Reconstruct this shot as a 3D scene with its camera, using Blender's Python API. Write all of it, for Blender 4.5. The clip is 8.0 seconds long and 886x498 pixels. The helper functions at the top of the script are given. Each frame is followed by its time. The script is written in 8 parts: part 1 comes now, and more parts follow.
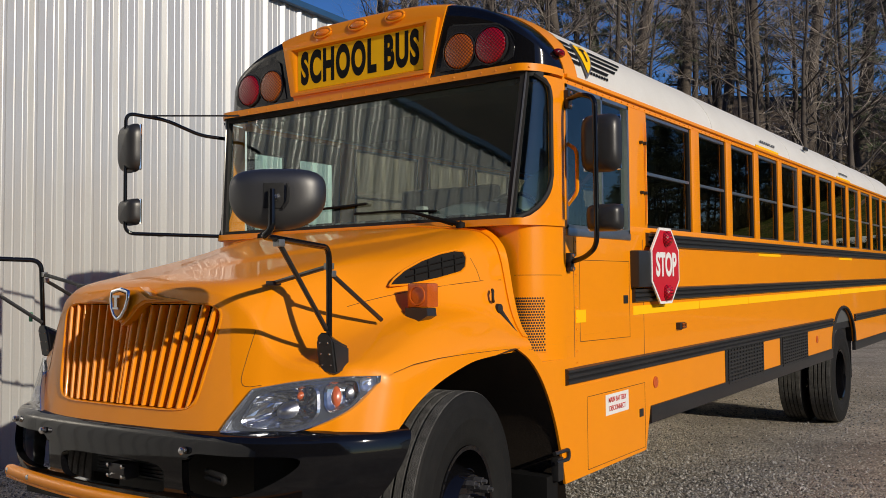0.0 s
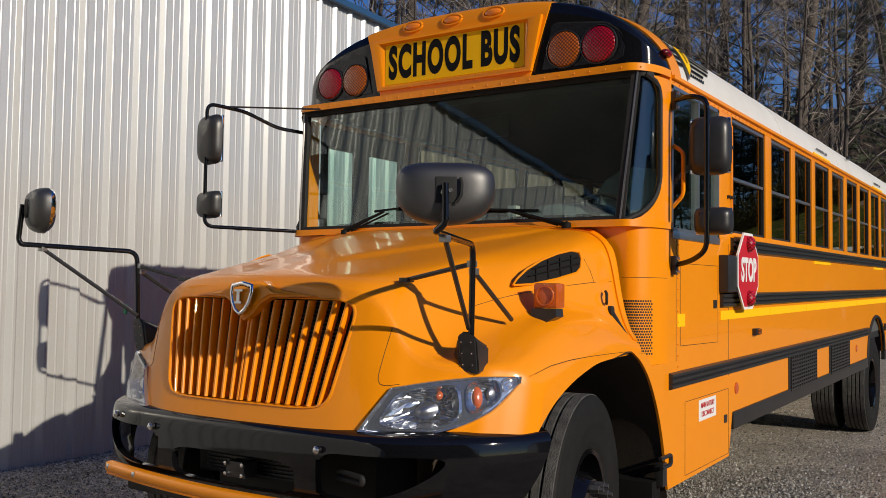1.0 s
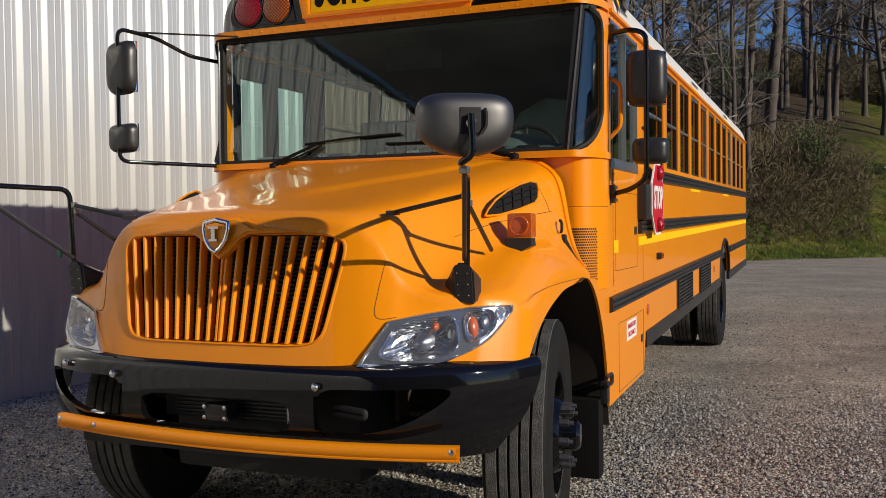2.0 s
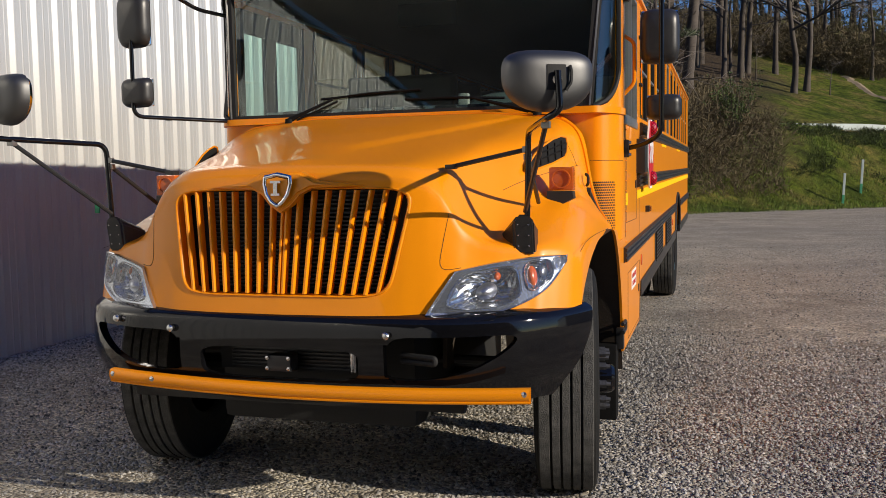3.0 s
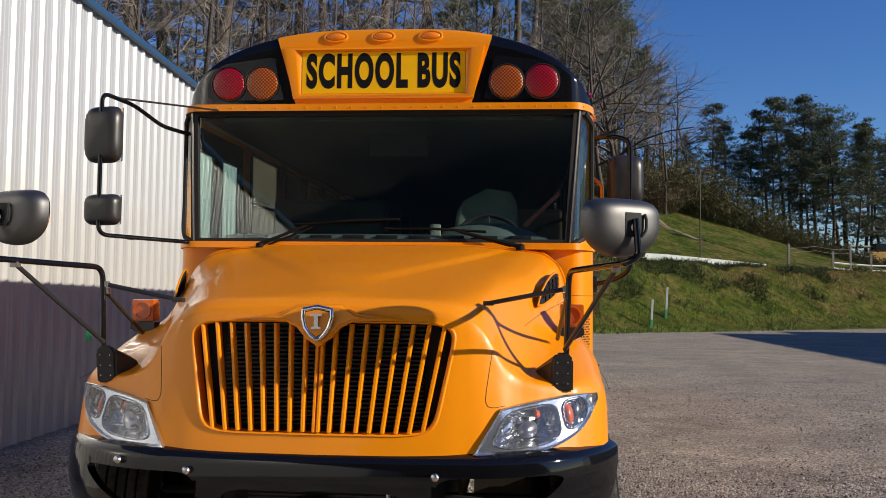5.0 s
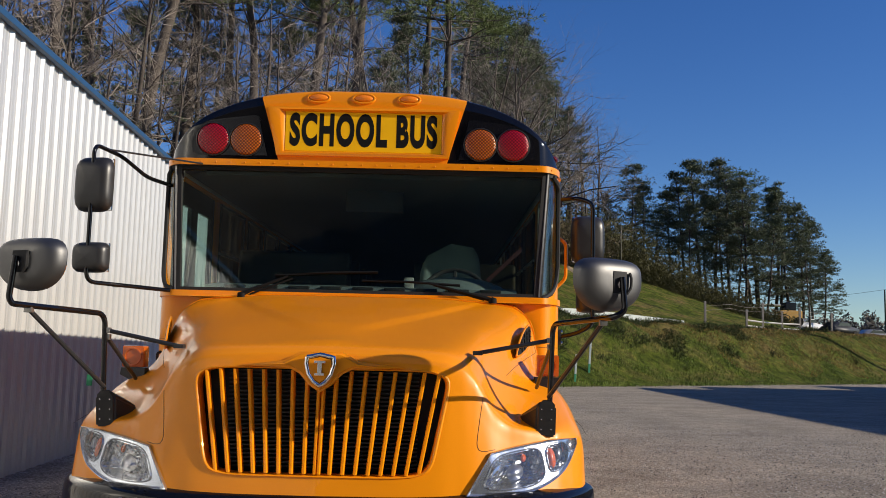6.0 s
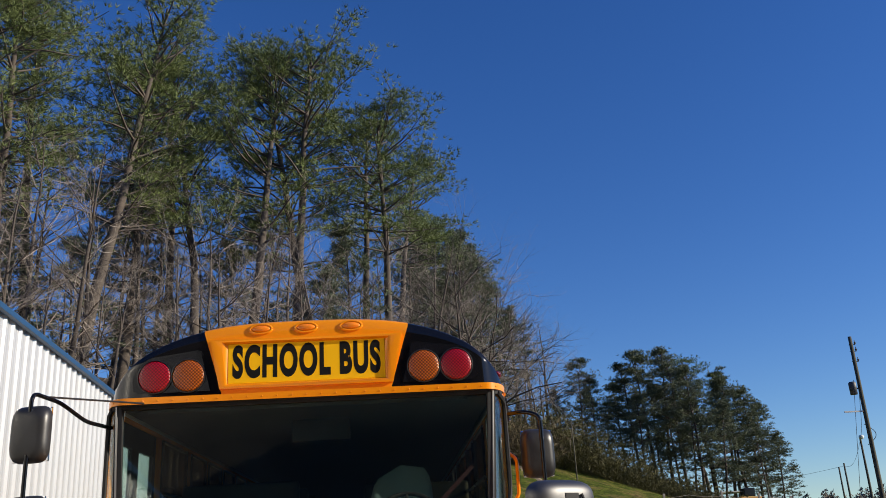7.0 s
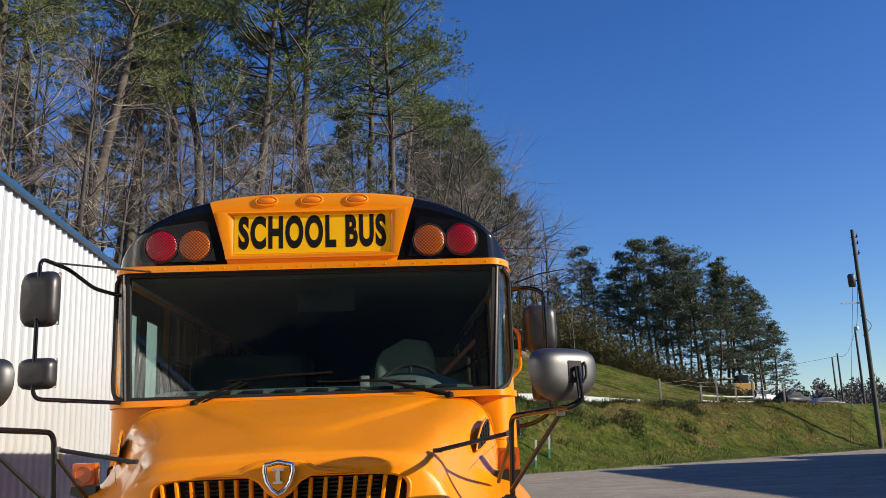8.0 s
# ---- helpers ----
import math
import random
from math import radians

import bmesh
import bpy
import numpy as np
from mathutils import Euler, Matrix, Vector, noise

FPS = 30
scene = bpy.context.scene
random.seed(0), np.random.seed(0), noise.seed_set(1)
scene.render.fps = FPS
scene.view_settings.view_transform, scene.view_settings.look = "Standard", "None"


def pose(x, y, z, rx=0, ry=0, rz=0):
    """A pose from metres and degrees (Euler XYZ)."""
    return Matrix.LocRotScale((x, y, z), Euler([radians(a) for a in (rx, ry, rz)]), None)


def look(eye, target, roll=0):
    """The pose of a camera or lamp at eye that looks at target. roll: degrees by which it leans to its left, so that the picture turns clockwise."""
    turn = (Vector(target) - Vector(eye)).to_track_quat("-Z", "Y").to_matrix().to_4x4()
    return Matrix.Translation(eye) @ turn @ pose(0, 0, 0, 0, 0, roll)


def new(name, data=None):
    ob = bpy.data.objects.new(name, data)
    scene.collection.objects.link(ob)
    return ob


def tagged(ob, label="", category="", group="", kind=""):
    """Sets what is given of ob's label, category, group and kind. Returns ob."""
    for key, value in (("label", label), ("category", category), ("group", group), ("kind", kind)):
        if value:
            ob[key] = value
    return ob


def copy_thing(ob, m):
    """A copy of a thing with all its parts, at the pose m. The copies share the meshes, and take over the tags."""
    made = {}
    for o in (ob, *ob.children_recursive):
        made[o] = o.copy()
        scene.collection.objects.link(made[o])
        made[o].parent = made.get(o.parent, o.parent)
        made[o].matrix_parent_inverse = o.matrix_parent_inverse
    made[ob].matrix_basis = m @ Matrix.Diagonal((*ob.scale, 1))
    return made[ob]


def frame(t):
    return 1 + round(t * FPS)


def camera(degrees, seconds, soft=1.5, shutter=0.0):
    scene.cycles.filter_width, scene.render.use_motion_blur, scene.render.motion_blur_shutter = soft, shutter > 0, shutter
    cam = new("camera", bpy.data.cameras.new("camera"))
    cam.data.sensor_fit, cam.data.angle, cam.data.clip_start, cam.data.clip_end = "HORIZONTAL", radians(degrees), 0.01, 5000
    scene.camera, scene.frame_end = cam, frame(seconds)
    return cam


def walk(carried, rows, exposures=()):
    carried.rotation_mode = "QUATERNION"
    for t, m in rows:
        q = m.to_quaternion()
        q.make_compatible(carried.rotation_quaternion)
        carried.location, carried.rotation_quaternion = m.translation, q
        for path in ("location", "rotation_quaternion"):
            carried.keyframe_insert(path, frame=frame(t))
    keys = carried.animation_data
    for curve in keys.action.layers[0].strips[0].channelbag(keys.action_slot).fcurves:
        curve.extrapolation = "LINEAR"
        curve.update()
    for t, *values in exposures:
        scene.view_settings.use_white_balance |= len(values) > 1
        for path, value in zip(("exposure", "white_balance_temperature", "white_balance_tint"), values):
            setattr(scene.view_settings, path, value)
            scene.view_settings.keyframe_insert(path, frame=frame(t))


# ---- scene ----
cam = camera(51.8, 8.0, soft=0.7)
METRES, EYE, TILT, LEAN, TURN = 3.641, 1.5, 0.0, 0.0, 34.8
ROWS = [
    (0.0, 0.0, 0.0, 0.0, 0.02, 2.58, 0.45),
    (0.5, -0.0926, 0.0188, -0.0077, 0.28, 2.03, 0.13),
    (1.0, -0.1826, 0.0239, -0.0032, -1.39, 2.68, -0.76),
    (1.5, -0.2686, 0.0261, -0.0008, -10.01, 0.62, 0.82),
    (3.0, -0.5393, 0.0555, -0.0069, -17.97, -4.25, 0.94),
    (3.5, -0.6099, 0.1089, -0.0131, -19.63, -4.53, 2.18),
    (4.0, -0.6685, 0.1282, 0.0021, -19.31, -3.4, 1.23),
    (4.5, -0.7416, 0.1405, 0.0071, -25.05, 0.59, 0.61),
    (6.0, -0.8954, 0.1503, 0.0117, -34.91, 6.36, -1.32),
    (6.5, -0.9035, 0.1386, 0.0222, -35.75, 12.3, 0.74),
    (7.0, -0.9072, 0.1299, 0.0364, -37.47, 19.08, 3.11),
    (7.5, -0.9076, 0.1403, 0.0357, -36.97, 16.77, 2.89),
    (8.0, -0.9033, 0.143, 0.0191, -37.51, 11.97, 2.06),
]
stations = [(t, pose(0, 0, EYE, TILT, LEAN, TURN) @ pose(METRES * x, METRES * y, METRES * z, 90 + pitch, roll, yaw)) for t, x, y, z, yaw, pitch, roll in ROWS]
stations += [
    (1.7, look((-1.001, -0.517, 1.493), (-1.805, 1.314, 1.476), -0.6)),
    (2.8, look((-1.641, -0.951, 1.451), (-2.234, 0.955, 1.338), -1.3)),
    (4.7, look((-2.579, -1.089, 1.542), (-2.85, 0.892, 1.601), -0.1)),
    (5.8, look((-2.957, -1.367, 1.574), (-2.949, 0.623, 1.770), 1.4)),
]
walk(cam, sorted(stations, key=lambda row: row[0]),
     [(0.0, -0.34), (1.7, -0.18), (2.8, 0.0), (3.5, 0.17), (4.5, 0.18), (6.0, 0.18), (6.5, 0.05), (7.0, 0.36), (8.0, 0.50)])


# ---- world and sun ----
SUN_WAY = Vector((2.79, -0.67, 1.15)).normalized()
world = bpy.data.worlds.new("sky_world")
scene.world = world
world.use_nodes = True
wn = world.node_tree
sky = wn.nodes.new("ShaderNodeTexSky")
sky.sky_type = "NISHITA"
sky.sun_disc = False
sky.sun_elevation = math.asin(SUN_WAY.z)
sky.sun_rotation = math.atan2(SUN_WAY.x, SUN_WAY.y)
sky.air_density, sky.dust_density, sky.ozone_density = 1.0, 0.1, 5.0
sky_tone = wn.nodes.new("ShaderNodeHueSaturation")
sky_tone.inputs["Hue"].default_value = 0.515
sky_tone.inputs["Saturation"].default_value = 1.19
wn.links.new(sky.outputs[0], sky_tone.inputs["Color"])
wn.links.new(sky_tone.outputs[0], wn.nodes["Background"].inputs[0])
wn.nodes["Background"].inputs[1].default_value = 0.102

sun_data = bpy.data.lights.new("sun", "SUN")
sun_data.energy, sun_data.angle, sun_data.color = 4.3, radians(0.53), (1.0, 0.89, 0.73)
sun = new("sun", sun_data)
sun.matrix_world = look(SUN_WAY * 60, (0, 0, 0))


# ---- materials ----
def mat(name, color, rough=0.5, metal=0.0, vary=0.12, scale=6.0, fine=90.0, bump=0.05, coat=0.0, dirt=None, dirt_amount=0.0, island=0.0):
    """A surface with broad and fine variation, relief and, if wanted, dirt."""
    m = bpy.data.materials.new(name)
    m.use_nodes = True
    nt = m.node_tree
    bsdf = nt.nodes["Principled BSDF"]
    geo = nt.nodes.new("ShaderNodeTexCoord")
    broad = nt.nodes.new("ShaderNodeTexNoise")
    broad.inputs["Scale"].default_value, broad.inputs["Detail"].default_value = scale, 5
    small = nt.nodes.new("ShaderNodeTexNoise")
    small.inputs["Scale"].default_value, small.inputs["Detail"].default_value = fine, 3
    for tex in (broad, small):
        nt.links.new(geo.outputs["Object"], tex.inputs["Vector"])
    add = nt.nodes.new("ShaderNodeMath")
    add.operation = "ADD"
    nt.links.new(broad.outputs["Fac"], add.inputs[0])
    nt.links.new(small.outputs["Fac"], add.inputs[1])
    ramp = nt.nodes.new("ShaderNodeMapRange")
    ramp.inputs["From Min"].default_value, ramp.inputs["From Max"].default_value = 0.65, 1.35
    ramp.inputs["To Min"].default_value, ramp.inputs["To Max"].default_value = 1 - vary, 1 + vary
    nt.links.new(add.outputs[0], ramp.inputs["Value"])
    hsv = nt.nodes.new("ShaderNodeHueSaturation")
    hsv.inputs["Color"].default_value = (*color, 1)
    nt.links.new(ramp.outputs[0], hsv.inputs["Value"])
    out = hsv.outputs[0]
    if island:
        gi = nt.nodes.new("ShaderNodeNewGeometry")
        rr = nt.nodes.new("ShaderNodeMapRange")
        rr.inputs["To Min"].default_value, rr.inputs["To Max"].default_value = 1 - island, 1 + island
        nt.links.new(gi.outputs["Random Per Island"], rr.inputs["Value"])
        h2 = nt.nodes.new("ShaderNodeHueSaturation")
        nt.links.new(out, h2.inputs["Color"])
        nt.links.new(rr.outputs[0], h2.inputs["Value"])
        out = h2.outputs[0]
    if dirt:
        dn = nt.nodes.new("ShaderNodeTexNoise")
        dn.inputs["Scale"].default_value, dn.inputs["Detail"].default_value = scale * 1.7, 8
        nt.links.new(geo.outputs["Object"], dn.inputs["Vector"])
        dr = nt.nodes.new("ShaderNodeMapRange")
        dr.inputs["From Min"].default_value, dr.inputs["From Max"].default_value = 0.45, 0.8
        dr.inputs["To Max"].default_value = dirt_amount
        nt.links.new(dn.outputs["Fac"], dr.inputs["Value"])
        mix = nt.nodes.new("ShaderNodeMix")
        mix.data_type = "RGBA"
        nt.links.new(dr.outputs[0], mix.inputs[0])
        nt.links.new(out, mix.inputs[6])
        mix.inputs[7].default_value = (*dirt, 1)
        out = mix.outputs[2]
    nt.links.new(out, bsdf.inputs["Base Color"])
    bsdf.inputs["Roughness"].default_value = rough
    bsdf.inputs["Metallic"].default_value = metal
    bsdf.inputs["Coat Weight"].default_value = coat
    bsdf.inputs["Coat Roughness"].default_value = 0.025
    if bump:
        bp = nt.nodes.new("ShaderNodeBump")
        bp.inputs["Strength"].default_value, bp.inputs["Distance"].default_value = bump, 0.01
        nt.links.new(small.outputs["Fac"], bp.inputs["Height"])
        nt.links.new(bp.outputs[0], bsdf.inputs["Normal"])
    return m


def glass_mat(name, tint, rough=0.0, pale_glare=0.0):
    """Clear or tinted pane: what passes is tinted; the gloss grows towards grazing view."""
    m = bpy.data.materials.new(name)
    m.use_nodes = True
    nt = m.node_tree
    nt.nodes.remove(nt.nodes["Principled BSDF"])
    tr = nt.nodes.new("ShaderNodeBsdfTransparent")
    tr.inputs[0].default_value = (*tint, 1)
    gl = nt.nodes.new("ShaderNodeBsdfGlossy")
    gl.inputs["Roughness"].default_value = rough
    lw = nt.nodes.new("ShaderNodeLayerWeight")
    lw.inputs["Blend"].default_value = 0.5
    po = nt.nodes.new("ShaderNodeMath")
    po.operation = "POWER"
    po.inputs[1].default_value = 5.0
    nt.links.new(lw.outputs["Facing"], po.inputs[0])
    sch = nt.nodes.new("ShaderNodeMath")
    sch.operation = "MULTIPLY_ADD"
    nt.links.new(po.outputs[0], sch.inputs[0])
    sch.inputs[1].default_value, sch.inputs[2].default_value = 0.915, 0.085
    mx = nt.nodes.new("ShaderNodeMixShader")
    nt.links.new(sch.outputs[0], mx.inputs[0])
    nt.links.new(tr.outputs[0], mx.inputs[1])
    nt.links.new(gl.outputs[0], mx.inputs[2])
    out = mx.outputs[0]
    # a pale diffuse share paints reflected brightness onto the pane
    if pale_glare:
        di = nt.nodes.new("ShaderNodeBsdfDiffuse")
        di.inputs[0].default_value = (0.75, 0.78, 0.82, 1)
        m2 = nt.nodes.new("ShaderNodeMixShader")
        m2.inputs[0].default_value = pale_glare
        nt.links.new(out, m2.inputs[1])
        nt.links.new(di.outputs[0], m2.inputs[2])
        out = m2.outputs[0]
    nt.links.new(out, nt.nodes["Material Output"].inputs[0])
    return m


def lens_mat(name, color):
    """Moulded lamp plastic with a honeycomb of small prisms."""
    m = mat(name, color, 0.25, vary=0.1, scale=20, bump=0.0, coat=0.15)
    nt = m.node_tree
    vo = nt.nodes.new("ShaderNodeTexVoronoi")
    vo.inputs["Scale"].default_value, vo.inputs["Randomness"].default_value = 68, 0.0
    co = nt.nodes.new("ShaderNodeTexCoord")
    turn45 = nt.nodes.new("ShaderNodeMapping")
    turn45.inputs["Rotation"].default_value = (0, radians(45), 0)
    turn45.inputs["Scale"].default_value = (1.0, 0.05, 1.0)
    nt.links.new(co.outputs["Object"], turn45.inputs["Vector"])
    nt.links.new(turn45.outputs[0], vo.inputs["Vector"])
    mr = nt.nodes.new("ShaderNodeMapRange")
    mr.inputs["From Min"].default_value, mr.inputs["From Max"].default_value = 0.15, 0.62
    mr.inputs["To Min"].default_value, mr.inputs["To Max"].default_value = 1.35, 0.16
    nt.links.new(vo.outputs["Distance"], mr.inputs["Value"])
    h = nt.nodes.new("ShaderNodeHueSaturation")
    h.inputs["Color"].default_value = (*color, 1)
    nt.links.new(mr.outputs[0], h.inputs["Value"])
    bsdf = nt.nodes["Principled BSDF"]
    nt.links.new(h.outputs[0], bsdf.inputs["Base Color"])
    bp = nt.nodes.new("ShaderNodeBump")
    bp.inputs["Strength"].default_value, bp.inputs["Distance"].default_value = 0.7, 0.006
    bp.invert = True
    nt.links.new(vo.outputs["Distance"], bp.inputs["Height"])
    nt.links.new(bp.outputs[0], bsdf.inputs["Normal"])
    return m


ORANGE = mat("bus_orange_paint", (0.92, 0.298, 0.002), 0.36, vary=0.03, scale=3, fine=300, bump=0.0, coat=0.43)
ORANGE.node_tree.nodes["Principled BSDF"].inputs["Specular IOR Level"].default_value = 0.22
BLACK = mat("gloss_black_paint", (0.005, 0.005, 0.006), 0.06, vary=0.2, scale=4, bump=0.01, coat=0.08, dirt=(0.05, 0.045, 0.04), dirt_amount=0.02)
BLACK.node_tree.nodes["Principled BSDF"].inputs["Specular IOR Level"].default_value = 0.33
BLACK.node_tree.nodes["Principled BSDF"].inputs["Specular IOR Level"].default_value = 0.42
SATIN = mat("satin_black_plastic", (0.024, 0.024, 0.025), 0.36, vary=0.2, scale=9, fine=400, bump=0.03)
PANEL_BLACK = mat("gloss_black_panel", (0.006, 0.006, 0.008), 0.25, vary=0.2, scale=9, fine=400, bump=0.01)
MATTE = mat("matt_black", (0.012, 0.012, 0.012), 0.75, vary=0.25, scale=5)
WHITE = mat("white_roof_paint", (0.74, 0.73, 0.68), 0.45, vary=0.05, scale=2, bump=0.02, dirt=(0.5, 0.47, 0.4), dirt_amount=0.2)
YELLOW = mat("reflective_yellow", (1.0, 0.55, 0.002), 0.7, vary=0.05, fine=500, bump=0.02)
YELLOW.node_tree.nodes["Principled BSDF"].inputs["Specular IOR Level"].default_value = 0.2
# near-black that paints the shade of deep holes on flat faces
HOLE_SHADE = mat("painted_opening_shade", (0.002, 0.002, 0.002), 0.9, vary=0.1)
INK = mat("black_lettering", (0.008, 0.008, 0.008), 0.7, vary=0.1)
INK.node_tree.nodes["Principled BSDF"].inputs["Specular IOR Level"].default_value = 0.15
# black lining browned in its colour for the paint's orange bounce light
LINING = mat("bounce_brown_lining", (0.034, 0.024, 0.016), 0.8, vary=0.25, scale=5, bump=0.1)
RUBBER = mat("tyre_rubber", (0.0125, 0.0125, 0.012), 0.7, vary=0.15, scale=9, fine=150, bump=0.15, dirt=(0.05, 0.048, 0.044), dirt_amount=0.12)
RUBBER.node_tree.nodes["Principled BSDF"].inputs["Specular IOR Level"].default_value = 0.18
TREAD = mat("dusty_tread", (0.075, 0.074, 0.070), 0.92, vary=0.45, scale=14, fine=170, bump=0.9, dirt=(0.17, 0.165, 0.155), dirt_amount=0.55)
NUT = mat("dull_black_nut", (0.09, 0.09, 0.095), 0.42, 0.5, vary=0.3, scale=40)
STEEL = mat("bright_steel", (0.62, 0.62, 0.62), 0.25, 1.0, vary=0.1)
ALU = mat("brushed_aluminium", (0.55, 0.55, 0.54), 0.38, 1.0, vary=0.1)
DULL = mat("dull_metal", (0.30, 0.30, 0.29), 0.4, 0.8, vary=0.1)
CHROME = mat("chrome", (0.82, 0.83, 0.85), 0.06, 1.0, vary=0.02, bump=0.0)
RIM = mat("pale_silver_rim", (0.62, 0.66, 0.72), 0.14, 0.9, vary=0.08)
SPARK = mat("cut_silver_reflector", (0.80, 0.82, 0.86), 0.16, 0.9, vary=0.1, bump=0.0)
SPARK_DARK = mat("cut_grey_reflector", (0.55, 0.57, 0.60), 0.14, 0.95, vary=0.3, scale=40, bump=0.0)
AMBER_DARK = mat("dull_red_reflector", (0.20, 0.04, 0.02), 0.3, vary=0.2, scale=60, coat=0.5)
BOWL_DARK = mat("dark_lamp_bowl", (0.10, 0.105, 0.12), 0.15, 0.8, vary=0.4, scale=50)
RED_LENS = lens_mat("red_lens", (0.50, 0.003, 0.018))
AMBER_LENS = lens_mat("amber_lens", (0.56, 0.125, 0.007))
TURN_LENS = mat("turn_lamp_lens", (0.55, 0.105, 0.008), 0.2, vary=0.12, scale=25, fine=140, bump=0.1, coat=0.5)
MARKER_LENS = mat("marker_lens", (0.90, 0.24, 0.008), 0.2, vary=0.15, scale=25, fine=140, bump=0.1, coat=0.5)
DISH = mat("lamp_dish", (0.50, 0.51, 0.55), 0.32, 1.0, vary=0.15, scale=40, bump=0.0)
AMBER_RED = mat("amber_red_reflector", (0.62, 0.11, 0.02), 0.25, vary=0.2, scale=60, coat=0.5)
EGG = mat("satin_black_shell", (0.013, 0.013, 0.014), 0.48, 0.0, vary=0.15, scale=9, fine=500, bump=0.03)
EGG.node_tree.nodes["Principled BSDF"].inputs["Specular IOR Level"].default_value = 1.0
EGG.node_tree.nodes["Principled BSDF"].inputs["IOR"].default_value = 1.62
STOP_RED = mat("stop_sign_red", (0.58, 0.015, 0.03), 0.4, vary=0.06, bump=0.02)
SIGN_WHITE = mat("sign_white", (0.82, 0.82, 0.80), 0.5, vary=0.04, bump=0.01)
DARK_SEAT = mat("dark_green_vinyl", (0.035, 0.045, 0.042), 0.5, vary=0.15, bump=0.1)
SEAT = mat("grey_green_vinyl", (0.22, 0.28, 0.275), 0.5, vary=0.15, bump=0.1)
DASH = mat("grey_green_dash", (0.12, 0.15, 0.15), 0.5, vary=0.15)
INSIDE = mat("grey_interior_plastic", (0.085, 0.09, 0.088), 0.6, vary=0.15)
CREAM = mat("cream_interior_panel", (0.35, 0.36, 0.33), 0.6, vary=0.08)
SIDE_GLASS = glass_mat("tinted_side_glass", (0.47, 0.42, 0.35))
WIND_GLASS = glass_mat("windscreen_glass", (0.82, 0.92, 0.89))
# whitish share stands for the sunlit wall reflected in the headlights
LENS = glass_mat("clear_lens", (0.95, 0.96, 0.98), pale_glare=0.035)
WALL_METAL = mat("white_sheet_metal", (0.55, 0.56, 0.55), 0.28, 0.22, vary=0.05, scale=1.2, fine=60, bump=0.02, dirt=(0.52, 0.48, 0.42), dirt_amount=0.25)
BLUE_TRIM = mat("blue_trim_metal", (0.022, 0.075, 0.17), 0.45, vary=0.1)
CONCRETE = mat("pale_concrete", (0.55, 0.60, 0.56), 0.8, vary=0.12, scale=2, bump=0.2)


# ---- mesh helpers ----
def part(name, bm, material, parent=None, label="", smooth=False):
    me = bpy.data.meshes.new(name)
    bm.normal_update()
    bm.to_mesh(me)
    bm.free()
    if smooth:
        me.polygons.foreach_set("use_smooth", [True] * len(me.polygons))
    me.materials.append(material)
    ob = new(name, me)
    if parent is not None:
        ob.parent = parent
    if label:
        ob["label"] = label
    return ob


def soft_part(name, bm, material, parent=None, label="", angle=40):
    """As part(), smooth but for edges sharper than the angle."""
    for f in bm.faces:
        f.smooth = True
    bm.normal_update()
    for e in bm.edges:
        if len(e.link_faces) == 2 and e.calc_face_angle(0) > radians(angle):
            e.smooth = False
    me = bpy.data.meshes.new(name)
    bm.to_mesh(me)
    bm.free()
    me.materials.append(material)
    ob = new(name, me)
    if parent is not None:
        ob.parent = parent
    if label:
        ob["label"] = label
    return ob


def box(bm, x0, x1, y0, y1, z0, z1, bevel=0.0, seg=2):
    r = bmesh.ops.create_cube(bm, size=1, matrix=Matrix.Translation(((x0 + x1) / 2, (y0 + y1) / 2, (z0 + z1) / 2)) @ Matrix.Diagonal((abs(x1 - x0), abs(y1 - y0), abs(z1 - z0), 1)))
    if bevel:
        edges = list({e for v in r["verts"] for e in v.link_edges})
        bmesh.ops.bevel(bm, geom=edges, offset=bevel, segments=seg, profile=0.7, affect="EDGES")
    return bm


def boxed(x0, x1, y0, y1, z0, z1, bevel=0.0, seg=2):
    return box(bmesh.new(), x0, x1, y0, y1, z0, z1, bevel, seg)


def grid(points, closed_u=False, closed_v=False):
    """A bmesh sheet over rows of points."""
    bm = bmesh.new()
    rows = [[bm.verts.new(p) for p in row] for row in points]
    nu, nv = len(rows), len(rows[0])
    for i in range(nu if closed_u else nu - 1):
        for j in range(nv if closed_v else nv - 1):
            bm.faces.new((rows[i][j], rows[(i + 1) % nu][j], rows[(i + 1) % nu][(j + 1) % nv], rows[i][(j + 1) % nv]))
    return bm


def thicken(bm, t):
    bmesh.ops.recalc_face_normals(bm, faces=bm.faces[:])
    bmesh.ops.solidify(bm, geom=bm.faces[:], thickness=t)
    return bm


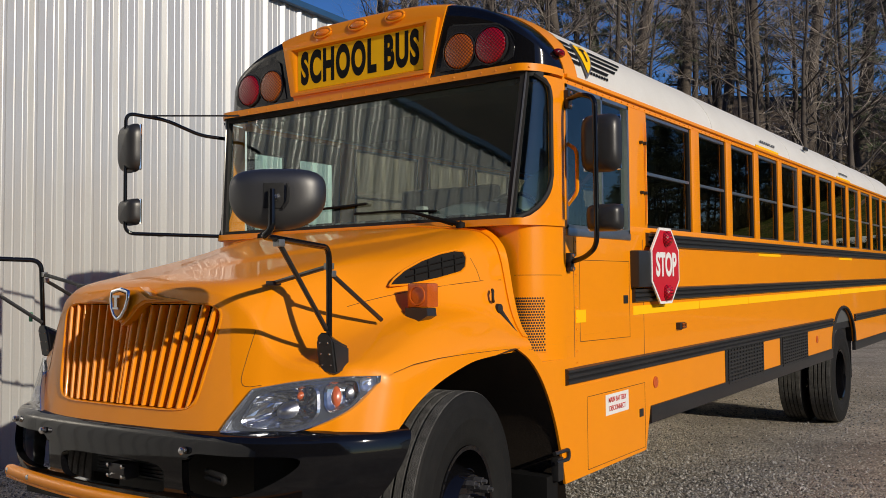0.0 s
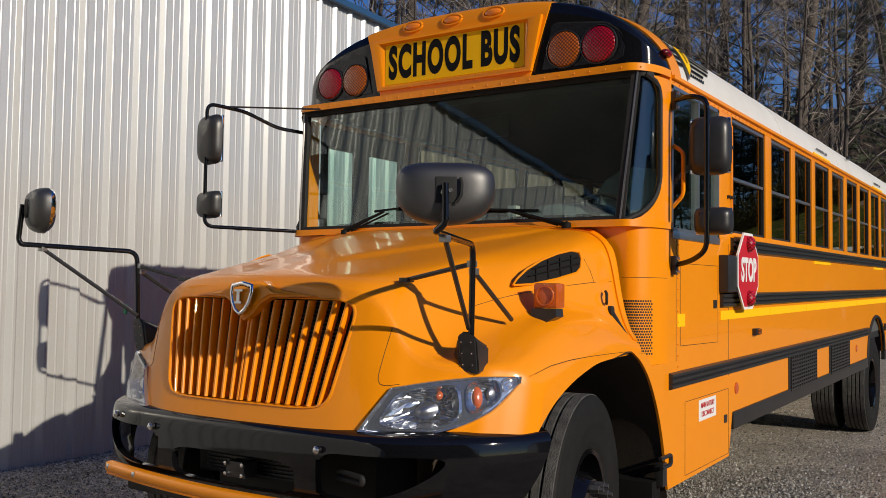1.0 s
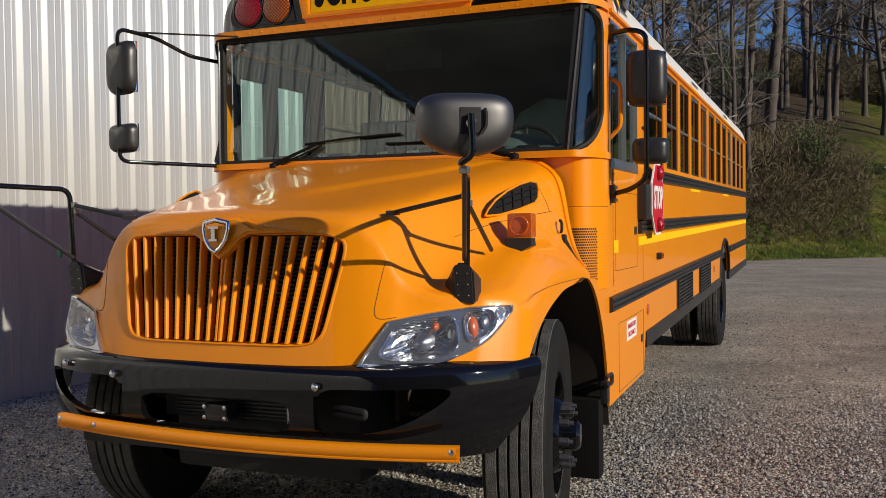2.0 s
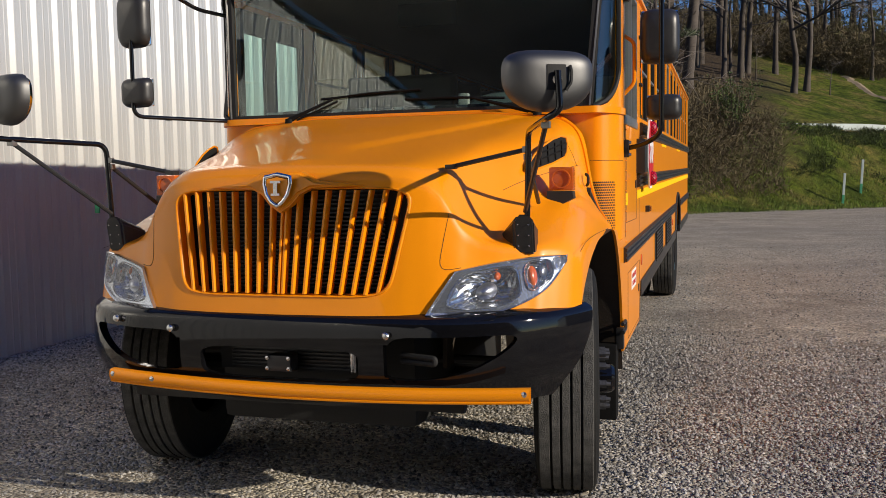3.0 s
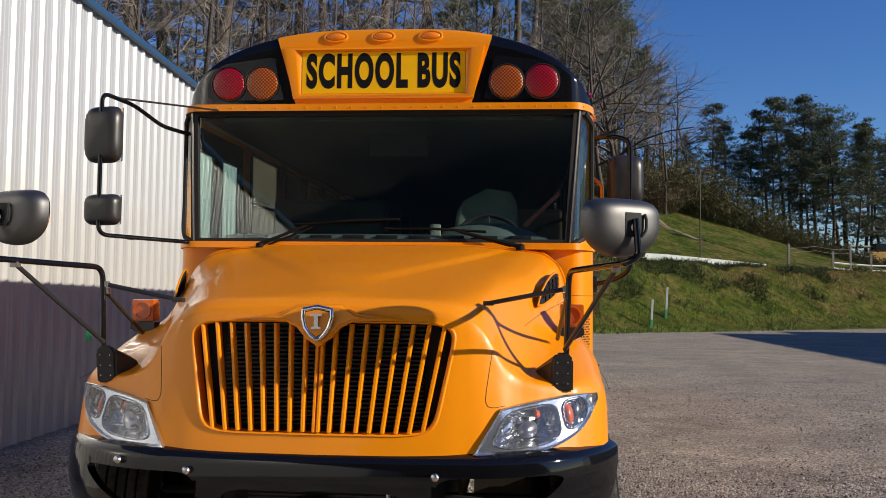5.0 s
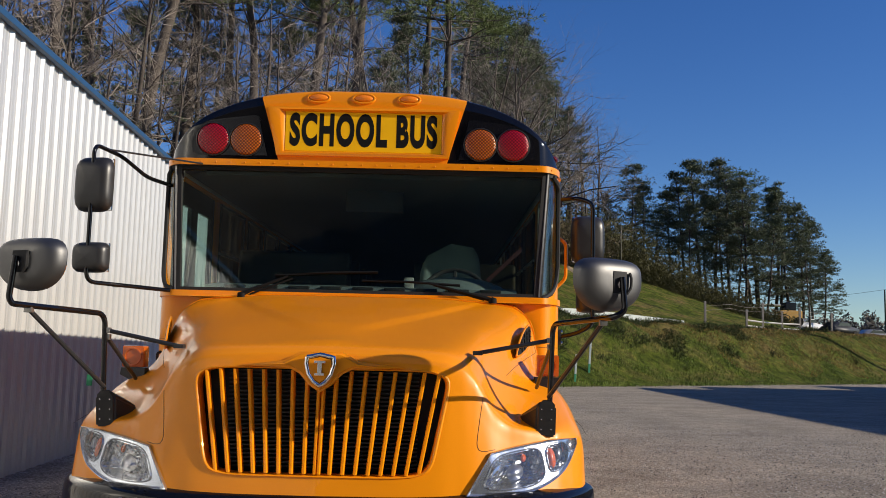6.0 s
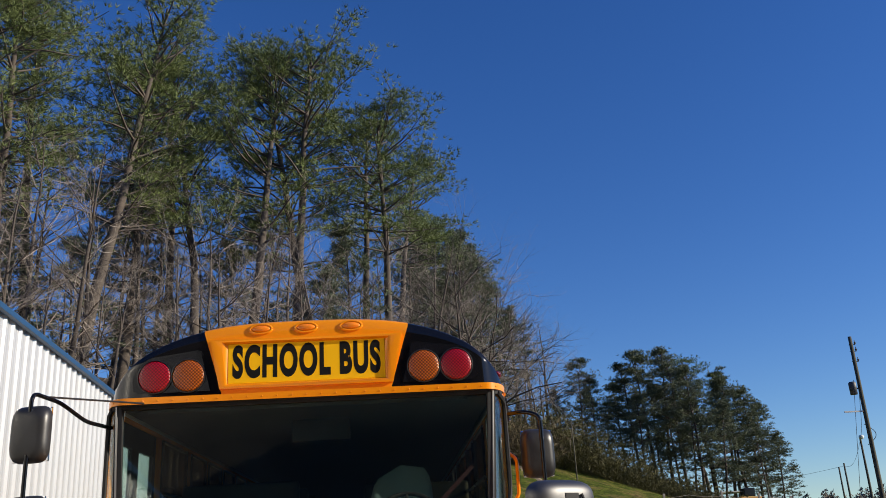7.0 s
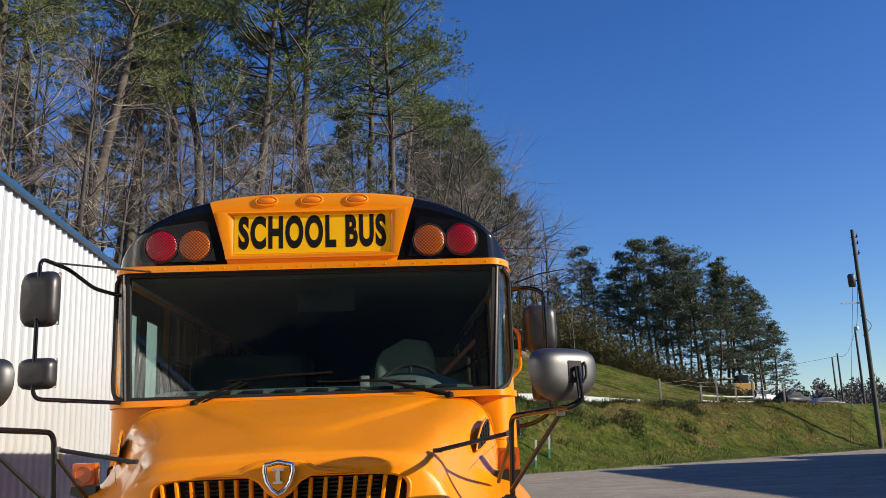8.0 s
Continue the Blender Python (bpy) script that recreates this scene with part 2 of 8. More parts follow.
def tube(bm, pts, r, n=8, caps=True):
    """A round bar along points; r is one radius or one for each point."""
    pts = [Vector(p) for p in pts]
    rs = r if isinstance(r, (list, tuple)) else [r] * len(pts)
    rings = []
    ref = Vector((0, 0, 1))
    for i, p in enumerate(pts):
        d = (pts[min(i + 1, len(pts) - 1)] - pts[max(i - 1, 0)]).normalized()
        if abs(d.dot(ref)) > 0.95:
            ref = Vector((0, 1, 0)) if abs(d.y) < 0.9 else Vector((1, 0, 0))
        a = d.cross(ref).normalized()
        b = d.cross(a)
        rings.append([bm.verts.new(p + (a * math.cos(2 * math.pi * k / n) + b * math.sin(2 * math.pi * k / n)) * rs[i]) for k in range(n)])
    for q, w in zip(rings, rings[1:]):
        # match the start of the next ring, so that a changed reference twists nothing
        best = min(range(n), key=lambda s: (w[s].co - q[0].co).length)
        for k in range(n):
            bm.faces.new((q[k], q[(k + 1) % n], w[(k + 1 + best) % n], w[(k + best) % n]))
        w[:] = w[best:] + w[:best]
    if caps:
        bm.faces.new(rings[0])
        bm.faces.new(rings[-1])
    return bm


def bend(pts, radius=0.05, seg=5):
    """A polyline with its inner corners rounded."""
    pts = [Vector(p) for p in pts]
    out = [pts[0]]
    for a, b, c in zip(pts, pts[1:], pts[2:]):
        r = min(radius, (a - b).length * 0.45, (c - b).length * 0.45)
        p, q = b + (a - b).normalized() * r, b + (c - b).normalized() * r
        for k in range(seg + 1):
            t = k / seg
            out.append(p * (1 - t) ** 2 + b * 2 * t * (1 - t) + q * t * t)
    out.append(pts[-1])
    return out


def revolve(profile, n=48, axis="X"):
    """Rings of (along the axis, radius) round an axis through the origin."""
    rows = []
    for k in range(n):
        a = 2 * math.pi * k / n
        row = []
        for u, r in profile:
            c, s = r * math.cos(a), r * math.sin(a)
            row.append((u, c, s) if axis == "X" else (c, u, s) if axis == "Y" else (c, s, u))
        rows.append(row)
    bm = grid(rows, closed_u=True)
    bmesh.ops.remove_doubles(bm, verts=bm.verts[:], dist=1e-5)
    bmesh.ops.recalc_face_normals(bm, faces=bm.faces[:])
    return bm


def prism(outline, lift, way):
    """A flat outline, pushed along a way by a length."""
    bm = bmesh.new()
    f = bm.faces.new([bm.verts.new(p) for p in outline])
    r = bmesh.ops.extrude_face_region(bm, geom=[f])
    vs = [v for v in r["geom"] if isinstance(v, bmesh.types.BMVert)]
    bmesh.ops.translate(bm, verts=vs, vec=Vector(way) * lift)
    bmesh.ops.recalc_face_normals(bm, faces=bm.faces[:])
    return bm


def moved(bm, m):
    bmesh.ops.transform(bm, matrix=m, verts=bm.verts[:])
    return bm


def catmull(values, count):
    """Values (an array, first axis along) drawn out smoothly to count rows."""
    v = np.asarray(values, float)
    n = len(v)
    out = []
    for t in np.linspace(0, n - 1, count):
        i = min(int(t), n - 2)
        f = t - i
        p0, p1, p2, p3 = v[max(i - 1, 0)], v[i], v[i + 1], v[min(i + 2, n - 1)]
        out.append(0.5 * ((2 * p1) + (p2 - p0) * f + (2 * p0 - 5 * p1 + 4 * p2 - p3) * f * f + (3 * p1 - p0 - 3 * p2 + p3) * f ** 3))
    return np.array(out)


def lettering(name, text, size, m, material, parent, squeeze=1.0, fat=0.0, depth=0.002, spread=1.0):
    """Letters of the built-in font, centred, as a mesh."""
    cu = bpy.data.curves.new(name, "FONT")
    cu.body, cu.size, cu.align_x, cu.align_y, cu.extrude, cu.offset = text, size, "CENTER", "CENTER", depth, fat
    cu.resolution_u, cu.space_character = 5, spread
    tmp = bpy.data.objects.new(name, cu)
    scene.collection.objects.link(tmp)
    me = bpy.data.meshes.new_from_object(tmp.evaluated_get(bpy.context.evaluated_depsgraph_get()))
    bpy.data.objects.remove(tmp)
    me.transform(m @ Matrix.Diagonal((squeeze, 1, 1, 1)))
    me.materials.clear()
    me.materials.append(material)
    ob = new(name, me)
    ob.parent = parent
    return ob


# ---- ground ----
def lot_edge(x, y):
    """How far (m) a place lies beyond the lot's edge, and how far along it."""
    return ((y - 39) - 0.78 * x) / 1.268, x * 0.789 + (y - 39) * 0.615


def smooth01(t):
    t = min(1.0, max(0.0, t))
    return t * t * (3 - 2 * t)


def sag(x, y):
    """The lot lies a little lower where the bus stands."""
    inside = smooth01((x + 7.2) / 1.5) * smooth01((2.0 - x) / 2.6) * smooth01((y - 0.6) / 1.6) * smooth01((19 - y) / 3)
    return -inside * (0.04 + 0.03 * smooth01((y - 5) / 6))


def terrain(x, y):
    d, s = lot_edge(x, y)
    if d <= 0:
        return sag(x, y)
    z = 0.05 * min(d, 3.0) + (3.45 + 0.5 * smooth01((8 - x) / 8)) * smooth01((d - 0.8) / 7.0)
    slope = 0.32 * (1 - smooth01((x - 10) / 35))
    z += slope * max(0.0, min(d - 10.0, 60))
    z += 0.18 * smooth01(d / 4) * noise.noise((x * 0.25, y * 0.25, 0)) + 0.10 * smooth01(d / 3) * noise.noise((x * 0.9, y * 0.9, 4)) + 0.26 * smooth01((d - 2.5) / 2) * smooth01((8.6 - d) / 1.5) * noise.noise((x * 0.45, y * 0.45, 6))
    return z


def axis_steps(lo, hi, near_lo, near_hi, step):
    a = list(np.arange(near_lo, near_hi + 1e-6, step))
    left, right, k = [], [], step
    p = near_lo
    while p > lo:
        k *= 1.35
        p -= k
        left.append(p)
    p, k = near_hi, step
    while p < hi:
        k *= 1.35
        p += k
        right.append(p)
    return left[::-1] + a + right


gx, gy = axis_steps(-1500, 1500, -45, 60, 0.75), axis_steps(-800, 2500, 18, 110, 0.75)
ground_mesh = bpy.data.meshes.new("ground")
gverts = [(x, y, terrain(x, y)) for y in gy for x in gx]
nx = len(gx)
gfaces = [(j * nx + i, j * nx + i + 1, (j + 1) * nx + i + 1, (j + 1) * nx + i) for j in range(len(gy) - 1) for i in range(nx - 1)]
ground_mesh.from_pydata(gverts, [], gfaces)
ground_mesh.polygons.foreach_set("use_smooth", [True] * len(gfaces))


def ground_material():
    m = bpy.data.materials.new("gravel_and_grass")
    m.use_nodes = True
    nt = m.node_tree
    N, L = nt.nodes, nt.links
    bsdf = N["Principled BSDF"]
    bsdf.inputs["Roughness"].default_value = 0.95
    bsdf.inputs["Specular IOR Level"].default_value = 0.12
    pos = N.new("ShaderNodeNewGeometry").outputs["Position"]

    def tex(kind, scale, detail=4):
        t = N.new(kind)
        t.inputs["Scale"].default_value = scale
        if kind == "ShaderNodeTexNoise":
            t.inputs["Detail"].default_value = detail
        L.new(pos, t.inputs["Vector"])
        return t

    def ramp(src, *stops):
        r = N.new("ShaderNodeValToRGB")
        while len(r.color_ramp.elements) < len(stops):
            r.color_ramp.elements.new(0.5)
        for e, (p, c) in zip(r.color_ramp.elements, stops):
            e.position, e.color = p, (*c, 1)
        L.new(src, r.inputs[0])
        return r.outputs[0]

    def mix(fac, a, b, how="MIX"):
        x = N.new("ShaderNodeMix")
        x.data_type, x.blend_type = "RGBA", how
        if isinstance(fac, float):
            x.inputs[0].default_value = fac
        else:
            L.new(fac, x.inputs[0])
        L.new(a, x.inputs[6])
        L.new(b, x.inputs[7])
        return x.outputs[2]

    stones = tex("ShaderNodeTexVoronoi", 48)
    stones2 = tex("ShaderNodeTexVoronoi", 115)
    tone = ramp(stones.outputs["Color"], (0.0, (0.065, 0.063, 0.060)), (0.5, (0.25, 0.242, 0.228)), (1.0, (0.64, 0.62, 0.585)))
    tone2 = ramp(stones2.outputs["Color"], (0.0, (0.085, 0.082, 0.078)), (1.0, (0.47, 0.455, 0.425)))
    gravel = mix(0.3, tone, tone2)
    broad = tex("ShaderNodeTexNoise", 0.22, 5)
    dust = ramp(broad.outputs["Fac"], (0.35, (0.88, 0.88, 0.88)), (0.65, (1.22, 1.18, 1.10)))
    gravel = mix(1.0, gravel, dust, "MULTIPLY")
    patch = tex("ShaderNodeTexNoise", 2.2, 6)
    gravel = mix(1.0, gravel, ramp(patch.outputs["Fac"], (0.36, (0.80, 0.79, 0.78)), (0.62, (1.15, 1.15, 1.14))), "MULTIPLY")
    blot = tex("ShaderNodeTexNoise", 0.75, 7)
    gravel = mix(1.0, gravel, ramp(blot.outputs["Fac"], (0.36, (0.66, 0.65, 0.64)), (0.50, (1.0, 1.0, 1.0)), (0.66, (1.24, 1.22, 1.18))), "MULTIPLY")
    warm = N.new("ShaderNodeRGB")
    warm.outputs[0].default_value = (1.58, 1.51, 1.38, 1)
    gravel = mix(1.0, gravel, warm.outputs[0], "MULTIPLY")
    # tan wheel tracks of fines, drawn out along the lot
    slow = N.new("ShaderNodeMapping")
    slow.inputs["Scale"].default_value = (0.16, 0.55, 1.0)
    slow.inputs["Rotation"].default_value = (0, 0, radians(-28))
    L.new(pos, slow.inputs["Vector"])
    track = N.new("ShaderNodeTexNoise")
    track.inputs["Scale"].default_value, track.inputs["Detail"].default_value = 1.0, 7
    L.new(slow.outputs[0], track.inputs["Vector"])
    fines = ramp(stones2.outputs["Color"], (0.0, (0.19, 0.168, 0.14)), (1.0, (0.41, 0.37, 0.315)))
    worn = N.new("ShaderNodeMapRange")
    worn.inputs["From Min"].default_value, worn.inputs["From Max"].default_value, worn.inputs["To Max"].default_value = 0.50, 0.66, 0.62
    L.new(track.outputs["Fac"], worn.inputs["Value"])
    gravel = mix(worn.outputs[0], gravel, fines)
    # brightness lost to the bump is put back as paler colour, rising with y
    place = N.new("ShaderNodeSeparateXYZ")
    L.new(pos, place.inputs[0])
    far_lift = N.new("ShaderNodeMapRange")
    far_lift.inputs["From Min"].default_value, far_lift.inputs["From Max"].default_value, far_lift.inputs["To Max"].default_value = 5.5, 13.0, 0.6
    L.new(place.outputs[1], far_lift.inputs["Value"])
    gravel = mix(far_lift.outputs[0], gravel, ramp(stones.outputs["Color"], (0.0, (0.20, 0.175, 0.138)), (1.0, (0.72, 0.625, 0.50))))
    gn, gf = tex("ShaderNodeTexNoise", 0.5, 6), tex("ShaderNodeTexNoise", 18, 5)
    grass = ramp(gn.outputs["Fac"], (0.30, (0.045, 0.066, 0.010)), (0.46, (0.090, 0.118, 0.016)), (0.62, (0.155, 0.140, 0.040)), (0.74, (0.20, 0.145, 0.062)))
    grass = mix(0.7, grass, ramp(gf.outputs["Fac"], (0.3, (0.35, 0.35, 0.35)), (0.7, (1.5, 1.5, 1.4))), "MULTIPLY")
    clump = tex("ShaderNodeTexNoise", 2.6, 7)
    grass = mix(0.85, grass, ramp(clump.outputs["Fac"], (0.34, (0.45, 0.46, 0.42)), (0.5, (1.0, 1.0, 1.0)), (0.68, (1.75, 1.62, 1.4))), "MULTIPLY")
    # leaf litter under the wood, to the west
    sep = N.new("ShaderNodeSeparateXYZ")
    L.new(pos, sep.inputs[0])
    ln_ = tex("ShaderNodeTexNoise", 0.15, 5)
    lm_ = N.new("ShaderNodeMath")
    lm_.operation = "MULTIPLY_ADD"
    L.new(ln_.outputs["Fac"], lm_.inputs[0])
    lm_.inputs[1].default_value = 9.0
    L.new(sep.outputs[0], lm_.inputs[2])
    lr_ = N.new("ShaderNodeMapRange")
    lr_.inputs["From Min"].default_value, lr_.inputs["From Max"].default_value = 7.5, 3.5
    L.new(lm_.outputs[0], lr_.inputs["Value"])
    litter = ramp(gf.outputs["Fac"], (0.3, (0.036, 0.027, 0.018)), (0.7, (0.125, 0.092, 0.06)))
    dot0 = N.new("ShaderNodeVectorMath")
    dot0.operation = "DOT_PRODUCT"
    L.new(pos, dot0.inputs[0])
    dot0.inputs[1].default_value = (-0.78 / 1.268, 1 / 1.268, 0)
    up_bank = N.new("ShaderNodeMapRange")
    up_bank.inputs["From Min"].default_value, up_bank.inputs["From Max"].default_value = 39 / 1.268 + 3.0, 39 / 1.268 + 6.0
    L.new(dot0.outputs["Value"], up_bank.inputs["Value"])
    both = N.new("ShaderNodeMath")
    both.operation = "MULTIPLY"
    L.new(lr_.outputs[0], both.inputs[0])
    L.new(up_bank.outputs[0], both.inputs[1])
    grass = mix(both.outputs[0], grass, litter)
    # beyond the lot's edge
    dot = N.new("ShaderNodeVectorMath")
    dot.operation = "DOT_PRODUCT"
    L.new(pos, dot.inputs[0])
    dot.inputs[1].default_value = (-0.78 / 1.268, 1 / 1.268, 0)
    wob = tex("ShaderNodeTexNoise", 0.8, 6)
    wm = N.new("ShaderNodeMath")
    wm.operation = "MULTIPLY_ADD"
    L.new(wob.outputs["Fac"], wm.inputs[0])
    wm.inputs[1].default_value = 2.2
    L.new(dot.outputs["Value"], wm.inputs[2])
    edge = N.new("ShaderNodeMapRange")
    edge.inputs["From Min"].default_value, edge.inputs["From Max"].default_value = 39 / 1.268 + 1.0, 39 / 1.268 + 1.6
    L.new(wm.outputs[0], edge.inputs["Value"])
    L.new(mix(edge.outputs[0], gravel, grass), bsdf.inputs["Base Color"])
    b1 = N.new("ShaderNodeBump")
    b1.inputs["Strength"].default_value, b1.inputs["Distance"].default_value = 1.0, 0.03
    b1.invert = True
    L.new(stones.outputs["Distance"], b1.inputs["Height"])
    b2 = N.new("ShaderNodeBump")
    b2.inputs["Strength"].default_value, b2.inputs["Distance"].default_value = 0.6, 0.06
    L.new(gf.outputs["Fac"], b2.inputs["Height"])
    L.new(b1.outputs[0], b2.inputs["Normal"])
    L.new(b2.outputs[0], bsdf.inputs["Normal"])
    return m


ground_mesh.materials.append(ground_material())
ground = tagged(new("ground", ground_mesh), "grey gravel lot running into a rough grassy bank", "ground", kind="structure")

# ---- white sheet-metal building beside the bus ----
WALL = pose(-7.75, 6, 0, 0, 0, 3.43) @ pose(0, -6, 0)     # the wall's own axes: y along it, x out of it
EAVE = 5.06


def ribbed_sheet(y0, y1, z0):
    """Sheet with a high rib every 0.305 m and two low ones between, facing +x."""
    prof = []
    y = y0
    bead = ((0.0, 0.0), (0.004, 0.0008), (0.009, 0.0034), (0.014, 0.0044), (0.019, 0.0034), (0.024, 0.0008), (0.028, 0.0))
    while y < y1:
        for dy, h in bead:
            prof.append((y + 0.062 + dy, h))
        for dy, h in bead:
            prof.append((y + 0.147 + dy, h))
        for dy, h in ((0.200, 0.0), (0.205, 0.002), (0.243, 0.031), (0.249, 0.034), (0.268, 0.034), (0.274, 0.031), (0.300, 0.002), (0.304, 0.0)):
            prof.append((y + dy, h))
        y += 0.305
    return grid([[(h, yy, z0), (h, yy, EAVE - 0.02)] for yy, h in prof])


def wall_piece(name, bm, material, label, category):
    ob = part(name, bm, material)
    ob.matrix_basis = WALL
    return tagged(ob, label, category, kind="structure")


wall_piece("wall_west", ribbed_sheet(-46, 21, -0.08), WALL_METAL, "white ribbed sheet-metal wall of a long low building", "wall")
wall_piece("wall_backing", boxed(-0.25, -0.004, -46, 21, -0.08, EAVE - 0.03), WALL_METAL, "inner side of the sheet-metal wall", "wall")
for nm, yy in (("wall_north", 20.9), ("wall_south", -46.1)):
    wall_piece(nm, boxed(-18, -0.26, yy, yy + 0.2, -0.08, EAVE - 0.05), WALL_METAL, "white sheet-metal end wall of the building", "wall")
wall_piece("roof", boxed(-18.3, 0.10, -46.4, 21.4, EAVE - 0.02, EAVE + 0.02), BLUE_TRIM, "low blue metal roof of the sheet-metal building", "roof")
wall_piece("trim", boxed(0.036, 0.11, -46.4, 21.4, EAVE - 0.05, EAVE + 0.03, 0.008), BLUE_TRIM, "blue metal eave trim along the wall top", "trim")

# ---- unseen building, added and shaped to cast the shade on the far lot ----
shade_hall = new("metal_hall")
shade_hall.location = (32, 23, 0)
part("wall", boxed(-10.8, 13, -14, 15.5, 0, 5.9, 0.05), WALL_METAL, shade_hall)
part("roof", boxed(-11.1, 13.3, -14.3, 15.8, 5.9, 6.05, 0.03), BLUE_TRIM, shade_hall)
part("wing", boxed(1, 20, 19.5, 26, 0, 6.0, 0.05), WALL_METAL, shade_hall)
part("wing", boxed(-7.5, 20, 15.5, 19.5, 0, 6.0, 0.05), WALL_METAL, shade_hall)
tagged(shade_hall, "plain white metal hall, unseen, added to shade the far lot", "building")

# ---- school bus: across x (door side negative), back along y, up z, from the middle of the bumper ----
bus = new("school_bus")
bus.location = (-3.505, 2.47, 0)
tagged(bus, "orange school bus with white roof and black rails on gravel", "school bus")
HALF, TAIL = 1.245, 12.87          # half the body's width, the body's rear end
SILL, HEAD = 1.88, 2.62            # window bottom and top


# plan of the body's front: flat in the middle, elliptical corners
FLAT, CORNER_X, CORNER_Y = 1.10, 0.145, 0.27


def front_curve(x0, x1, count=40):
    """Points (x, y, outward normal) of the front's plan between two x."""
    def angle(x):
        if abs(x) <= FLAT:
            return x
        return math.copysign(FLAT + math.asin(min(1, (abs(x) - FLAT) / CORNER_X)), x)
    out = []
    for k in range(count + 1):
        a = angle(x0) + (angle(x1) - angle(x0)) * k / count
        if abs(a) <= FLAT:
            out.append((a, 1.66, 0.0, -1.0))
        else:
            t = abs(a) - FLAT
            nx_, ny_ = math.sin(t) / CORNER_X, -math.cos(t) / CORNER_Y
            q = math.hypot(nx_, ny_)
            out.append((math.copysign(FLAT + CORNER_X * math.sin(t), a), 1.66 + CORNER_Y * (1 - math.cos(t)), math.copysign(nx_ / q, a), ny_ / q))
    return out


def lean(x, z):
    """How far the leaning windscreen stands behind the front's plan."""
    return (-0.04 + 0.10 * (z - 1.887)) * (1 - smooth01((abs(x) - 1.11) / 0.12))


def cap_plan(x):
    """The front cap's plan: flatter and a little further back than the windscreen's."""
    ax = abs(x)
    if ax <= 1.0:
        return 1.698 + 0.006 * ax * ax, 0.0, -1.0
    t = math.asin(min(1, (ax - 1.0) / (HALF - 1.0)))
    nx_, ny_ = math.sin(t) / (HALF - 1.0), -math.cos(t) / 0.235
    q = math.hypot(nx_, ny_)
    return 1.704 + 0.235 * (1 - math.cos(t)), math.copysign(nx_ / q, x), ny_ / q


def shell(outer, inner):
    """A closed plate between two like grids of points."""
    bm = bmesh.new()
    a = [[bm.verts.new(p) for p in row] for row in outer]
    b = [[bm.verts.new(p) for p in row] for row in inner]
    n, m = len(a), len(a[0])
    for i in range(n - 1):
        for j in range(m - 1):
            bm.faces.new((a[i][j], a[i][j + 1], a[i + 1][j + 1], a[i + 1][j]))
            bm.faces.new((b[i][j], b[i + 1][j], b[i + 1][j + 1], b[i][j + 1]))
    edge = [(i, 0) for i in range(n)] + [(n - 1, j) for j in range(1, m)] + [(i, m - 1) for i in range(n - 2, -1, -1)] + [(0, j) for j in range(m - 2, 0, -1)]
    for (i, j), (k, l) in zip(edge, edge[1:] + edge[:1]):
        bm.faces.new((a[i][j], a[k][l], b[k][l], b[i][j]))
    bmesh.ops.recalc_face_normals(bm, faces=bm.faces[:])
    return bm


def front_shell(x0, x1, z0, z1, off, thick, count=40, rows=1, x0t=None, x1t=None, leaning=False, wave=0.0):
    """A plate on the front's curve, its outer face at off; x0t and x1t slant its ends."""
    layers = []
    for o in (off, off - thick):
        pts = []
        for r in range(rows + 1):
            f = r / rows
            a = x0 if x0t is None else x0 + (x0t - x0) * f
            b = x1 if x1t is None else x1 + (x1t - x1) * f
            z = z0 + (z1 - z0) * f
            pts.append([(x + nx_ * o, y + ny_ * o + (lean(x, z) if leaning else 0.0) + wave * (math.sin(19 * x + 2.5 * math.sin(5 * z)) + math.sin(11 * x - 7 * z)), z) for x, y, nx_, ny_ in front_curve(a, b, count)])
        layers.append(pts)
    return shell(*layers)


# crown of roof and front cap
ROOF_Z = 2.655


def crown(x):
    u = min(1.0, abs(x) / HALF)
    return ROOF_Z + 0.525 * (1 - u ** 3) ** 0.6


CROWN_X = [HALF * math.sin(math.pi / 2 * k / 22) for k in range(-22, 23)]


def roof_crown(x):
    u = min(1.0, abs(x) / HALF)
    return ROOF_Z + 0.525 * (1 - u ** 3) ** 0.53


# white roof
bm = grid([[(x, y, roof_crown(x)) for x in CROWN_X] for y in (2.05, 4.5, 7.2, 10, TAIL - 0.1)])
soft_part("roof", thicken(bm, 0.03), WHITE, bus, "white painted roof")
bm = grid([[(x * s, y, ROOF_Z + (roof_crown(x) - ROOF_Z) * s) for x in CROWN_X] for y, s in ((TAIL - 0.1, 1.0), (TAIL - 0.03, 0.98), (TAIL, 0.93), (TAIL + 0.01, 0.5), (TAIL + 0.01, 0.01))])
part("rear_cap", bm, ORANGE, bus, "", True)
# orange band behind the front cap
bm = grid([[(x * 1.004, y, ROOF_Z + (bow(x) - ROOF_Z) * 1.012) for x in CROWN_X] for y, bow in ((1.95, crown), (2.04, roof_crown), (2.10, roof_crown))])
soft_part("roof_band", thicken(bm, 0.012), ORANGE, bus, "")
for y in (4.4, 6.7, 9.0, 11.3):
    bm = grid([[(x * 1.002, yy, ROOF_Z + (roof_crown(x) - ROOF_Z) * 1.006) for x in CROWN_X] for yy in (y, y + 0.03)])
    soft_part("roof_seam", thicken(bm, 0.008), WHITE, bus, "")


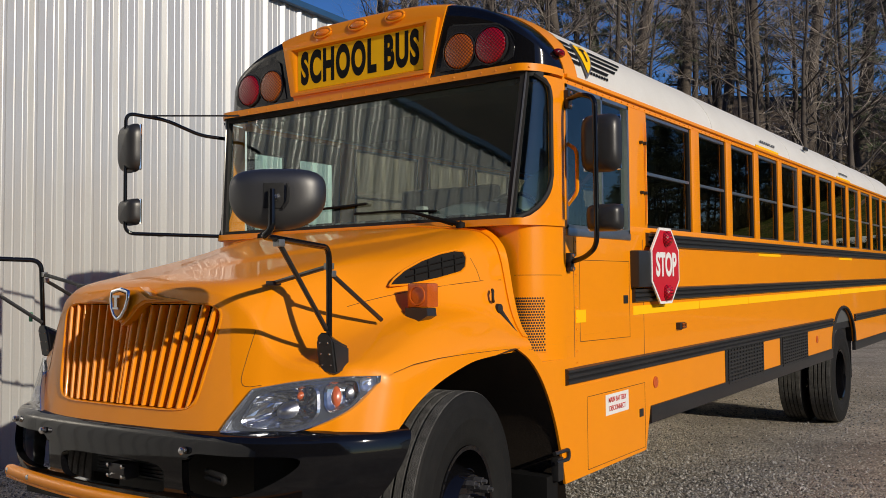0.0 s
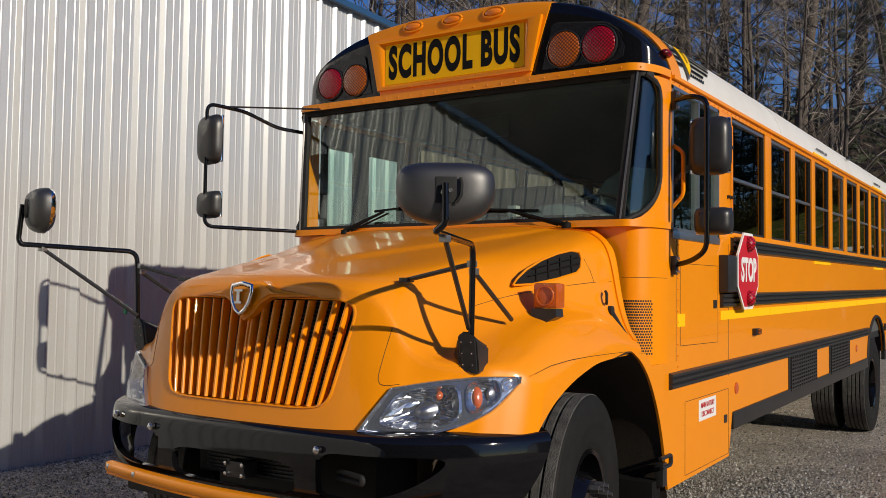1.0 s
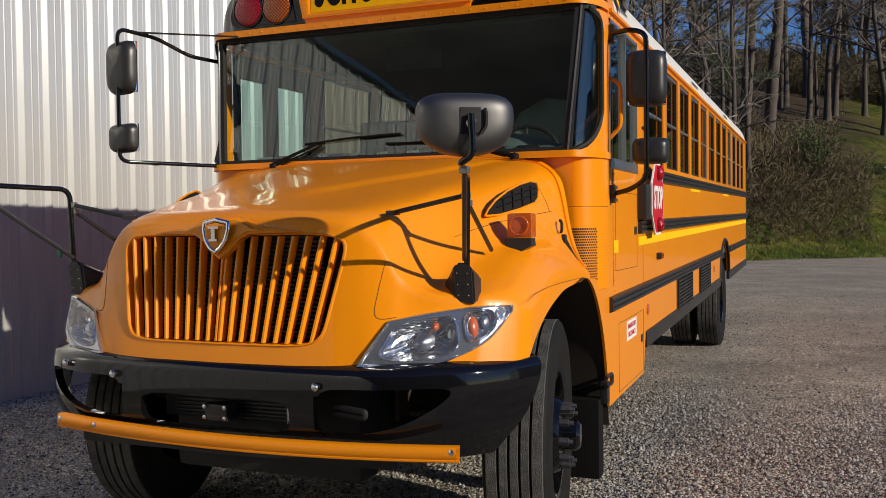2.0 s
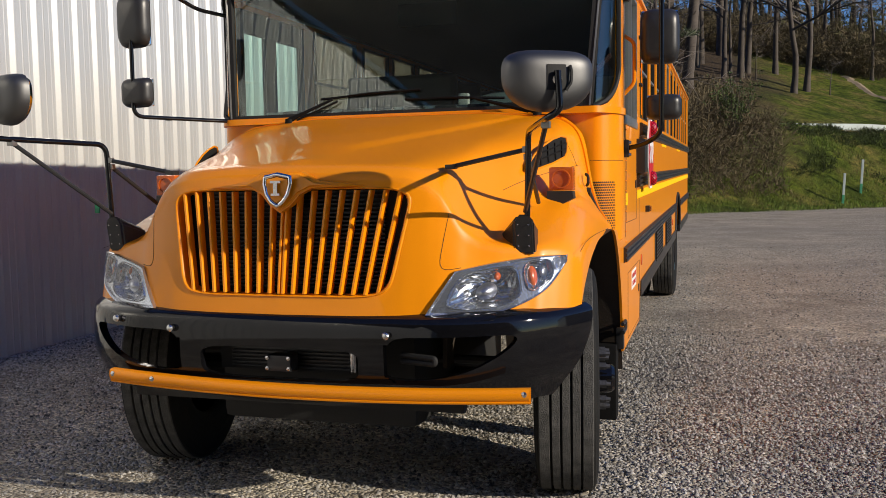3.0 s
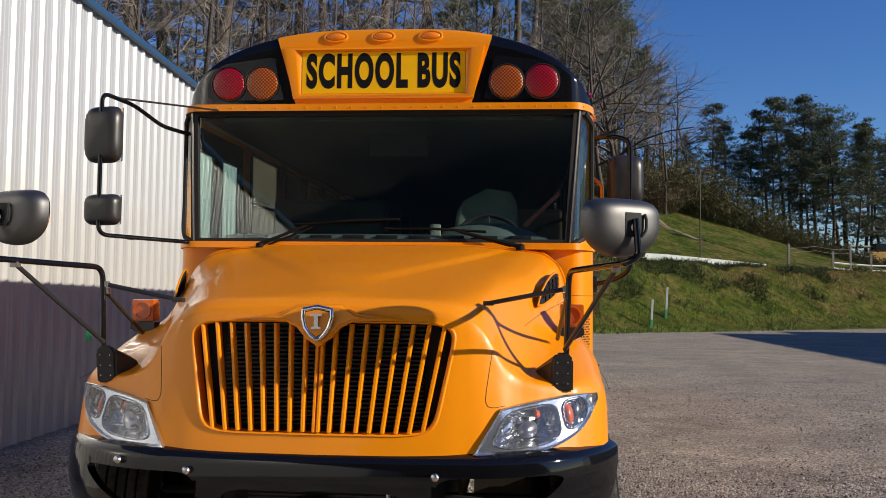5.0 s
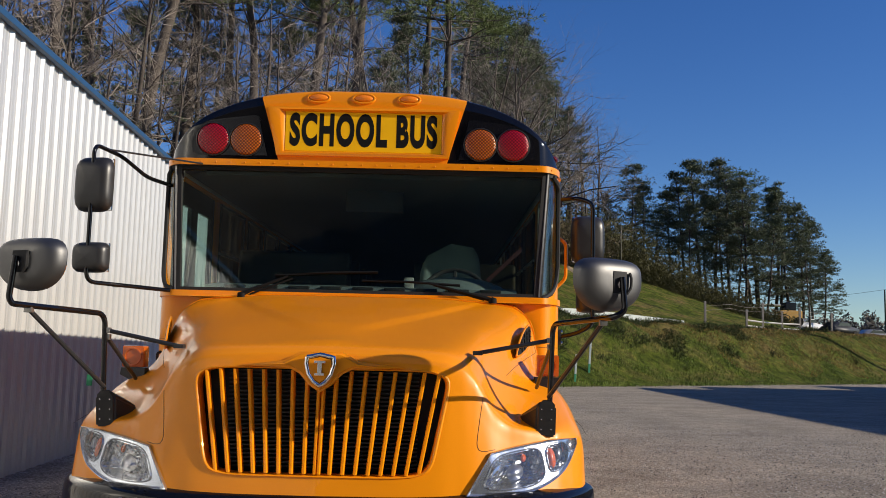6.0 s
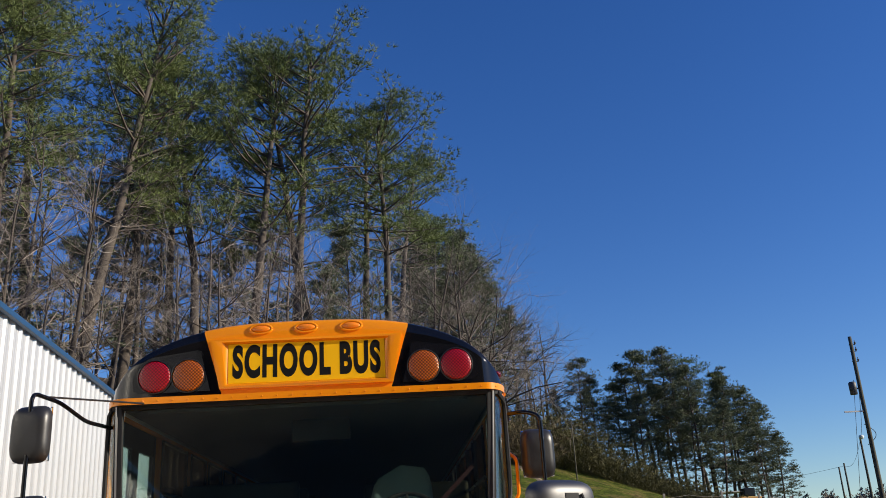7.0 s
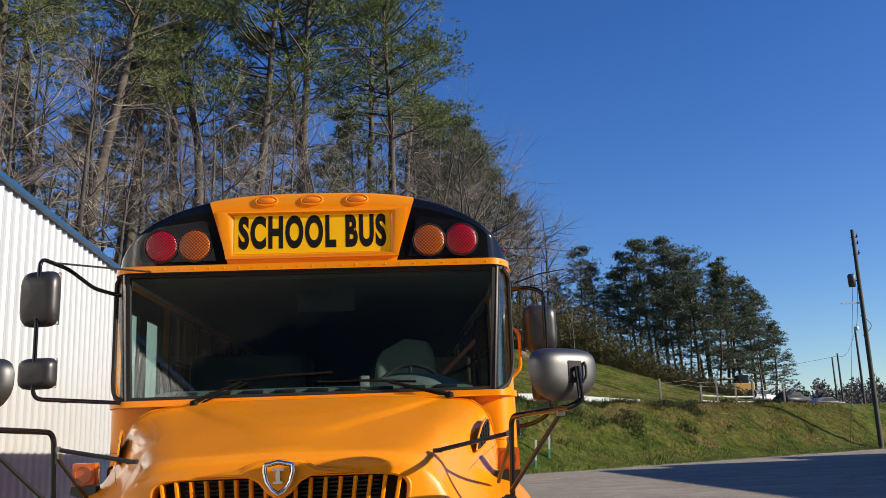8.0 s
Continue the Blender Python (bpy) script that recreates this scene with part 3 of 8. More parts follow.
def cap_point(x, q, off=0.0):
    """A place on the front cap: q from 0 at its foot to 1 at the roof."""
    px = x
    py, nx_, ny_ = cap_plan(x)
    top = crown(x)
    fl = min(q, 0.86) / 0.86
    z = 2.665 + (top - 2.665) * (0.90 * fl)
    y = py + 0.012 * fl
    if q > 0.86:
        a = (q - 0.86) / 0.14 * math.pi / 2
        y = py + 0.012 + (1.97 - py - 0.012) * (1 - math.cos(a))
        z = 2.665 + (top - 2.665) * (0.90 + 0.10 * math.sin(a))
    return (px + nx_ * off, y + ny_ * off, z)


QS = [0, 0.2, 0.4, 0.6, 0.75, 0.86, 0.885, 0.91, 0.935, 0.96, 0.98, 1.0]
bm = grid([[cap_point(x, q) for x in CROWN_X] for q in QS])
part("front_cap", bm, BLACK, bus, "gloss black front cap over the windscreen", True)
cols = [k / 16 for k in range(-16, 17)]
bm = grid([[cap_point((0.515 + 0.125 * min(1, q / 0.86)) * c, q, 0.010 if 0.0 < q else 0.010) for c in cols] for q in QS])
soft_part("sign_panel", thicken(bm, 0.012), ORANGE, bus)


def ring_frame(outer, inner, y0, y1):
    """A bevelled frame between two outlines (x, z), its face at y0, its foot at y1."""
    bm = bmesh.new()
    loops = []
    mid = [((a[0] * 0.35 + b[0] * 0.65), (a[1] * 0.35 + b[1] * 0.65)) for a, b in zip(outer, inner)]
    for pts, y in ((outer, y1), (outer, y0 + 0.006), (mid, y0), (inner, y0 + 0.024)):
        loops.append([bm.verts.new((x, y, z)) for x, z in pts])
    n = len(outer)
    for a, b in zip(loops, loops[1:]):
        for k in range(n):
            bm.faces.new((a[k], a[(k + 1) % n], b[(k + 1) % n], b[k]))
    bmesh.ops.recalc_face_normals(bm, faces=bm.faces[:])
    return bm


soft_part("sign_frame", ring_frame([(-0.535, 2.725), (0.535, 2.725), (0.60, 3.035), (-0.60, 3.035)], [(-0.488, 2.757), (0.488, 2.757), (0.490, 3.007), (-0.490, 3.007)], 1.667, 1.735), ORANGE, bus, angle=60)
sign = part("sign", boxed(-0.488, 0.488, 1.688, 1.70, 2.757, 3.007, 0.003), YELLOW, bus, "yellow sign with black capitals")
lettering("letters", "SCHOOL BUS", 0.268, pose(0, 1.6875, 2.882, 90, 0, 0), INK, sign, 0.508, 0.013, 0.0004, 1.155)


def lamp_disc(name, x, y, z, r, material, parent, depth=0.035):
    """A round lamp with domed lens and a black rim, facing the front."""
    prof = [(0.0, r * 1.07), (-depth * 0.45, r * 1.07), (-depth * 0.5, r * 1.02), (-depth * 0.2, r * 0.99)]
    rim = soft_part(name, moved(revolve(prof, 36, "Y"), Matrix.Translation((x, y, z))), SATIN, parent)
    dome = [(-depth * (0.25 + 0.6 * math.cos(a) ** 0.8), r * math.sin(a)) for a in [math.pi / 2 * k / 7 for k in range(8)]]
    dome[0] = (dome[0][0], 0.0005)
    part("lens", moved(revolve(dome, 36, "Y"), Matrix.Translation((x, y, z))), material, rim, "", True)
    return rim


for side in (-1, 1):
    # dark recess plate that carries the two flashing lamps
    corners = [(0.580, 2.712), (1.03, 2.712), (1.075, 2.735), (1.085, 2.80), (1.05, 2.885), (0.975, 2.945), (0.67, 2.985), (0.645, 2.97)]
    plate = [(side * x, z) for x, z in corners]
    if side < 0:
        plate.reverse()
    bm = bmesh.new()
    box_y = 1.722
    f = bm.faces.new([bm.verts.new((x, cap_plan(x)[0] + 0.03, z)) for x, z in plate])
    r = bmesh.ops.extrude_face_region(bm, geom=[f])
    bmesh.ops.translate(bm, verts=[v for v in r["geom"] if isinstance(v, bmesh.types.BMVert)], vec=(0, -0.034, 0))
    bmesh.ops.recalc_face_normals(bm, faces=bm.faces[:])
    bmesh.ops.bevel(bm, geom=bm.edges[:], offset=0.012, segments=2, affect="EDGES")
    soft_part("lamp_panel", bm, PANEL_BLACK, bus)
    lamp_disc("amber_lamp", side * 0.730, 1.706, 2.822, 0.099, AMBER_LENS, bus)
    lamp_disc("red_lamp", side * 0.935, 1.706, 2.822, 0.099, RED_LENS, bus)
for x in (-0.288, -0.005, 0.279):
    base_m = Matrix.Translation((x, 1.700, 3.100)) @ Matrix.Rotation(radians(-6), 4, "X")
    bm = bmesh.new()
    bmesh.ops.create_uvsphere(bm, u_segments=20, v_segments=10, radius=1, matrix=base_m @ Matrix.Diagonal((0.060, 0.020, 0.024, 1)))
    lamp_ = part("marker_lamp", bm, MARKER_LENS, bus, "", True)
    ring = [base_m @ Vector((0.068 * math.cos(2 * math.pi * k / 24), -0.002, 0.031 * math.sin(2 * math.pi * k / 24))) for k in range(25)]
    part("lamp_rim", tube(bmesh.new(), ring, 0.008, 6), ORANGE, lamp_, "", True)
for side in (-1, 1):
    bm = bmesh.new()
    bmesh.ops.create_uvsphere(bm, u_segments=16, v_segments=8, radius=1, matrix=Matrix.Translation((side * 1.215, 1.95, 2.79)) @ Matrix.Diagonal((0.03, 0.05, 0.024, 1)))
    part("corner_lamp", bm, RED_LENS, bus, "", True)

# trim under the cap, windscreen surround, cowl
soft_part("cap_trim", front_shell(-HALF, HALF, 2.650, 2.69, 0.006, 0.08, 70, 2), ORANGE, bus)
for k in range(27):
    x = -1.17 + 2.34 * k / 26
    px, py, nx_, ny_ = front_curve(x, x, 1)[0]
    bm = bmesh.new()
    bmesh.ops.create_icosphere(bm, subdivisions=1, radius=0.006, matrix=Matrix.Translation((px + nx_ * 0.006, py + ny_ * 0.006, 2.668)))
    part("rivet", bm, ORANGE, bus)
soft_part("cowl", front_shell(-HALF, HALF, 1.21, 1.86, 0.004, 0.02, 70, 4), ORANGE, bus)
for side in (-1, 1):
    soft_part("cowl_corner", front_shell(side * 1.15, side * HALF, 1.115, 1.2098, 0.004, 0.02, 16, 2), ORANGE, bus)
soft_part("cowl_lip", front_shell(-HALF, HALF, 1.835, 1.872, 0.016, 0.05, 70, 1, None, None, True), ORANGE, bus)
soft_part("windscreen_gasket", front_shell(-1.10, 1.10, 1.862, 1.892, 0.004, 0.035, 60, 1, None, None, True), MATTE, bus)
soft_part("top_gasket", front_shell(-1.215, 1.215, 2.626, 2.650, 0.004, 0.035, 60, 1, None, None, True), MATTE, bus)
pane = soft_part("windscreen", front_shell(-1.085, 1.085, 1.87, 2.645, -0.012, 0.006, 90, 16, -1.135, 1.135, True, 0.00006), WIND_GLASS, bus, "clear green-tinted windscreen glass")
pane.visible_shadow = False
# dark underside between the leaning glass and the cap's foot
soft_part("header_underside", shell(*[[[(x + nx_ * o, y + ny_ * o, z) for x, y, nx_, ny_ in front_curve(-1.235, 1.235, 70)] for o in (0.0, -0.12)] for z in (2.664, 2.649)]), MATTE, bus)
for side in (-1, 1):
    a, b = side * 1.078, side * 1.098
    soft_part("corner_post", front_shell(side * 1.092, side * 1.100, 1.875, 2.652, 0.012, 0.04, 3, 4, side * 1.146, side * 1.154, True), DULL, bus, "dull metal windscreen post")
    soft_part("post_gasket", front_shell(side * 1.066, side * 1.112, 1.87, 2.652, 0.006, 0.03, 3, 4, side * 1.120, side * 1.166, True), MATTE, bus)
    # corner pane with its lower rear end rounded off
    rows = []
    for r in range(27):
        f = r / 26
        z = 1.87 + 0.765 * f
        lo = 1.10 + 0.05 * f
        end = 1.231
        if f < 0.30:
            end = lo + 0.012 + (1.230 - lo - 0.012) * max(0.0, 1 - (1 - f / 0.30) ** 2.1) ** (1 / 2.1)
        if f > 0.88:
            end = 1.185 + 0.045 * math.sqrt(max(0.0, 1 - ((f - 0.88) / 0.12) ** 2))
        rows.append((z, lo, end))
    sheets = [[[(x - nx_ * o, y - ny_ * o + lean(x, z), z) for x, y, nx_, ny_ in front_curve(side * lo, side * end, 14)] for z, lo, end in rows] for o in (0.010, 0.016)]
    cp = soft_part("corner_window", shell(*sheets), WIND_GLASS, bus, "curved corner glass")
    cp.visible_shadow = False
    edge = []
    for z, lo, end in rows:
        x, y, nx_, ny_ = front_curve(side * end, side * end, 1)[0]
        edge.append((x + nx_ * 0.002, y + ny_ * 0.002 + lean(x, z), z))
    soft_part("corner_gasket", tube(bmesh.new(), edge, 0.014, 6), MATTE, bus)
    # body metal between corner pane and side: fills the rounded lower end
    metal = []
    for z, lo, end in rows:
        metal.append([[(x - nx_ * o, y - ny_ * o + lean(x, z), z) for x, y, nx_, ny_ in front_curve(side * end, side * HALF, 14)] for o in (0.0, 0.02)])
    soft_part("corner_panel", shell([m_[0] for m_ in metal], [m_[1] for m_ in metal]), ORANGE, bus)


# sides
def side_box(name, y0, y1, z0, z1, out, material, side, label="", bevel=0.004, inset=0.0, parent=None):
    """A plate on the body's side, standing out by out."""
    a, b = HALF - 0.03 - inset, HALF + out
    bm = boxed(side * a, side * b, y0, y1, z0, z1, bevel) if bevel else boxed(side * a, side * b, y0, y1, z0, z1)
    return soft_part(name, bm, material, parent or bus, label)


WINDOWS = [(3.09, 3.93)] + [(4.10 + 0.765 * k, 4.10 + 0.765 * k + 0.625) for k in range(11)]
ARCH_Y, ARCH_R = 8.95, 0.60
for side in (-1, 1):
    side_box("lower_panel", 1.93, TAIL, 1.2441, 1.825, 0.0, ORANGE, side, bevel=0)
    side_box("sill_panel", 2.805 if side > 0 else 2.925, TAIL, 1.826, SILL, 0.0, ORANGE, side, bevel=0.003)
    side_box("header", 1.93, TAIL, HEAD, 2.675, 0.0, ORANGE, side, bevel=0.003)
    side_box("drip_rail", 1.95, TAIL, 2.650, 2.672, 0.020, ORANGE, side, bevel=0.006)
    # skirt with the rear wheel's arch cut out of it
    bm = bmesh.new()
    outline = [(1.94, 0.74), (1.94, 1.244), (TAIL, 1.244), (TAIL, 0.74), (ARCH_Y + ARCH_R * 1.04, 0.74)]
    for k in range(1, 24):
        a = math.pi * k / 24
        outline.append((ARCH_Y + ARCH_R * 1.04 * math.cos(a), 0.74 + 0.44 * math.sin(a)))
    outline.append((ARCH_Y - ARCH_R * 1.04, 0.74))
    soft_part("skirt", prism([(side * (HALF - 0.03), y, z) for y, z in outline], 0.03, (side, 0, 0)), ORANGE, bus)
    arch = [(side * (HALF + 0.004), ARCH_Y + ARCH_R * 1.04 * math.cos(math.pi * k / 24), 0.74 + 0.44 * math.sin(math.pi * k / 24)) for k in range(25)]
    soft_part("arch_lip", tube(bmesh.new(), arch, 0.018, 6), MATTE, bus)
    well = grid([[(side * x, ARCH_Y + ARCH_R * 1.05 * math.cos(math.pi * k / 16), 0.74 + 0.45 * math.sin(math.pi * k / 16)) for k in range(17)] for x in (HALF - 0.02, 0.45)])
    part("wheel_well", well, MATTE, bus, "", True)
    # posts between the windows
    edges_y = [2.0] + [v for w in WINDOWS for v in w] + [TAIL]
    if side < 0:
        edges_y[0] = 2.92
    for a, b in zip(edges_y[2::2], edges_y[3::2]):
        side_box("window_post", a, b, SILL - 0.004, HEAD + 0.004, 0.0, ORANGE, side, bevel=0.004)
    if side < 0:
        side_box("window_post", 2.92, 3.09, SILL - 0.004, HEAD + 0.004, 0.0, ORANGE, side, bevel=0.004)
    if side > 0:
        side_box("window_post", 2.80, 3.09, SILL - 0.004, HEAD + 0.004, 0.0, ORANGE, side, bevel=0.004)
        side_box("window_post", 1.925, 1.955, SILL - 0.05, HEAD + 0.004, 0.0, ORANGE, side, bevel=0.004)
    for a, b in WINDOWS:
        win = part("window", boxed(side * (HALF - 0.034), side * (HALF - 0.028), a, b, SILL, HEAD), SIDE_GLASS, bus)
        exit_window = abs(a - 6.395) < 0.1 or abs(a - 9.455) < 0.1
        fr = bmesh.new()
        for c0, c1, d0, d1 in ((a, a + 0.018, SILL, HEAD), (b - 0.018, b, SILL, HEAD), (a, b, SILL, SILL + 0.016)):
            box(fr, side * (HALF - 0.045), side * (HALF - 0.012), c0, c1, d0, d1)
        part("sash", fr, ALU if exit_window else MATTE, win, "aluminium sash" if exit_window else "black sash")
        for d0, d1 in ((HEAD - 0.020, HEAD), (2.225, 2.244)):
            part("cross_rail", boxed(side * (HALF - 0.045), side * (HALF - 0.014), a, b, d0, d1), ALU, win, "aluminium cross rail")
    # rails: a ribbed black channel
    def rail(name, y0, y1, z0, z1):
        n = 3
        h = (z1 - z0)
        prof = []
        for k in range(n):
            zb = z0 + h * k / n
            prof += [(0.0 if k == 0 else 0.012, zb), (0.024, zb + h / n * 0.25), (0.024, zb + h / n * 0.75)]
        prof.append((0.0, z1))
        bm = grid([[(side * (HALF + o), y, z) for o, z in prof] for y in (y0, y1)])
        bmesh.ops.recalc_face_normals(bm, faces=bm.faces[:])
        ends = [e for e in bm.edges if e.is_boundary and abs(e.verts[0].co.y - e.verts[1].co.y) < 1e-6]
        bmesh.ops.contextual_create(bm, geom=[e for e in ends if abs(e.verts[0].co.y - y0) < 1e-5])
        bmesh.ops.contextual_create(bm, geom=[e for e in ends if abs(e.verts[0].co.y - y1) < 1e-5])
        return part(name, bm, SATIN, bus, "black ribbed rub rail")
    rail("rub_rail", 3.05, TAIL, 1.755, 1.848)
    rail("rub_rail", 2.82, TAIL, 1.405, 1.495)
    rail("rub_rail", 1.91, ARCH_Y - 0.60, 0.985, 1.075)
    rail("rub_rail", ARCH_Y + 0.62, TAIL, 0.985, 1.075)
    side_box("skirt_rail", 3.08, ARCH_Y - ARCH_R - 0.02, 0.635, 0.742, 0.010, SATIN, side, "black skirt rail")
    side_box("skirt_rail", ARCH_Y + ARCH_R + 0.02, TAIL, 0.635, 0.742, 0.010, SATIN, side, "black skirt rail")
    y = 2.83
    while y < TAIL - 0.3:
        y1 = min(y + 1.2, TAIL)
        side_box("reflective_strip", y, y1 - 0.008, 1.330, 1.386, 0.003, YELLOW, side, "yellow reflective tape", bevel=0)
        y = y1
part("rear_wall", boxed(-HALF + 0.03, HALF - 0.03, TAIL - 0.05, TAIL, 0.65, 2.74), ORANGE, bus)
part("floor_panel", boxed(-1.2, 1.2, 1.78, TAIL - 0.06, 0.92, 1.0), MATTE, bus, "dark bus floor")
part("under_frame", boxed(-0.45, 0.45, 0.5, TAIL - 0.4, 0.55, 0.75, 0.02), MATTE, bus, "black chassis frame")
soft_part("engine_pan", boxed(-0.50, 0.48, 0.40, 2.1, 0.36, 0.80, 0.05), MATTE, bus)
part("cross_member", boxed(-1.15, 1.15, 2.2, TAIL - 0.4, 0.78, 0.91), MATTE, bus)
part("head_liner", boxed(-1.18, 1.18, 1.98, TAIL - 0.1, 2.66, 2.672), INSIDE, bus)


# wheels
def wheel(x, y, out, r=0.54, w=0.255, dual=False, label="", steer=0.0):
    """Steel wheel with hub, nuts and ribbed tyre; out is the side it faces."""
    o = out
    rim_prof = [(0.230 * o, 0.0005), (0.230 * o, 0.055), (0.215 * o, 0.070), (0.150 * o, 0.078), (0.145 * o, 0.162), (0.115 * o, 0.180), (-0.02 * o, 0.235), (-0.02 * o, 0.250), (0.06 * o, 0.264), (w * 0.46 * o, 0.272), (w * 0.47 * o, 0.292), (w * 0.40 * o, 0.295)]
    if dual:
        rim_prof = [(-0.02 * o, 0.0005), (-0.02 * o, 0.085), (-0.05 * o, 0.12), (-0.06 * o, 0.20), (-0.05 * o, 0.25), (w * 0.44 * o, 0.272), (w * 0.47 * o, 0.292), (w * 0.40 * o, 0.295)]
    place = Matrix.Translation((x, y, r - (0.06 if dual else 0.046))) @ Matrix.Rotation(radians(steer), 4, "Z")
    hub = soft_part("wheel", moved(revolve(rim_prof, 40), place), BLACK, bus, label or "black steel wheel with hub nuts", 35)
    wall_ = [(0.40, 0.285), (0.45, 0.296), (0.475, 0.312), (0.50, 0.325), (0.505, 0.338), (0.53, 0.375), (0.545, 0.41), (0.55, 0.415), (0.55, 0.425), (0.545, 0.43), (0.545, 0.455), (0.53, 0.485), (0.525, 0.49), (0.525, 0.496), (0.515, 0.502), (0.485, r - 0.012), (0.455, r - 0.004)]
    prof = [(-w * u, q) for u, q in wall_]
    prof.append((-w * 0.44, r - 0.016))
    tyre = bmesh.new()
    for way in (-1, 1):
        side_ = revolve([(way * -u, q) for u, q in prof], 72)
        if way < 0:
            bmesh.ops.reverse_faces(side_, faces=side_.faces[:])
        keep_ = {v: tyre.verts.new(v.co) for v in side_.verts}
        for f in side_.faces:
            tyre.faces.new([keep_[v] for v in f.verts])
        side_.free()
    rubber = soft_part("tyre", moved(tyre, place), RUBBER, hub, "black rubber tyre", 25)
    # tread: five dusty ribs; undusted dark rubber stands in for the grooves' shade
    part("groove_floor", moved(revolve([(-w * 0.46, r - 0.015), (w * 0.46, r - 0.015)], 72), place), RUBBER, rubber, "", True)
    for u0, u1 in ((-0.468, -0.275), (-0.235, -0.105), (-0.065, 0.065), (0.105, 0.235), (0.275, 0.468)):
        e0, e1 = (0.010 if u0 < -0.4 else 0.002), (0.010 if u1 > 0.4 else 0.002)
        rib = [(w * u0, r - 0.016), (w * u0, r - e0), (w * u0 + e0 * 0.8, r), (w * u1 - e1 * 0.8, r), (w * u1, r - e1), (w * u1, r - 0.016)]
        soft_part("tread_rib", moved(revolve(rib, 72), place), TREAD, rubber, "dusty grey tread rib", 25)
    for k in range(10):
        a = 2 * math.pi * k / 10
        nut = revolve([(0.0, 0.0005), (0.0, 0.019), (0.05 * o, 0.019), (0.05 * o, 0.012), (0.07 * o, 0.010), (0.07 * o, 0.0005)], 6)
        part("nut", moved(nut, place @ Matrix.Translation((0.137 * o if not dual else -0.055 * o, 0.136 * math.cos(a), 0.136 * math.sin(a)))), NUT, hub)
    # hand holes are flat discs, their inner shade put into the colour
    for k in range(5 if not dual else 0):
        turn_ = place @ Matrix.Rotation(2 * math.pi * (k + 0.55) / 5, 4, "X") @ Matrix.Translation((0.054 * o, 0.209, 0)) @ Matrix.Rotation(radians(-68 * o), 4, "Z")
        part("hand_hole", moved(revolve([(0.0, 0.0005), (0.0, 0.030)], 16), turn_), HOLE_SHADE, hub)
        part("hole_rim", moved(revolve([(-0.002, 0.034), (0.004, 0.032), (0.002, 0.029), (-0.004, 0.029)], 16), turn_), BLACK, hub, "", True)
    return hub


FRONT_AXLE, REAR_AXLE = 1.03, 8.94
for side in (-1, 1):
    wheel(1.058 if side > 0 else -1.09, FRONT_AXLE, side, w=0.27, steer=8.5)
    wheel(side * 1.085, REAR_AXLE, side, dual=True)
    wheel(side * 0.755, REAR_AXLE, -side, dual=True)
part("front_axle", tube(bmesh.new(), [(-1.0, FRONT_AXLE, 0.47), (1.0, FRONT_AXLE, 0.47)], 0.055, 10), MATTE, bus)
part("rear_axle", tube(bmesh.new(), [(-0.9, REAR_AXLE, 0.49), (-0.25, REAR_AXLE, 0.49), (-0.2, REAR_AXLE, 0.49), (0, REAR_AXLE, 0.49), (0.2, REAR_AXLE, 0.49), (0.25, REAR_AXLE, 0.49), (0.9, REAR_AXLE, 0.49)], [0.07, 0.07, 0.16, 0.2, 0.16, 0.07, 0.07], 12), MATTE, bus)

# ---- hood: lengthwise curves at stations across, from the foot of the nose over the top to the cowl ----
NOSE_X = (0.0, 0.30, 0.50, 0.60, 0.66, 0.70, 0.74, 0.78, 0.82, 0.86, 0.90, 0.94, 0.98, 1.02, 1.06, 1.10, 1.14, 1.18, 1.205)
FACE_X = (0.0, 0.30, 0.50, 0.60, 0.67, 0.74, 0.82, 0.90, 0.98, 1.06, 1.13, 1.18, 1.205)
FACE_FOOT = (0.030, 0.038, 0.055, 0.075, 0.090, 0.115, 0.150, 0.190, 0.235, 0.290, 0.360, 0.430, 0.500)
FACE_TOP = (0.130, 0.137, 0.150, 0.168, 0.188, 0.205, 0.240, 0.275, 0.315, 0.360, 0.425, 0.485, 0.540)
EDGE_X = (0.0, 0.3, 0.5, 0.6, 0.66, 0.70, 0.74, 0.78, 0.82, 0.9, 0.98, 1.06, 1.13, 1.18, 1.205)
EDGE_Z = (1.50, 1.493, 1.475, 1.445, 1.40, 1.345, 1.28, 1.235, 1.21, 1.19, 1.175, 1.165, 1.15, 1.12, 1.06)
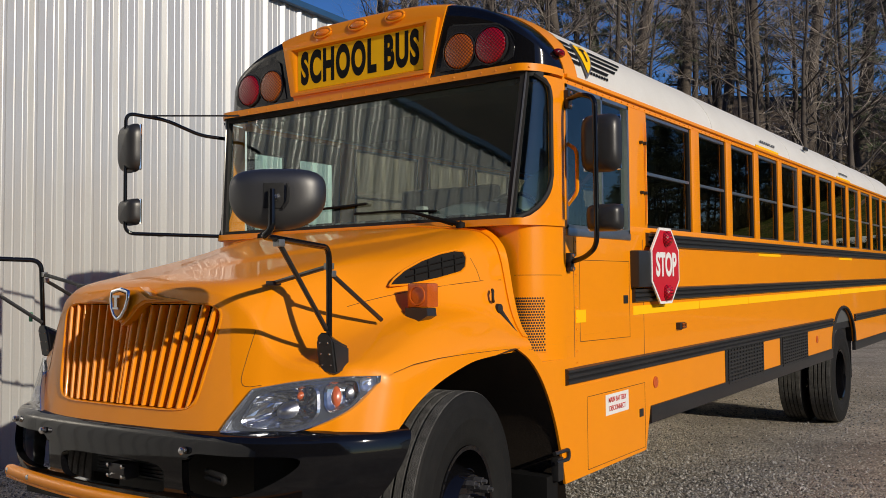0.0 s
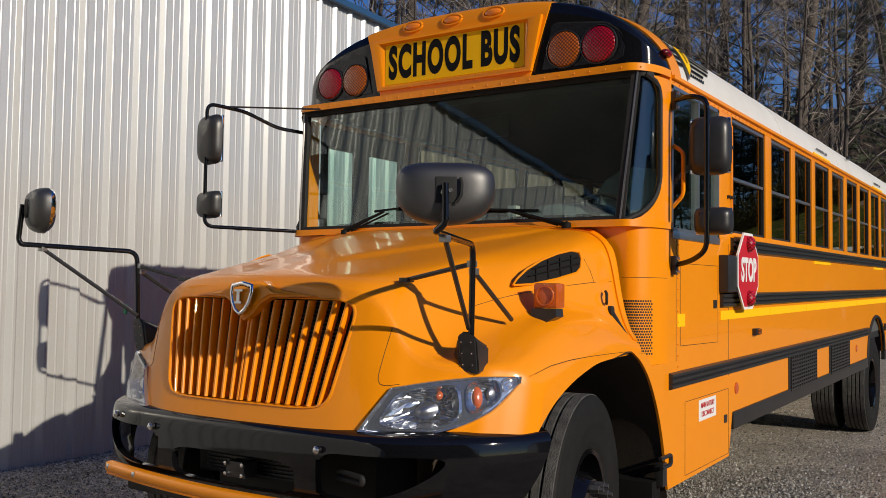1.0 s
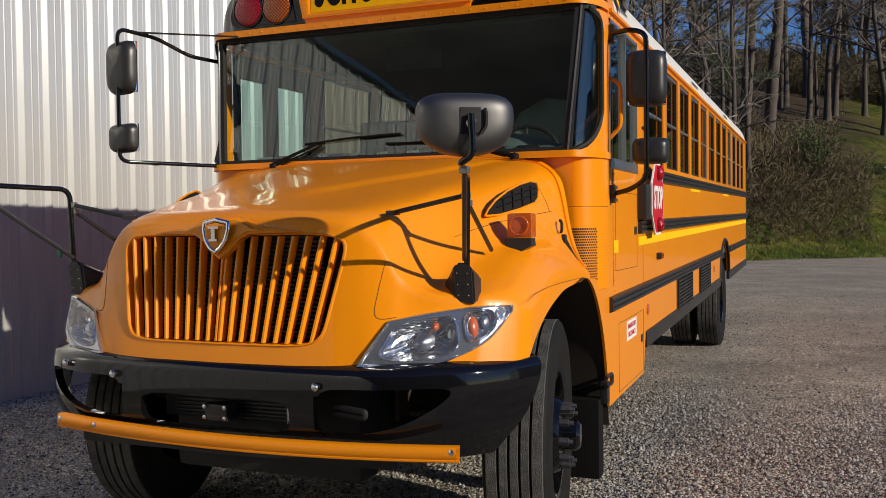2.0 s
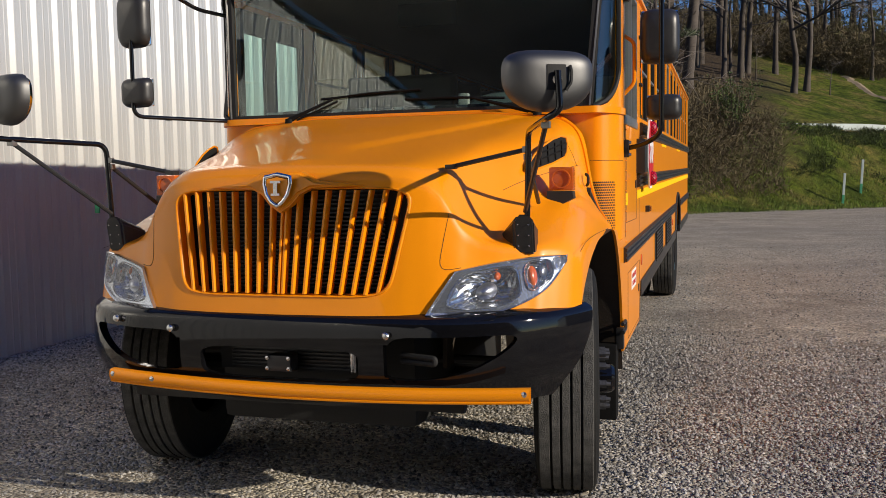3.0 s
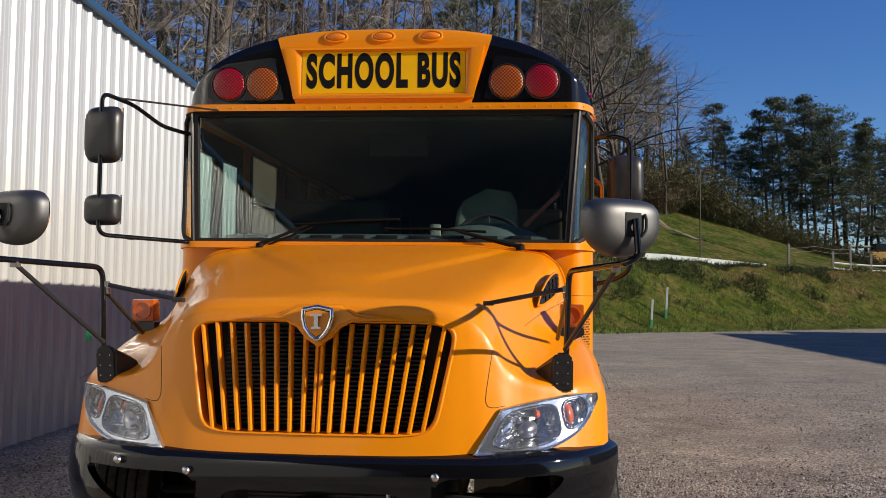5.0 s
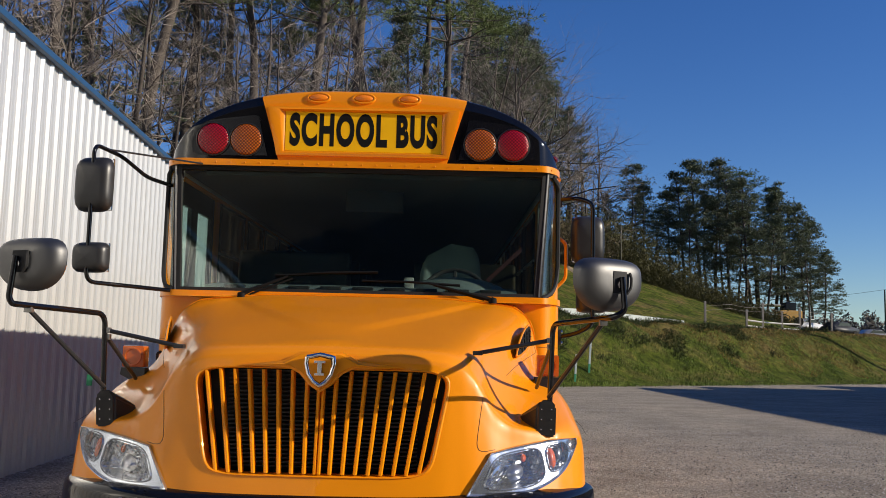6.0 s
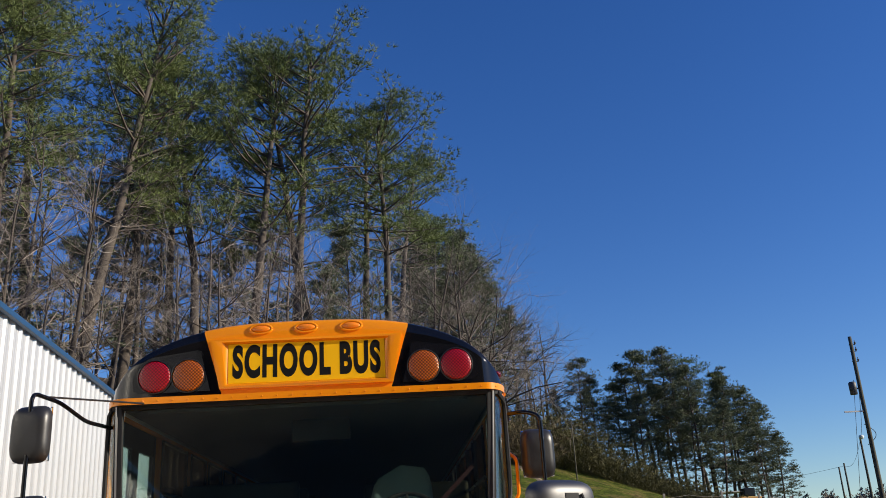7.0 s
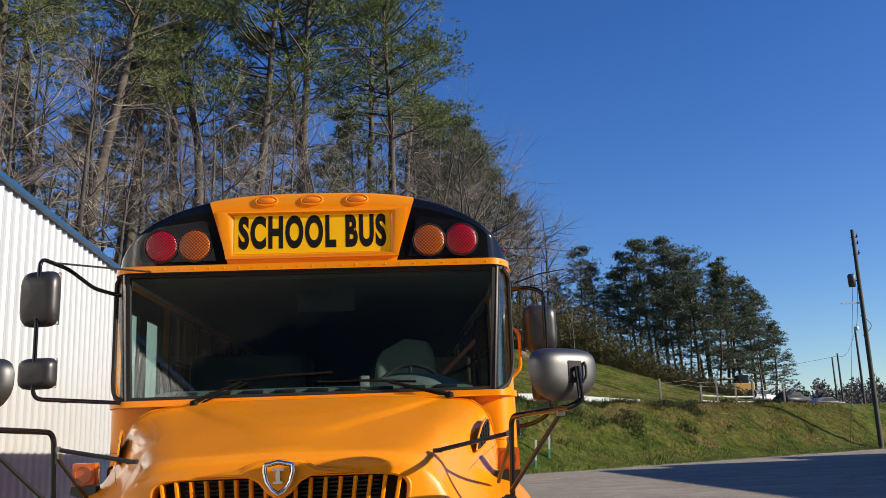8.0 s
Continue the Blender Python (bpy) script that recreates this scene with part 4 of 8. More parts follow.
# the hood's height across, at stations along
TOPS = (
    (0.20, (0.0, 0.3, 0.5, 0.58, 0.64, 0.68, 0.74, 0.82, 0.98, 1.205), (1.555, 1.55, 1.535, 1.515, 1.47, 1.40, 1.29, 1.22, 1.18, 1.10)),
    (0.35, (0.0, 0.5, 0.6, 0.66, 0.70, 0.74, 0.79, 0.86, 0.98, 1.06, 1.13, 1.205), (1.59, 1.572, 1.555, 1.53, 1.475, 1.38, 1.29, 1.235, 1.205, 1.185, 1.165, 1.08)),
    (0.55, (0.0, 0.5, 0.64, 0.70, 0.75, 0.80, 0.85, 0.92, 1.0, 1.08, 1.14, 1.18, 1.205), (1.63, 1.615, 1.60, 1.575, 1.52, 1.43, 1.36, 1.315, 1.29, 1.265, 1.23, 1.18, 1.11)),
    (0.84, (0.0, 0.5, 0.68, 0.77, 0.83, 0.88, 0.91, 0.95, 1.0, 1.08, 1.14, 1.18, 1.205), (1.69, 1.675, 1.66, 1.63, 1.59, 1.53, 1.46, 1.415, 1.39, 1.37, 1.33, 1.27, 1.20)),
    (1.05, (0.0, 0.5, 0.74, 0.855, 0.925, 0.952, 0.975, 1.01, 1.07, 1.12, 1.17, 1.205), (1.735, 1.72, 1.70, 1.67, 1.62, 1.55, 1.47, 1.43, 1.405, 1.37, 1.31, 1.24)),
    (1.27, (0.0, 0.5, 0.79, 0.905, 0.985, 1.012, 1.034, 1.06, 1.10, 1.15, 1.205), (1.78, 1.77, 1.75, 1.72, 1.68, 1.60, 1.50, 1.43, 1.39, 1.34, 1.25)),
    (1.45, (0.0, 0.5, 0.81, 0.935, 1.02, 1.058, 1.078, 1.10, 1.14, 1.18, 1.205), (1.815, 1.81, 1.80, 1.785, 1.74, 1.64, 1.52, 1.40, 1.335, 1.28, 1.24)),
    (1.62, (0.0, 0.5, 0.8, 0.93, 1.01, 1.06, 1.085, 1.11, 1.14, 1.18, 1.205), (1.845, 1.845, 1.84, 1.82, 1.77, 1.68, 1.55, 1.40, 1.32, 1.255, 1.22)),
)


def hood_top(x, y):
    """The height of hood or fender over a place behind the nose."""
    ax = abs(x)
    zs = [float(np.interp(ax, xs, z)) for _, xs, z in TOPS]
    z = float(np.interp(y, [t[0] for t in TOPS], zs))
    # a low raised panel that widens from badge to cowl
    half = 0.13 + 0.36 * (y - 0.15)
    return z + 0.010 * smooth01((half - ax) / 0.05) * smooth01((y - 0.16) / 0.15)


def hood_row(x):
    yb, yt, zn = (float(np.interp(x, FACE_X, FACE_FOOT)), float(np.interp(x, FACE_X, FACE_TOP)), float(np.interp(x, EDGE_X, EDGE_Z)))
    row = [(x, yb + (yt - yb) * k / 5, 0.925 + (zn - 0.925) * k / 5) for k in range(6)]
    first = yt + 0.075
    row.append((x, yt + 0.02, zn + (max(zn + 0.005, hood_top(x, first)) - zn) * 0.5))
    for f in (0.0, 0.10, 0.22, 0.34, 0.46, 0.58, 0.70, 0.80, 0.90, 1.0):
        y = first + (1.62 - first) * f
        row.append((x, y, max(zn + 0.005, hood_top(x, y))))
    return row


rows = [hood_row(x) for x in NOSE_X]
rows.append([(1.207, y, min(z - 0.015, float(np.interp(y, (0.5, 0.6, 0.75, 0.9, 1.1, 1.3, 1.62), (0.925, 1.0, 1.08, 1.13, 1.175, 1.188, 1.195))))) for x, y, z in rows[-1]])
NOSE = catmull(rows, 140)                       # across
HOOD = np.stack([catmull(NOSE[i], 96) for i in range(len(NOSE))])   # across, along, xyz

for _ in range(28):         # iron out the kinks between stations
    HOOD[1:-1, 46:-1] = (HOOD[1:-1, 46:-1] * 2 + HOOD[:-2, 46:-1] + HOOD[2:, 46:-1] + HOOD[1:-1, 45:-2] + HOOD[1:-1, 47:]) / 6
    HOOD[0, 46:-1] = HOOD[1, 46:-1] * np.array([0, 1, 1])


# raised middle panel with a soft crease, widening to the rear
flare = np.clip((HOOD[:, :, 1] - 0.55) / 1.0, 0, 1)
into = np.clip((0.17 + 0.60 * flare - np.abs(HOOD[:, :, 0])) / 0.07, 0, 1)
HOOD[:, :, 2] += 0.010 * (into * into * (3 - 2 * into)) * np.clip((HOOD[:, :, 1] - 0.42) / 0.25, 0, 1) * (HOOD[:, :, 2] > 1.42) * np.clip((1.62 - HOOD[:, :, 1]) / 0.1, 0, 1)


def nose_y(x, z):
    """The nose's front at a place seen from ahead."""
    ax = abs(x)
    yb = float(np.interp(ax, FACE_X, FACE_FOOT))
    yt = float(np.interp(ax, FACE_X, FACE_TOP))
    zn = float(np.interp(ax, EDGE_X, EDGE_Z))
    return yb + (yt - yb) * (z - 0.925) / (zn - 0.925)


def grille_field(x, z):
    """Below 1 inside the grille's opening."""
    mid, half = 1.228, 0.222
    w = 0.515 + 0.045 * (z - mid) / half
    return (abs(x / w) ** 9 + abs((z - mid) / half) ** 9) ** (1 / 9)


# headlights
LAMP_FOOT = (Vector((0.630, 0.930)), Vector((0.90, 0.932)), Vector((1.075, 1.005)), Vector((1.158, 1.128)))
LAMP_TOP = (Vector((0.742, 1.108)), Vector((0.88, 1.136)), Vector((1.04, 1.156)), Vector((1.156, 1.154)))
BOWLS = ((0.300, 0.50, 0.195, 0.36, 4.0), (0.672, 0.52, 0.118, 0.35, 3.2), (0.885, 0.58, 0.070, 0.33, 2.8))


def lamp_quad(u, v):
    """A place (x, z) on the lamp's face: u along it, v from foot to top."""
    def along(c, t):
        q = t * 3
        i = min(2, int(q))
        f = q - i
        p0, p1, p2, p3 = c[max(i - 1, 0)], c[i], c[i + 1], c[min(i + 2, 3)]
        return 0.5 * ((2 * p1) + (p2 - p0) * f + (2 * p0 - 5 * p1 + 4 * p2 - p3) * f * f + (3 * p1 - p0 - 3 * p2 + p3) * f ** 3)
    return along(LAMP_FOOT, u).lerp(along(LAMP_TOP, u), v)


LAMP_EDGE = [lamp_quad(u, v) for u, v in [(k / 16, 0.05) for k in range(16)] + [(0.985, k / 6) for k in range(1, 6)] + [(1 - k / 16, 0.95) for k in range(16)]]


def in_lamp(x, z):
    """Whether a place seen from ahead lies inside the headlight's outline."""
    hit, n = False, len(LAMP_EDGE)
    for k in range(n):
        a, b = LAMP_EDGE[k], LAMP_EDGE[(k + 1) % n]
        if (a.y > z) != (b.y > z) and x < a.x + (z - a.y) / (b.y - a.y) * (b.x - a.x):
            hit = not hit
    return hit


full = np.concatenate([HOOD[:0:-1] * np.array([-1, 1, 1]), HOOD])
bm = grid([[tuple(p) for p in row] for row in full])
inside = [f for f in bm.faces if f.calc_center_median().y < 0.2 and f.calc_center_median().z < 1.46 and grille_field(f.calc_center_median().x, f.calc_center_median().z) < 1]
inside += [f for f in bm.faces if f.calc_center_median().y < 0.56 and all(in_lamp(abs(v.co.x), v.co.z) for v in f.verts)]
bmesh.ops.delete(bm, geom=inside, context="FACES")
for v in bm.verts:
    if v.is_boundary and v.co.y < 0.22 and abs(v.co.x) < 0.62 and 0.95 < v.co.z < 1.50:
        g = grille_field(v.co.x, v.co.z)
        v.co.x, v.co.z = v.co.x / g, 1.228 + (v.co.z - 1.228) / g
bmesh.ops.recalc_face_normals(bm, faces=bm.faces[:])
hood = soft_part("hood", bm, ORANGE, bus, "orange tilting hood with rounded fenders", 60)

# grille
bm = bmesh.new()
ring = []
for k in range(120):
    a = 2 * math.pi * k / 120
    dx, dz = math.cos(a), math.sin(a)
    g = 1.0
    x, z = 0.5 * dx, 1.228 + 0.22 * dz
    for _ in range(6):
        g = grille_field(x, z)
        x, z = x / g, 1.228 + (z - 1.228) / g
    ring.append((x, z))
loops = []
for s, dy in ((1.03, -0.001), (1.02, -0.008), (1.005, -0.006), (0.99, 0.012), (0.985, 0.06)):
    loops.append([(x * s, nose_y(x * s, 1.228 + (z - 1.228) * s) + dy, 1.228 + (z - 1.228) * s) for x, z in ring])
grille = soft_part("grille_frame", grid(loops, closed_v=True), ORANGE, bus, "orange grille surround", 70)
part("radiator_screen", boxed(-0.55, 0.55, 0.24, 0.26, 0.98, 1.47), MATTE, bus, "black radiator behind the grille")
for k in range(24):
    z = 1.02 + 0.018 * k
    part("fin", boxed(-0.42, 0.42, 0.20, 0.235, z, z + 0.007), SATIN, bus)


def grille_bar(u, width, parent):
    """One upright blade, fanned out to the sides."""
    pts = []
    for k in range(13):
        z = 1.012 + 0.432 * k / 12
        half = 0.515 + 0.045 * (z - 1.228) / 0.222
        x = u * half
        y = nose_y(x, z)
        pts.append((x, y, z))
    sect = [(-width / 2, 0.034), (-width / 2, 0.004), (-width / 4, -0.004), (width / 4, -0.004), (width / 2, 0.004), (width / 2, 0.034)]
    bm = grid([[(x + a, y + b, z) for a, b in sect] for x, y, z in pts])
    return soft_part("grille_bar", bm, ORANGE, parent, angle=50)


for k in range(-8, 9):
    if k == 0:
        continue
    grille_bar(k / 8.75, 0.018, bus)
grille_bar(-0.018, 0.016, bus)
grille_bar(0.018, 0.016, bus)

# shield badge with its pointed orange bed
bed = []
for x, z in ((-0.36, 1.462), (-0.14, 1.455), (-0.09, 1.43), (-0.05, 1.385), (0.0, 1.352), (0.05, 1.385), (0.09, 1.43), (0.14, 1.455), (0.36, 1.462), (0.16, 1.487), (0.09, 1.525), (-0.09, 1.525), (-0.16, 1.487)):
    bed.append((x, 0.112, z))
bm = prism(bed, 0.055, (0, -1, 0))
bmesh.ops.bevel(bm, geom=[e for e in bm.edges if e.verts[0].co.y < 0.06 and e.verts[1].co.y < 0.06], offset=0.012, segments=3, affect="EDGES")
for v in bm.verts:
    v.co.y += 0.10 * (v.co.z - 1.40) + 0.10 * v.co.x * v.co.x * 4
soft_part("badge_bed", bm, ORANGE, bus, angle=50)
SHIELD = [(-0.062, 1.507), (-0.035, 1.512), (0, 1.520), (0.035, 1.512), (0.062, 1.507), (0.064, 1.475), (0.052, 1.43), (0.028, 1.395), (0, 1.376), (-0.028, 1.395), (-0.052, 1.43), (-0.064, 1.475)]


def shield(s, y, t):
    return moved(prism([(x * s, 0, (z - 1.45) * s) for x, z in SHIELD], t, (0, -1, 0)), Matrix.Translation((0, y, 1.45)) @ Matrix.Rotation(radians(-6), 4, "X"))
rim_m = Matrix.Translation((0, 0.046, 1.45)) @ Matrix.Rotation(radians(-6), 4, "X")
rim_pts = [rim_m @ Vector((x * 0.93, 0, (z - 1.45) * 0.93)) for x, z in SHIELD]
rim_pts = [rim_pts[k].lerp(rim_pts[(k + 1) % 12], t) for k in range(12) for t in (0, 0.5)]
badge = soft_part("badge", tube(bmesh.new(), rim_pts + rim_pts[:1], 0.0095, 10), CHROME, bus, "chrome shield badge", 60)
part("badge_field", shield(0.90, 0.056, 0.010), MATTE, badge)
part("badge_plate", shield(0.76, 0.047, 0.006), ORANGE, badge)
part("badge_mark", boxed(-0.009, 0.009, 0.026, 0.036, 1.435, 1.478), STEEL, badge)
part("badge_mark", boxed(-0.024, 0.024, 0.028, 0.038, 1.478, 1.488), STEEL, badge)
part("badge_mark", boxed(-0.020, 0.020, 0.024, 0.034, 1.426, 1.435), STEEL, badge)

def headlight(side):
    def place(u, v, off):
        p = lamp_quad(u, v)
        return (side * p.x, nose_y(p.x, p.y) + off, p.y)

    def sheet(off, m=0.0, nu=24, nv=8):
        return grid([[place(m + (1 - 2 * m) * i / nu, m * 2 + (1 - 4 * m) * j / nv, off) for j in range(nv + 1)] for i in range(nu + 1)])
    lamp = soft_part("headlight", thicken(sheet(0.085, 0.02), 0.01), BOWL_DARK, bus, "clear headlight with chromed bowls and bright rim", 60)
    # broad pale rim round the lens
    ring_uv = [(k / 24, 0) for k in range(24)] + [(1, k / 6) for k in range(6)] + [(1 - k / 24, 1) for k in range(24)] + [(0, 1 - k / 6) for k in range(6)]
    loops = [[place(m + (1 - 2 * m) * u, m * 1.9 + (1 - 3.8 * m) * v, off) for u, v in ring_uv] for m, off in ((0.0, 0.004), (0.003, -0.014), (0.010, -0.021), (0.026, -0.018), (0.034, -0.006))]
    soft_part("bezel", grid(loops, closed_v=True), RIM, lamp, "pale silver rim", 60)
    # silver plate with an opening for each bowl
    nu, nv = 88, 26
    bm = bmesh.new()
    vs = [[bm.verts.new(place(0.02 + 0.96 * i / nu, 0.04 + 0.92 * j / nv, -0.004)) for j in range(nv + 1)] for i in range(nu + 1)]
    for i in range(nu):
        for j in range(nv):
            u, v = 0.02 + 0.96 * (i + 0.5) / nu, 0.04 + 0.92 * (j + 0.5) / nv
            if all(abs((u - c) / a) ** p + abs((v - d) / b) ** p > 1 for c, d, a, b, p in BOWLS):
                bm.faces.new((vs[i][j], vs[i + 1][j], vs[i + 1][j + 1], vs[i][j + 1]))
    bmesh.ops.delete(bm, geom=[v for v in bm.verts if not v.link_faces], context="VERTS")
    part("housing", bm, RIM, lamp, "silver lamp housing", True)
    rng = random.Random(40 + side)

    def bowl(spec, deep, material, rough_cut, rings, segs):
        """A hollow of small tilted facets inside a raised lip."""
        uc, vc, ru, rv, power = spec
        rows_ = []
        for r in range(rings + 3):
            q = max(0.02, r / rings) if r <= rings else (1.05, 1.11)[r - rings - 1]
            off = deep * (1 - q ** 2.6) if r <= rings else (-0.012, -0.003)[r - rings - 1]
            row = []
            for k in range(segs):
                a = 2 * math.pi * k / segs
                c, d = math.cos(a), math.sin(a)
                o = off + (rng.uniform(-1, 1) * rough_cut if 0 < r < rings else 0)
                row.append(place(uc + ru * q * math.copysign(abs(c) ** (2 / power), c), vc + rv * q * math.copysign(abs(d) ** (2 / power), d), o))
            rows_.append(row)
        return part("bowl", grid(rows_, closed_v=True), material, lamp)

    def disc(name, uc, vc, ru, rv, off, dome, material):
        """A round piece following the lamp's face, domed or hollow."""
        rows_ = []
        for r in range(7):
            q = max(r / 6, 0.001)
            rows_.append([place(uc + ru * q * math.cos(2 * math.pi * k / 28), vc + rv * q * math.sin(2 * math.pi * k / 28), off - dome * (1 - q * q)) for k in range(28)])
        return part(name, grid(rows_, closed_v=True), material, lamp, "", True)
    bowl(BOWLS[0], 0.075, SPARK_DARK, 0.0055, 8, 38)
    bowl(BOWLS[1], 0.050, SPARK_DARK, 0.0035, 6, 26)
    bowl(BOWLS[2], 0.022, SPARK, 0.0030, 5, 20)
    disc("bulb_shield", 0.275, 0.44, 0.060, 0.17, 0.040, 0.030, DISH)
    disc("bulb", 0.345, 0.70, 0.024, 0.08, 0.030, 0.012, AMBER_RED)
    disc("side_reflector", 0.602, 0.52, 0.034, 0.24, 0.018, 0.014, AMBER_RED)
    disc("dish", 0.690, 0.52, 0.036, 0.17, 0.030, 0.014, DISH)
    disc("side_reflector", 0.748, 0.62, 0.020, 0.18, 0.020, 0.008, AMBER_DARK)
    ln = part("lens", sheet(-0.024, 0.010), LENS, lamp, "clear plastic lens", True)
    ln.visible_shadow = False
for side in (-1, 1):
    headlight(side)

# two small tabs under the hood's front edge
for x in (-0.14, 0.049):
    soft_part("hood_tab", boxed(x - 0.033, x + 0.033, 0.05, 0.13, 0.885, 0.918, 0.006), ORANGE, bus, "small orange hinge tab")

# ---- bumper ----
def bumper_plan(s):
    """A place and inward normal on the bumper's plan; s is the way from the middle."""
    a = abs(s)
    if a < 0.62:
        x, y, n = a, 0.05 * (a / 0.62) ** 2 * 0.5, (0.0, 1.0)
    else:
        t = min(1.0, (a - 0.62) / 0.72)
        ang = t * radians(68)
        x = 0.62 + 0.66 * math.sin(ang) / math.sin(radians(68)) * 0.93
        y = 0.025 + 0.50 * (1 - math.cos(ang)) / (1 - math.cos(radians(68)))
        n = (-math.sin(ang), math.cos(ang))
    return math.copysign(x, s), y, (math.copysign(1, s) * n[0], n[1])


OUTER = ((0.480, 0.715), (0.497, 0.676), (0.55, 0.664), (0.66, 0.670), (0.80, 0.705), (0.91, 0.762), (0.985, 0.825), (0.985, 0.845), (0.95, 0.853), (0.53, 0.846), (0.488, 0.825))
BUMP_HOLES = [(-0.003, 0.722), (-0.66, 0.765), (0.66, 0.765)]


def hole_field(s, z, h):
    """Below 1 inside an opening: the middle one a rounded slot, the outer ones tapering up to the sides."""
    cx, cz = h
    if abs(cx) < 0.1:
        return (abs((s - cx) / 0.367) ** 5 + abs((z - cz) / 0.068) ** 5) ** 0.2
    x, c, total = abs(s) if s * cx > 0 else -abs(s), abs(cx), 0.0
    for (x0, z0), (x1, z1) in zip(OUTER, OUTER[1:] + OUTER[:1]):
        nx_, nz_ = z1 - z0, x0 - x1
        reach = nx_ * (x0 - c) + nz_ * (z0 - cz)
        total += max(0.0, (nx_ * (x - c) + nz_ * (z - cz)) / reach) ** 14
    return total ** (1 / 14)


bm = bmesh.new()
ns, nz = 170, 36
table = {}
for i in range(ns + 1):
    s = -1.34 + 2.68 * i / ns
    for j in range(nz + 1):
        z = 0.565 + 0.375 * j / nz
        table[i, j] = (s, z)
keep = {}
for i in range(ns):
    for j in range(nz):
        s, z = (table[i, j][0] + table[i + 1, j][0]) / 2, (table[i, j][1] + table[i, j + 1][1]) / 2
        if min(hole_field(s, z, h) for h in BUMP_HOLES) < 1:
            continue
        keep[i, j] = True
def bump_point(i, j):
    s, z = table[i, j]
    touching = [(i - 1, j - 1), (i, j - 1), (i - 1, j), (i, j)]
    if not all(c in keep for c in touching) and 0 < i < ns and 0 < j < nz:
        for h in BUMP_HOLES:
            if hole_field(s, z, h) < 1.5:
                for _ in range(4):
                    g = hole_field(s, z, h)
                    s, z = h[0] + (s - h[0]) / g, h[1] + (z - h[1]) / g
    if abs(s) > 1.0:      # the ends slope in towards the foot
        cut = 1 - 0.58 * (1 - (z - 0.565) / 0.375) ** 1.6
        s = math.copysign(1.0 + (abs(s) - 1.0) * cut, s)
    x, y, n = bumper_plan(s)
    bulge = 0.030 * (1 - abs((z - 0.79) / 0.16) ** 3) if z > 0.63 else -0.02 * (0.63 - z) / 0.065
    top = max(0.0, (z - 0.905) / 0.035)
    off = bulge - 0.05 * top * top
    lift = 0.006 * smooth01((abs(s) - 0.6) / 0.6)
    return (x - n[0] * off, y - n[1] * off + 0.025, z + lift)
made = {}
for (i, j) in keep:
    cells = ((i, j), (i + 1, j), (i + 1, j + 1), (i, j + 1))
    for c in cells:
        if c not in made:
            p = Vector(bump_point(*c))
            n = bumper_plan(table[c][0])[2]
            made[c] = (bm.verts.new(p), bm.verts.new(p + Vector((n[0], n[1], 0)) * 0.035))
    bm.faces.new([made[c][0] for c in cells])
    bm.faces.new([made[c][1] for c in reversed(cells)])
    for k, nb in enumerate(((i, j - 1), (i + 1, j), (i, j + 1), (i - 1, j))):
        if nb not in keep:
            a, b = made[cells[k]], made[cells[(k + 1) % 4]]
            bm.faces.new((a[0], a[1], b[1], b[0]))
bumper = soft_part("bumper", bm, BLACK, bus, "gloss black steel bumper with three openings", 50)
part("bumper_top", boxed(-0.70, 0.70, 0.075, 0.34, 0.90, 0.918, 0.005), MATTE, bumper)
part("cooler", boxed(-0.36, 0.30, 0.16, 0.19, 0.66, 0.82), MATTE, bus, "black ribbed cooler behind the bumper")
for k in range(9):
    part("cooler_fin", boxed(-0.30, 0.28, 0.15, 0.158, 0.672 + 0.016 * k, 0.679 + 0.016 * k), SATIN, bus)
part("cooler_post", tube(bmesh.new(), [(0.29, 0.13, 0.67), (0.29, 0.13, 0.80)], 0.012), STEEL, bus)
soft_part("tow_block", boxed(-0.075, 0.035, 0.05, 0.13, 0.675, 0.745, 0.008), SATIN, bus)
for x, z in ((-0.07, 0.69), (-0.07, 0.735), (0.03, 0.69), (0.03, 0.735)):
    part("bolt", moved(revolve([(0, 0.009), (-0.012, 0.009), (-0.014, 0.0005)], 8, "Y"), Matrix.Translation((x, 0.052, z))), STEEL, bus)
soft_part("tow_hook", tube(bmesh.new(), bend([(0.52, 0.1, 0.76), (0.68, 0.05, 0.76), (0.68, 0.05, 0.735), (0.52, 0.1, 0.735)], 0.02), 0.012), MATTE, bus)
soft_part("steering_rod", tube(bmesh.new(), [(-0.9, 0.75, 0.62), (0.9, 0.75, 0.62)], 0.022), MATTE, bus)
for x, z in ((-0.51, 0.857), (0.49, 0.855), (-0.80, 0.885)):
    s = x
    px, py, n = bumper_plan(s)
    part("bolt", moved(revolve([(0.01, 0.016), (-0.008, 0.016), (-0.014, 0.010), (-0.016, 0.0005)], 12, "Y"), Matrix.Translation((px, py - 0.010 - 0.008, z))), STEEL, bumper)
soft_part("valance", boxed(-0.74, 0.80, 0.055, 0.11, 0.535, 0.60, 0.02), MATTE, bus, "black lower valance")
# crossing arm along the bumper's foot
arm = []
for k in range(25):
    x = -0.84 + 1.913 * k / 24
    arm.append((x, 0.062 * ((x - 0.1) / 0.95) ** 2 - 0.035, 0.612 + 0.018 * ((x - 0.1) / 0.95) ** 2))
bm = grid([[(x, y + a, z + b) for a, b in ((0.02, 0.031), (-0.006, 0.030), (-0.015, 0.024), (-0.020, 0.010), (-0.019, -0.006), (-0.013, -0.015), (-0.010, -0.018), (-0.013, -0.021), (-0.012, -0.027), (-0.004, -0.031), (0.02, -0.031))] for x, y, z in arm], closed_v=True)
crossing = soft_part("crossing_arm", bm, ORANGE, bus, "orange folding crossing arm", 40)
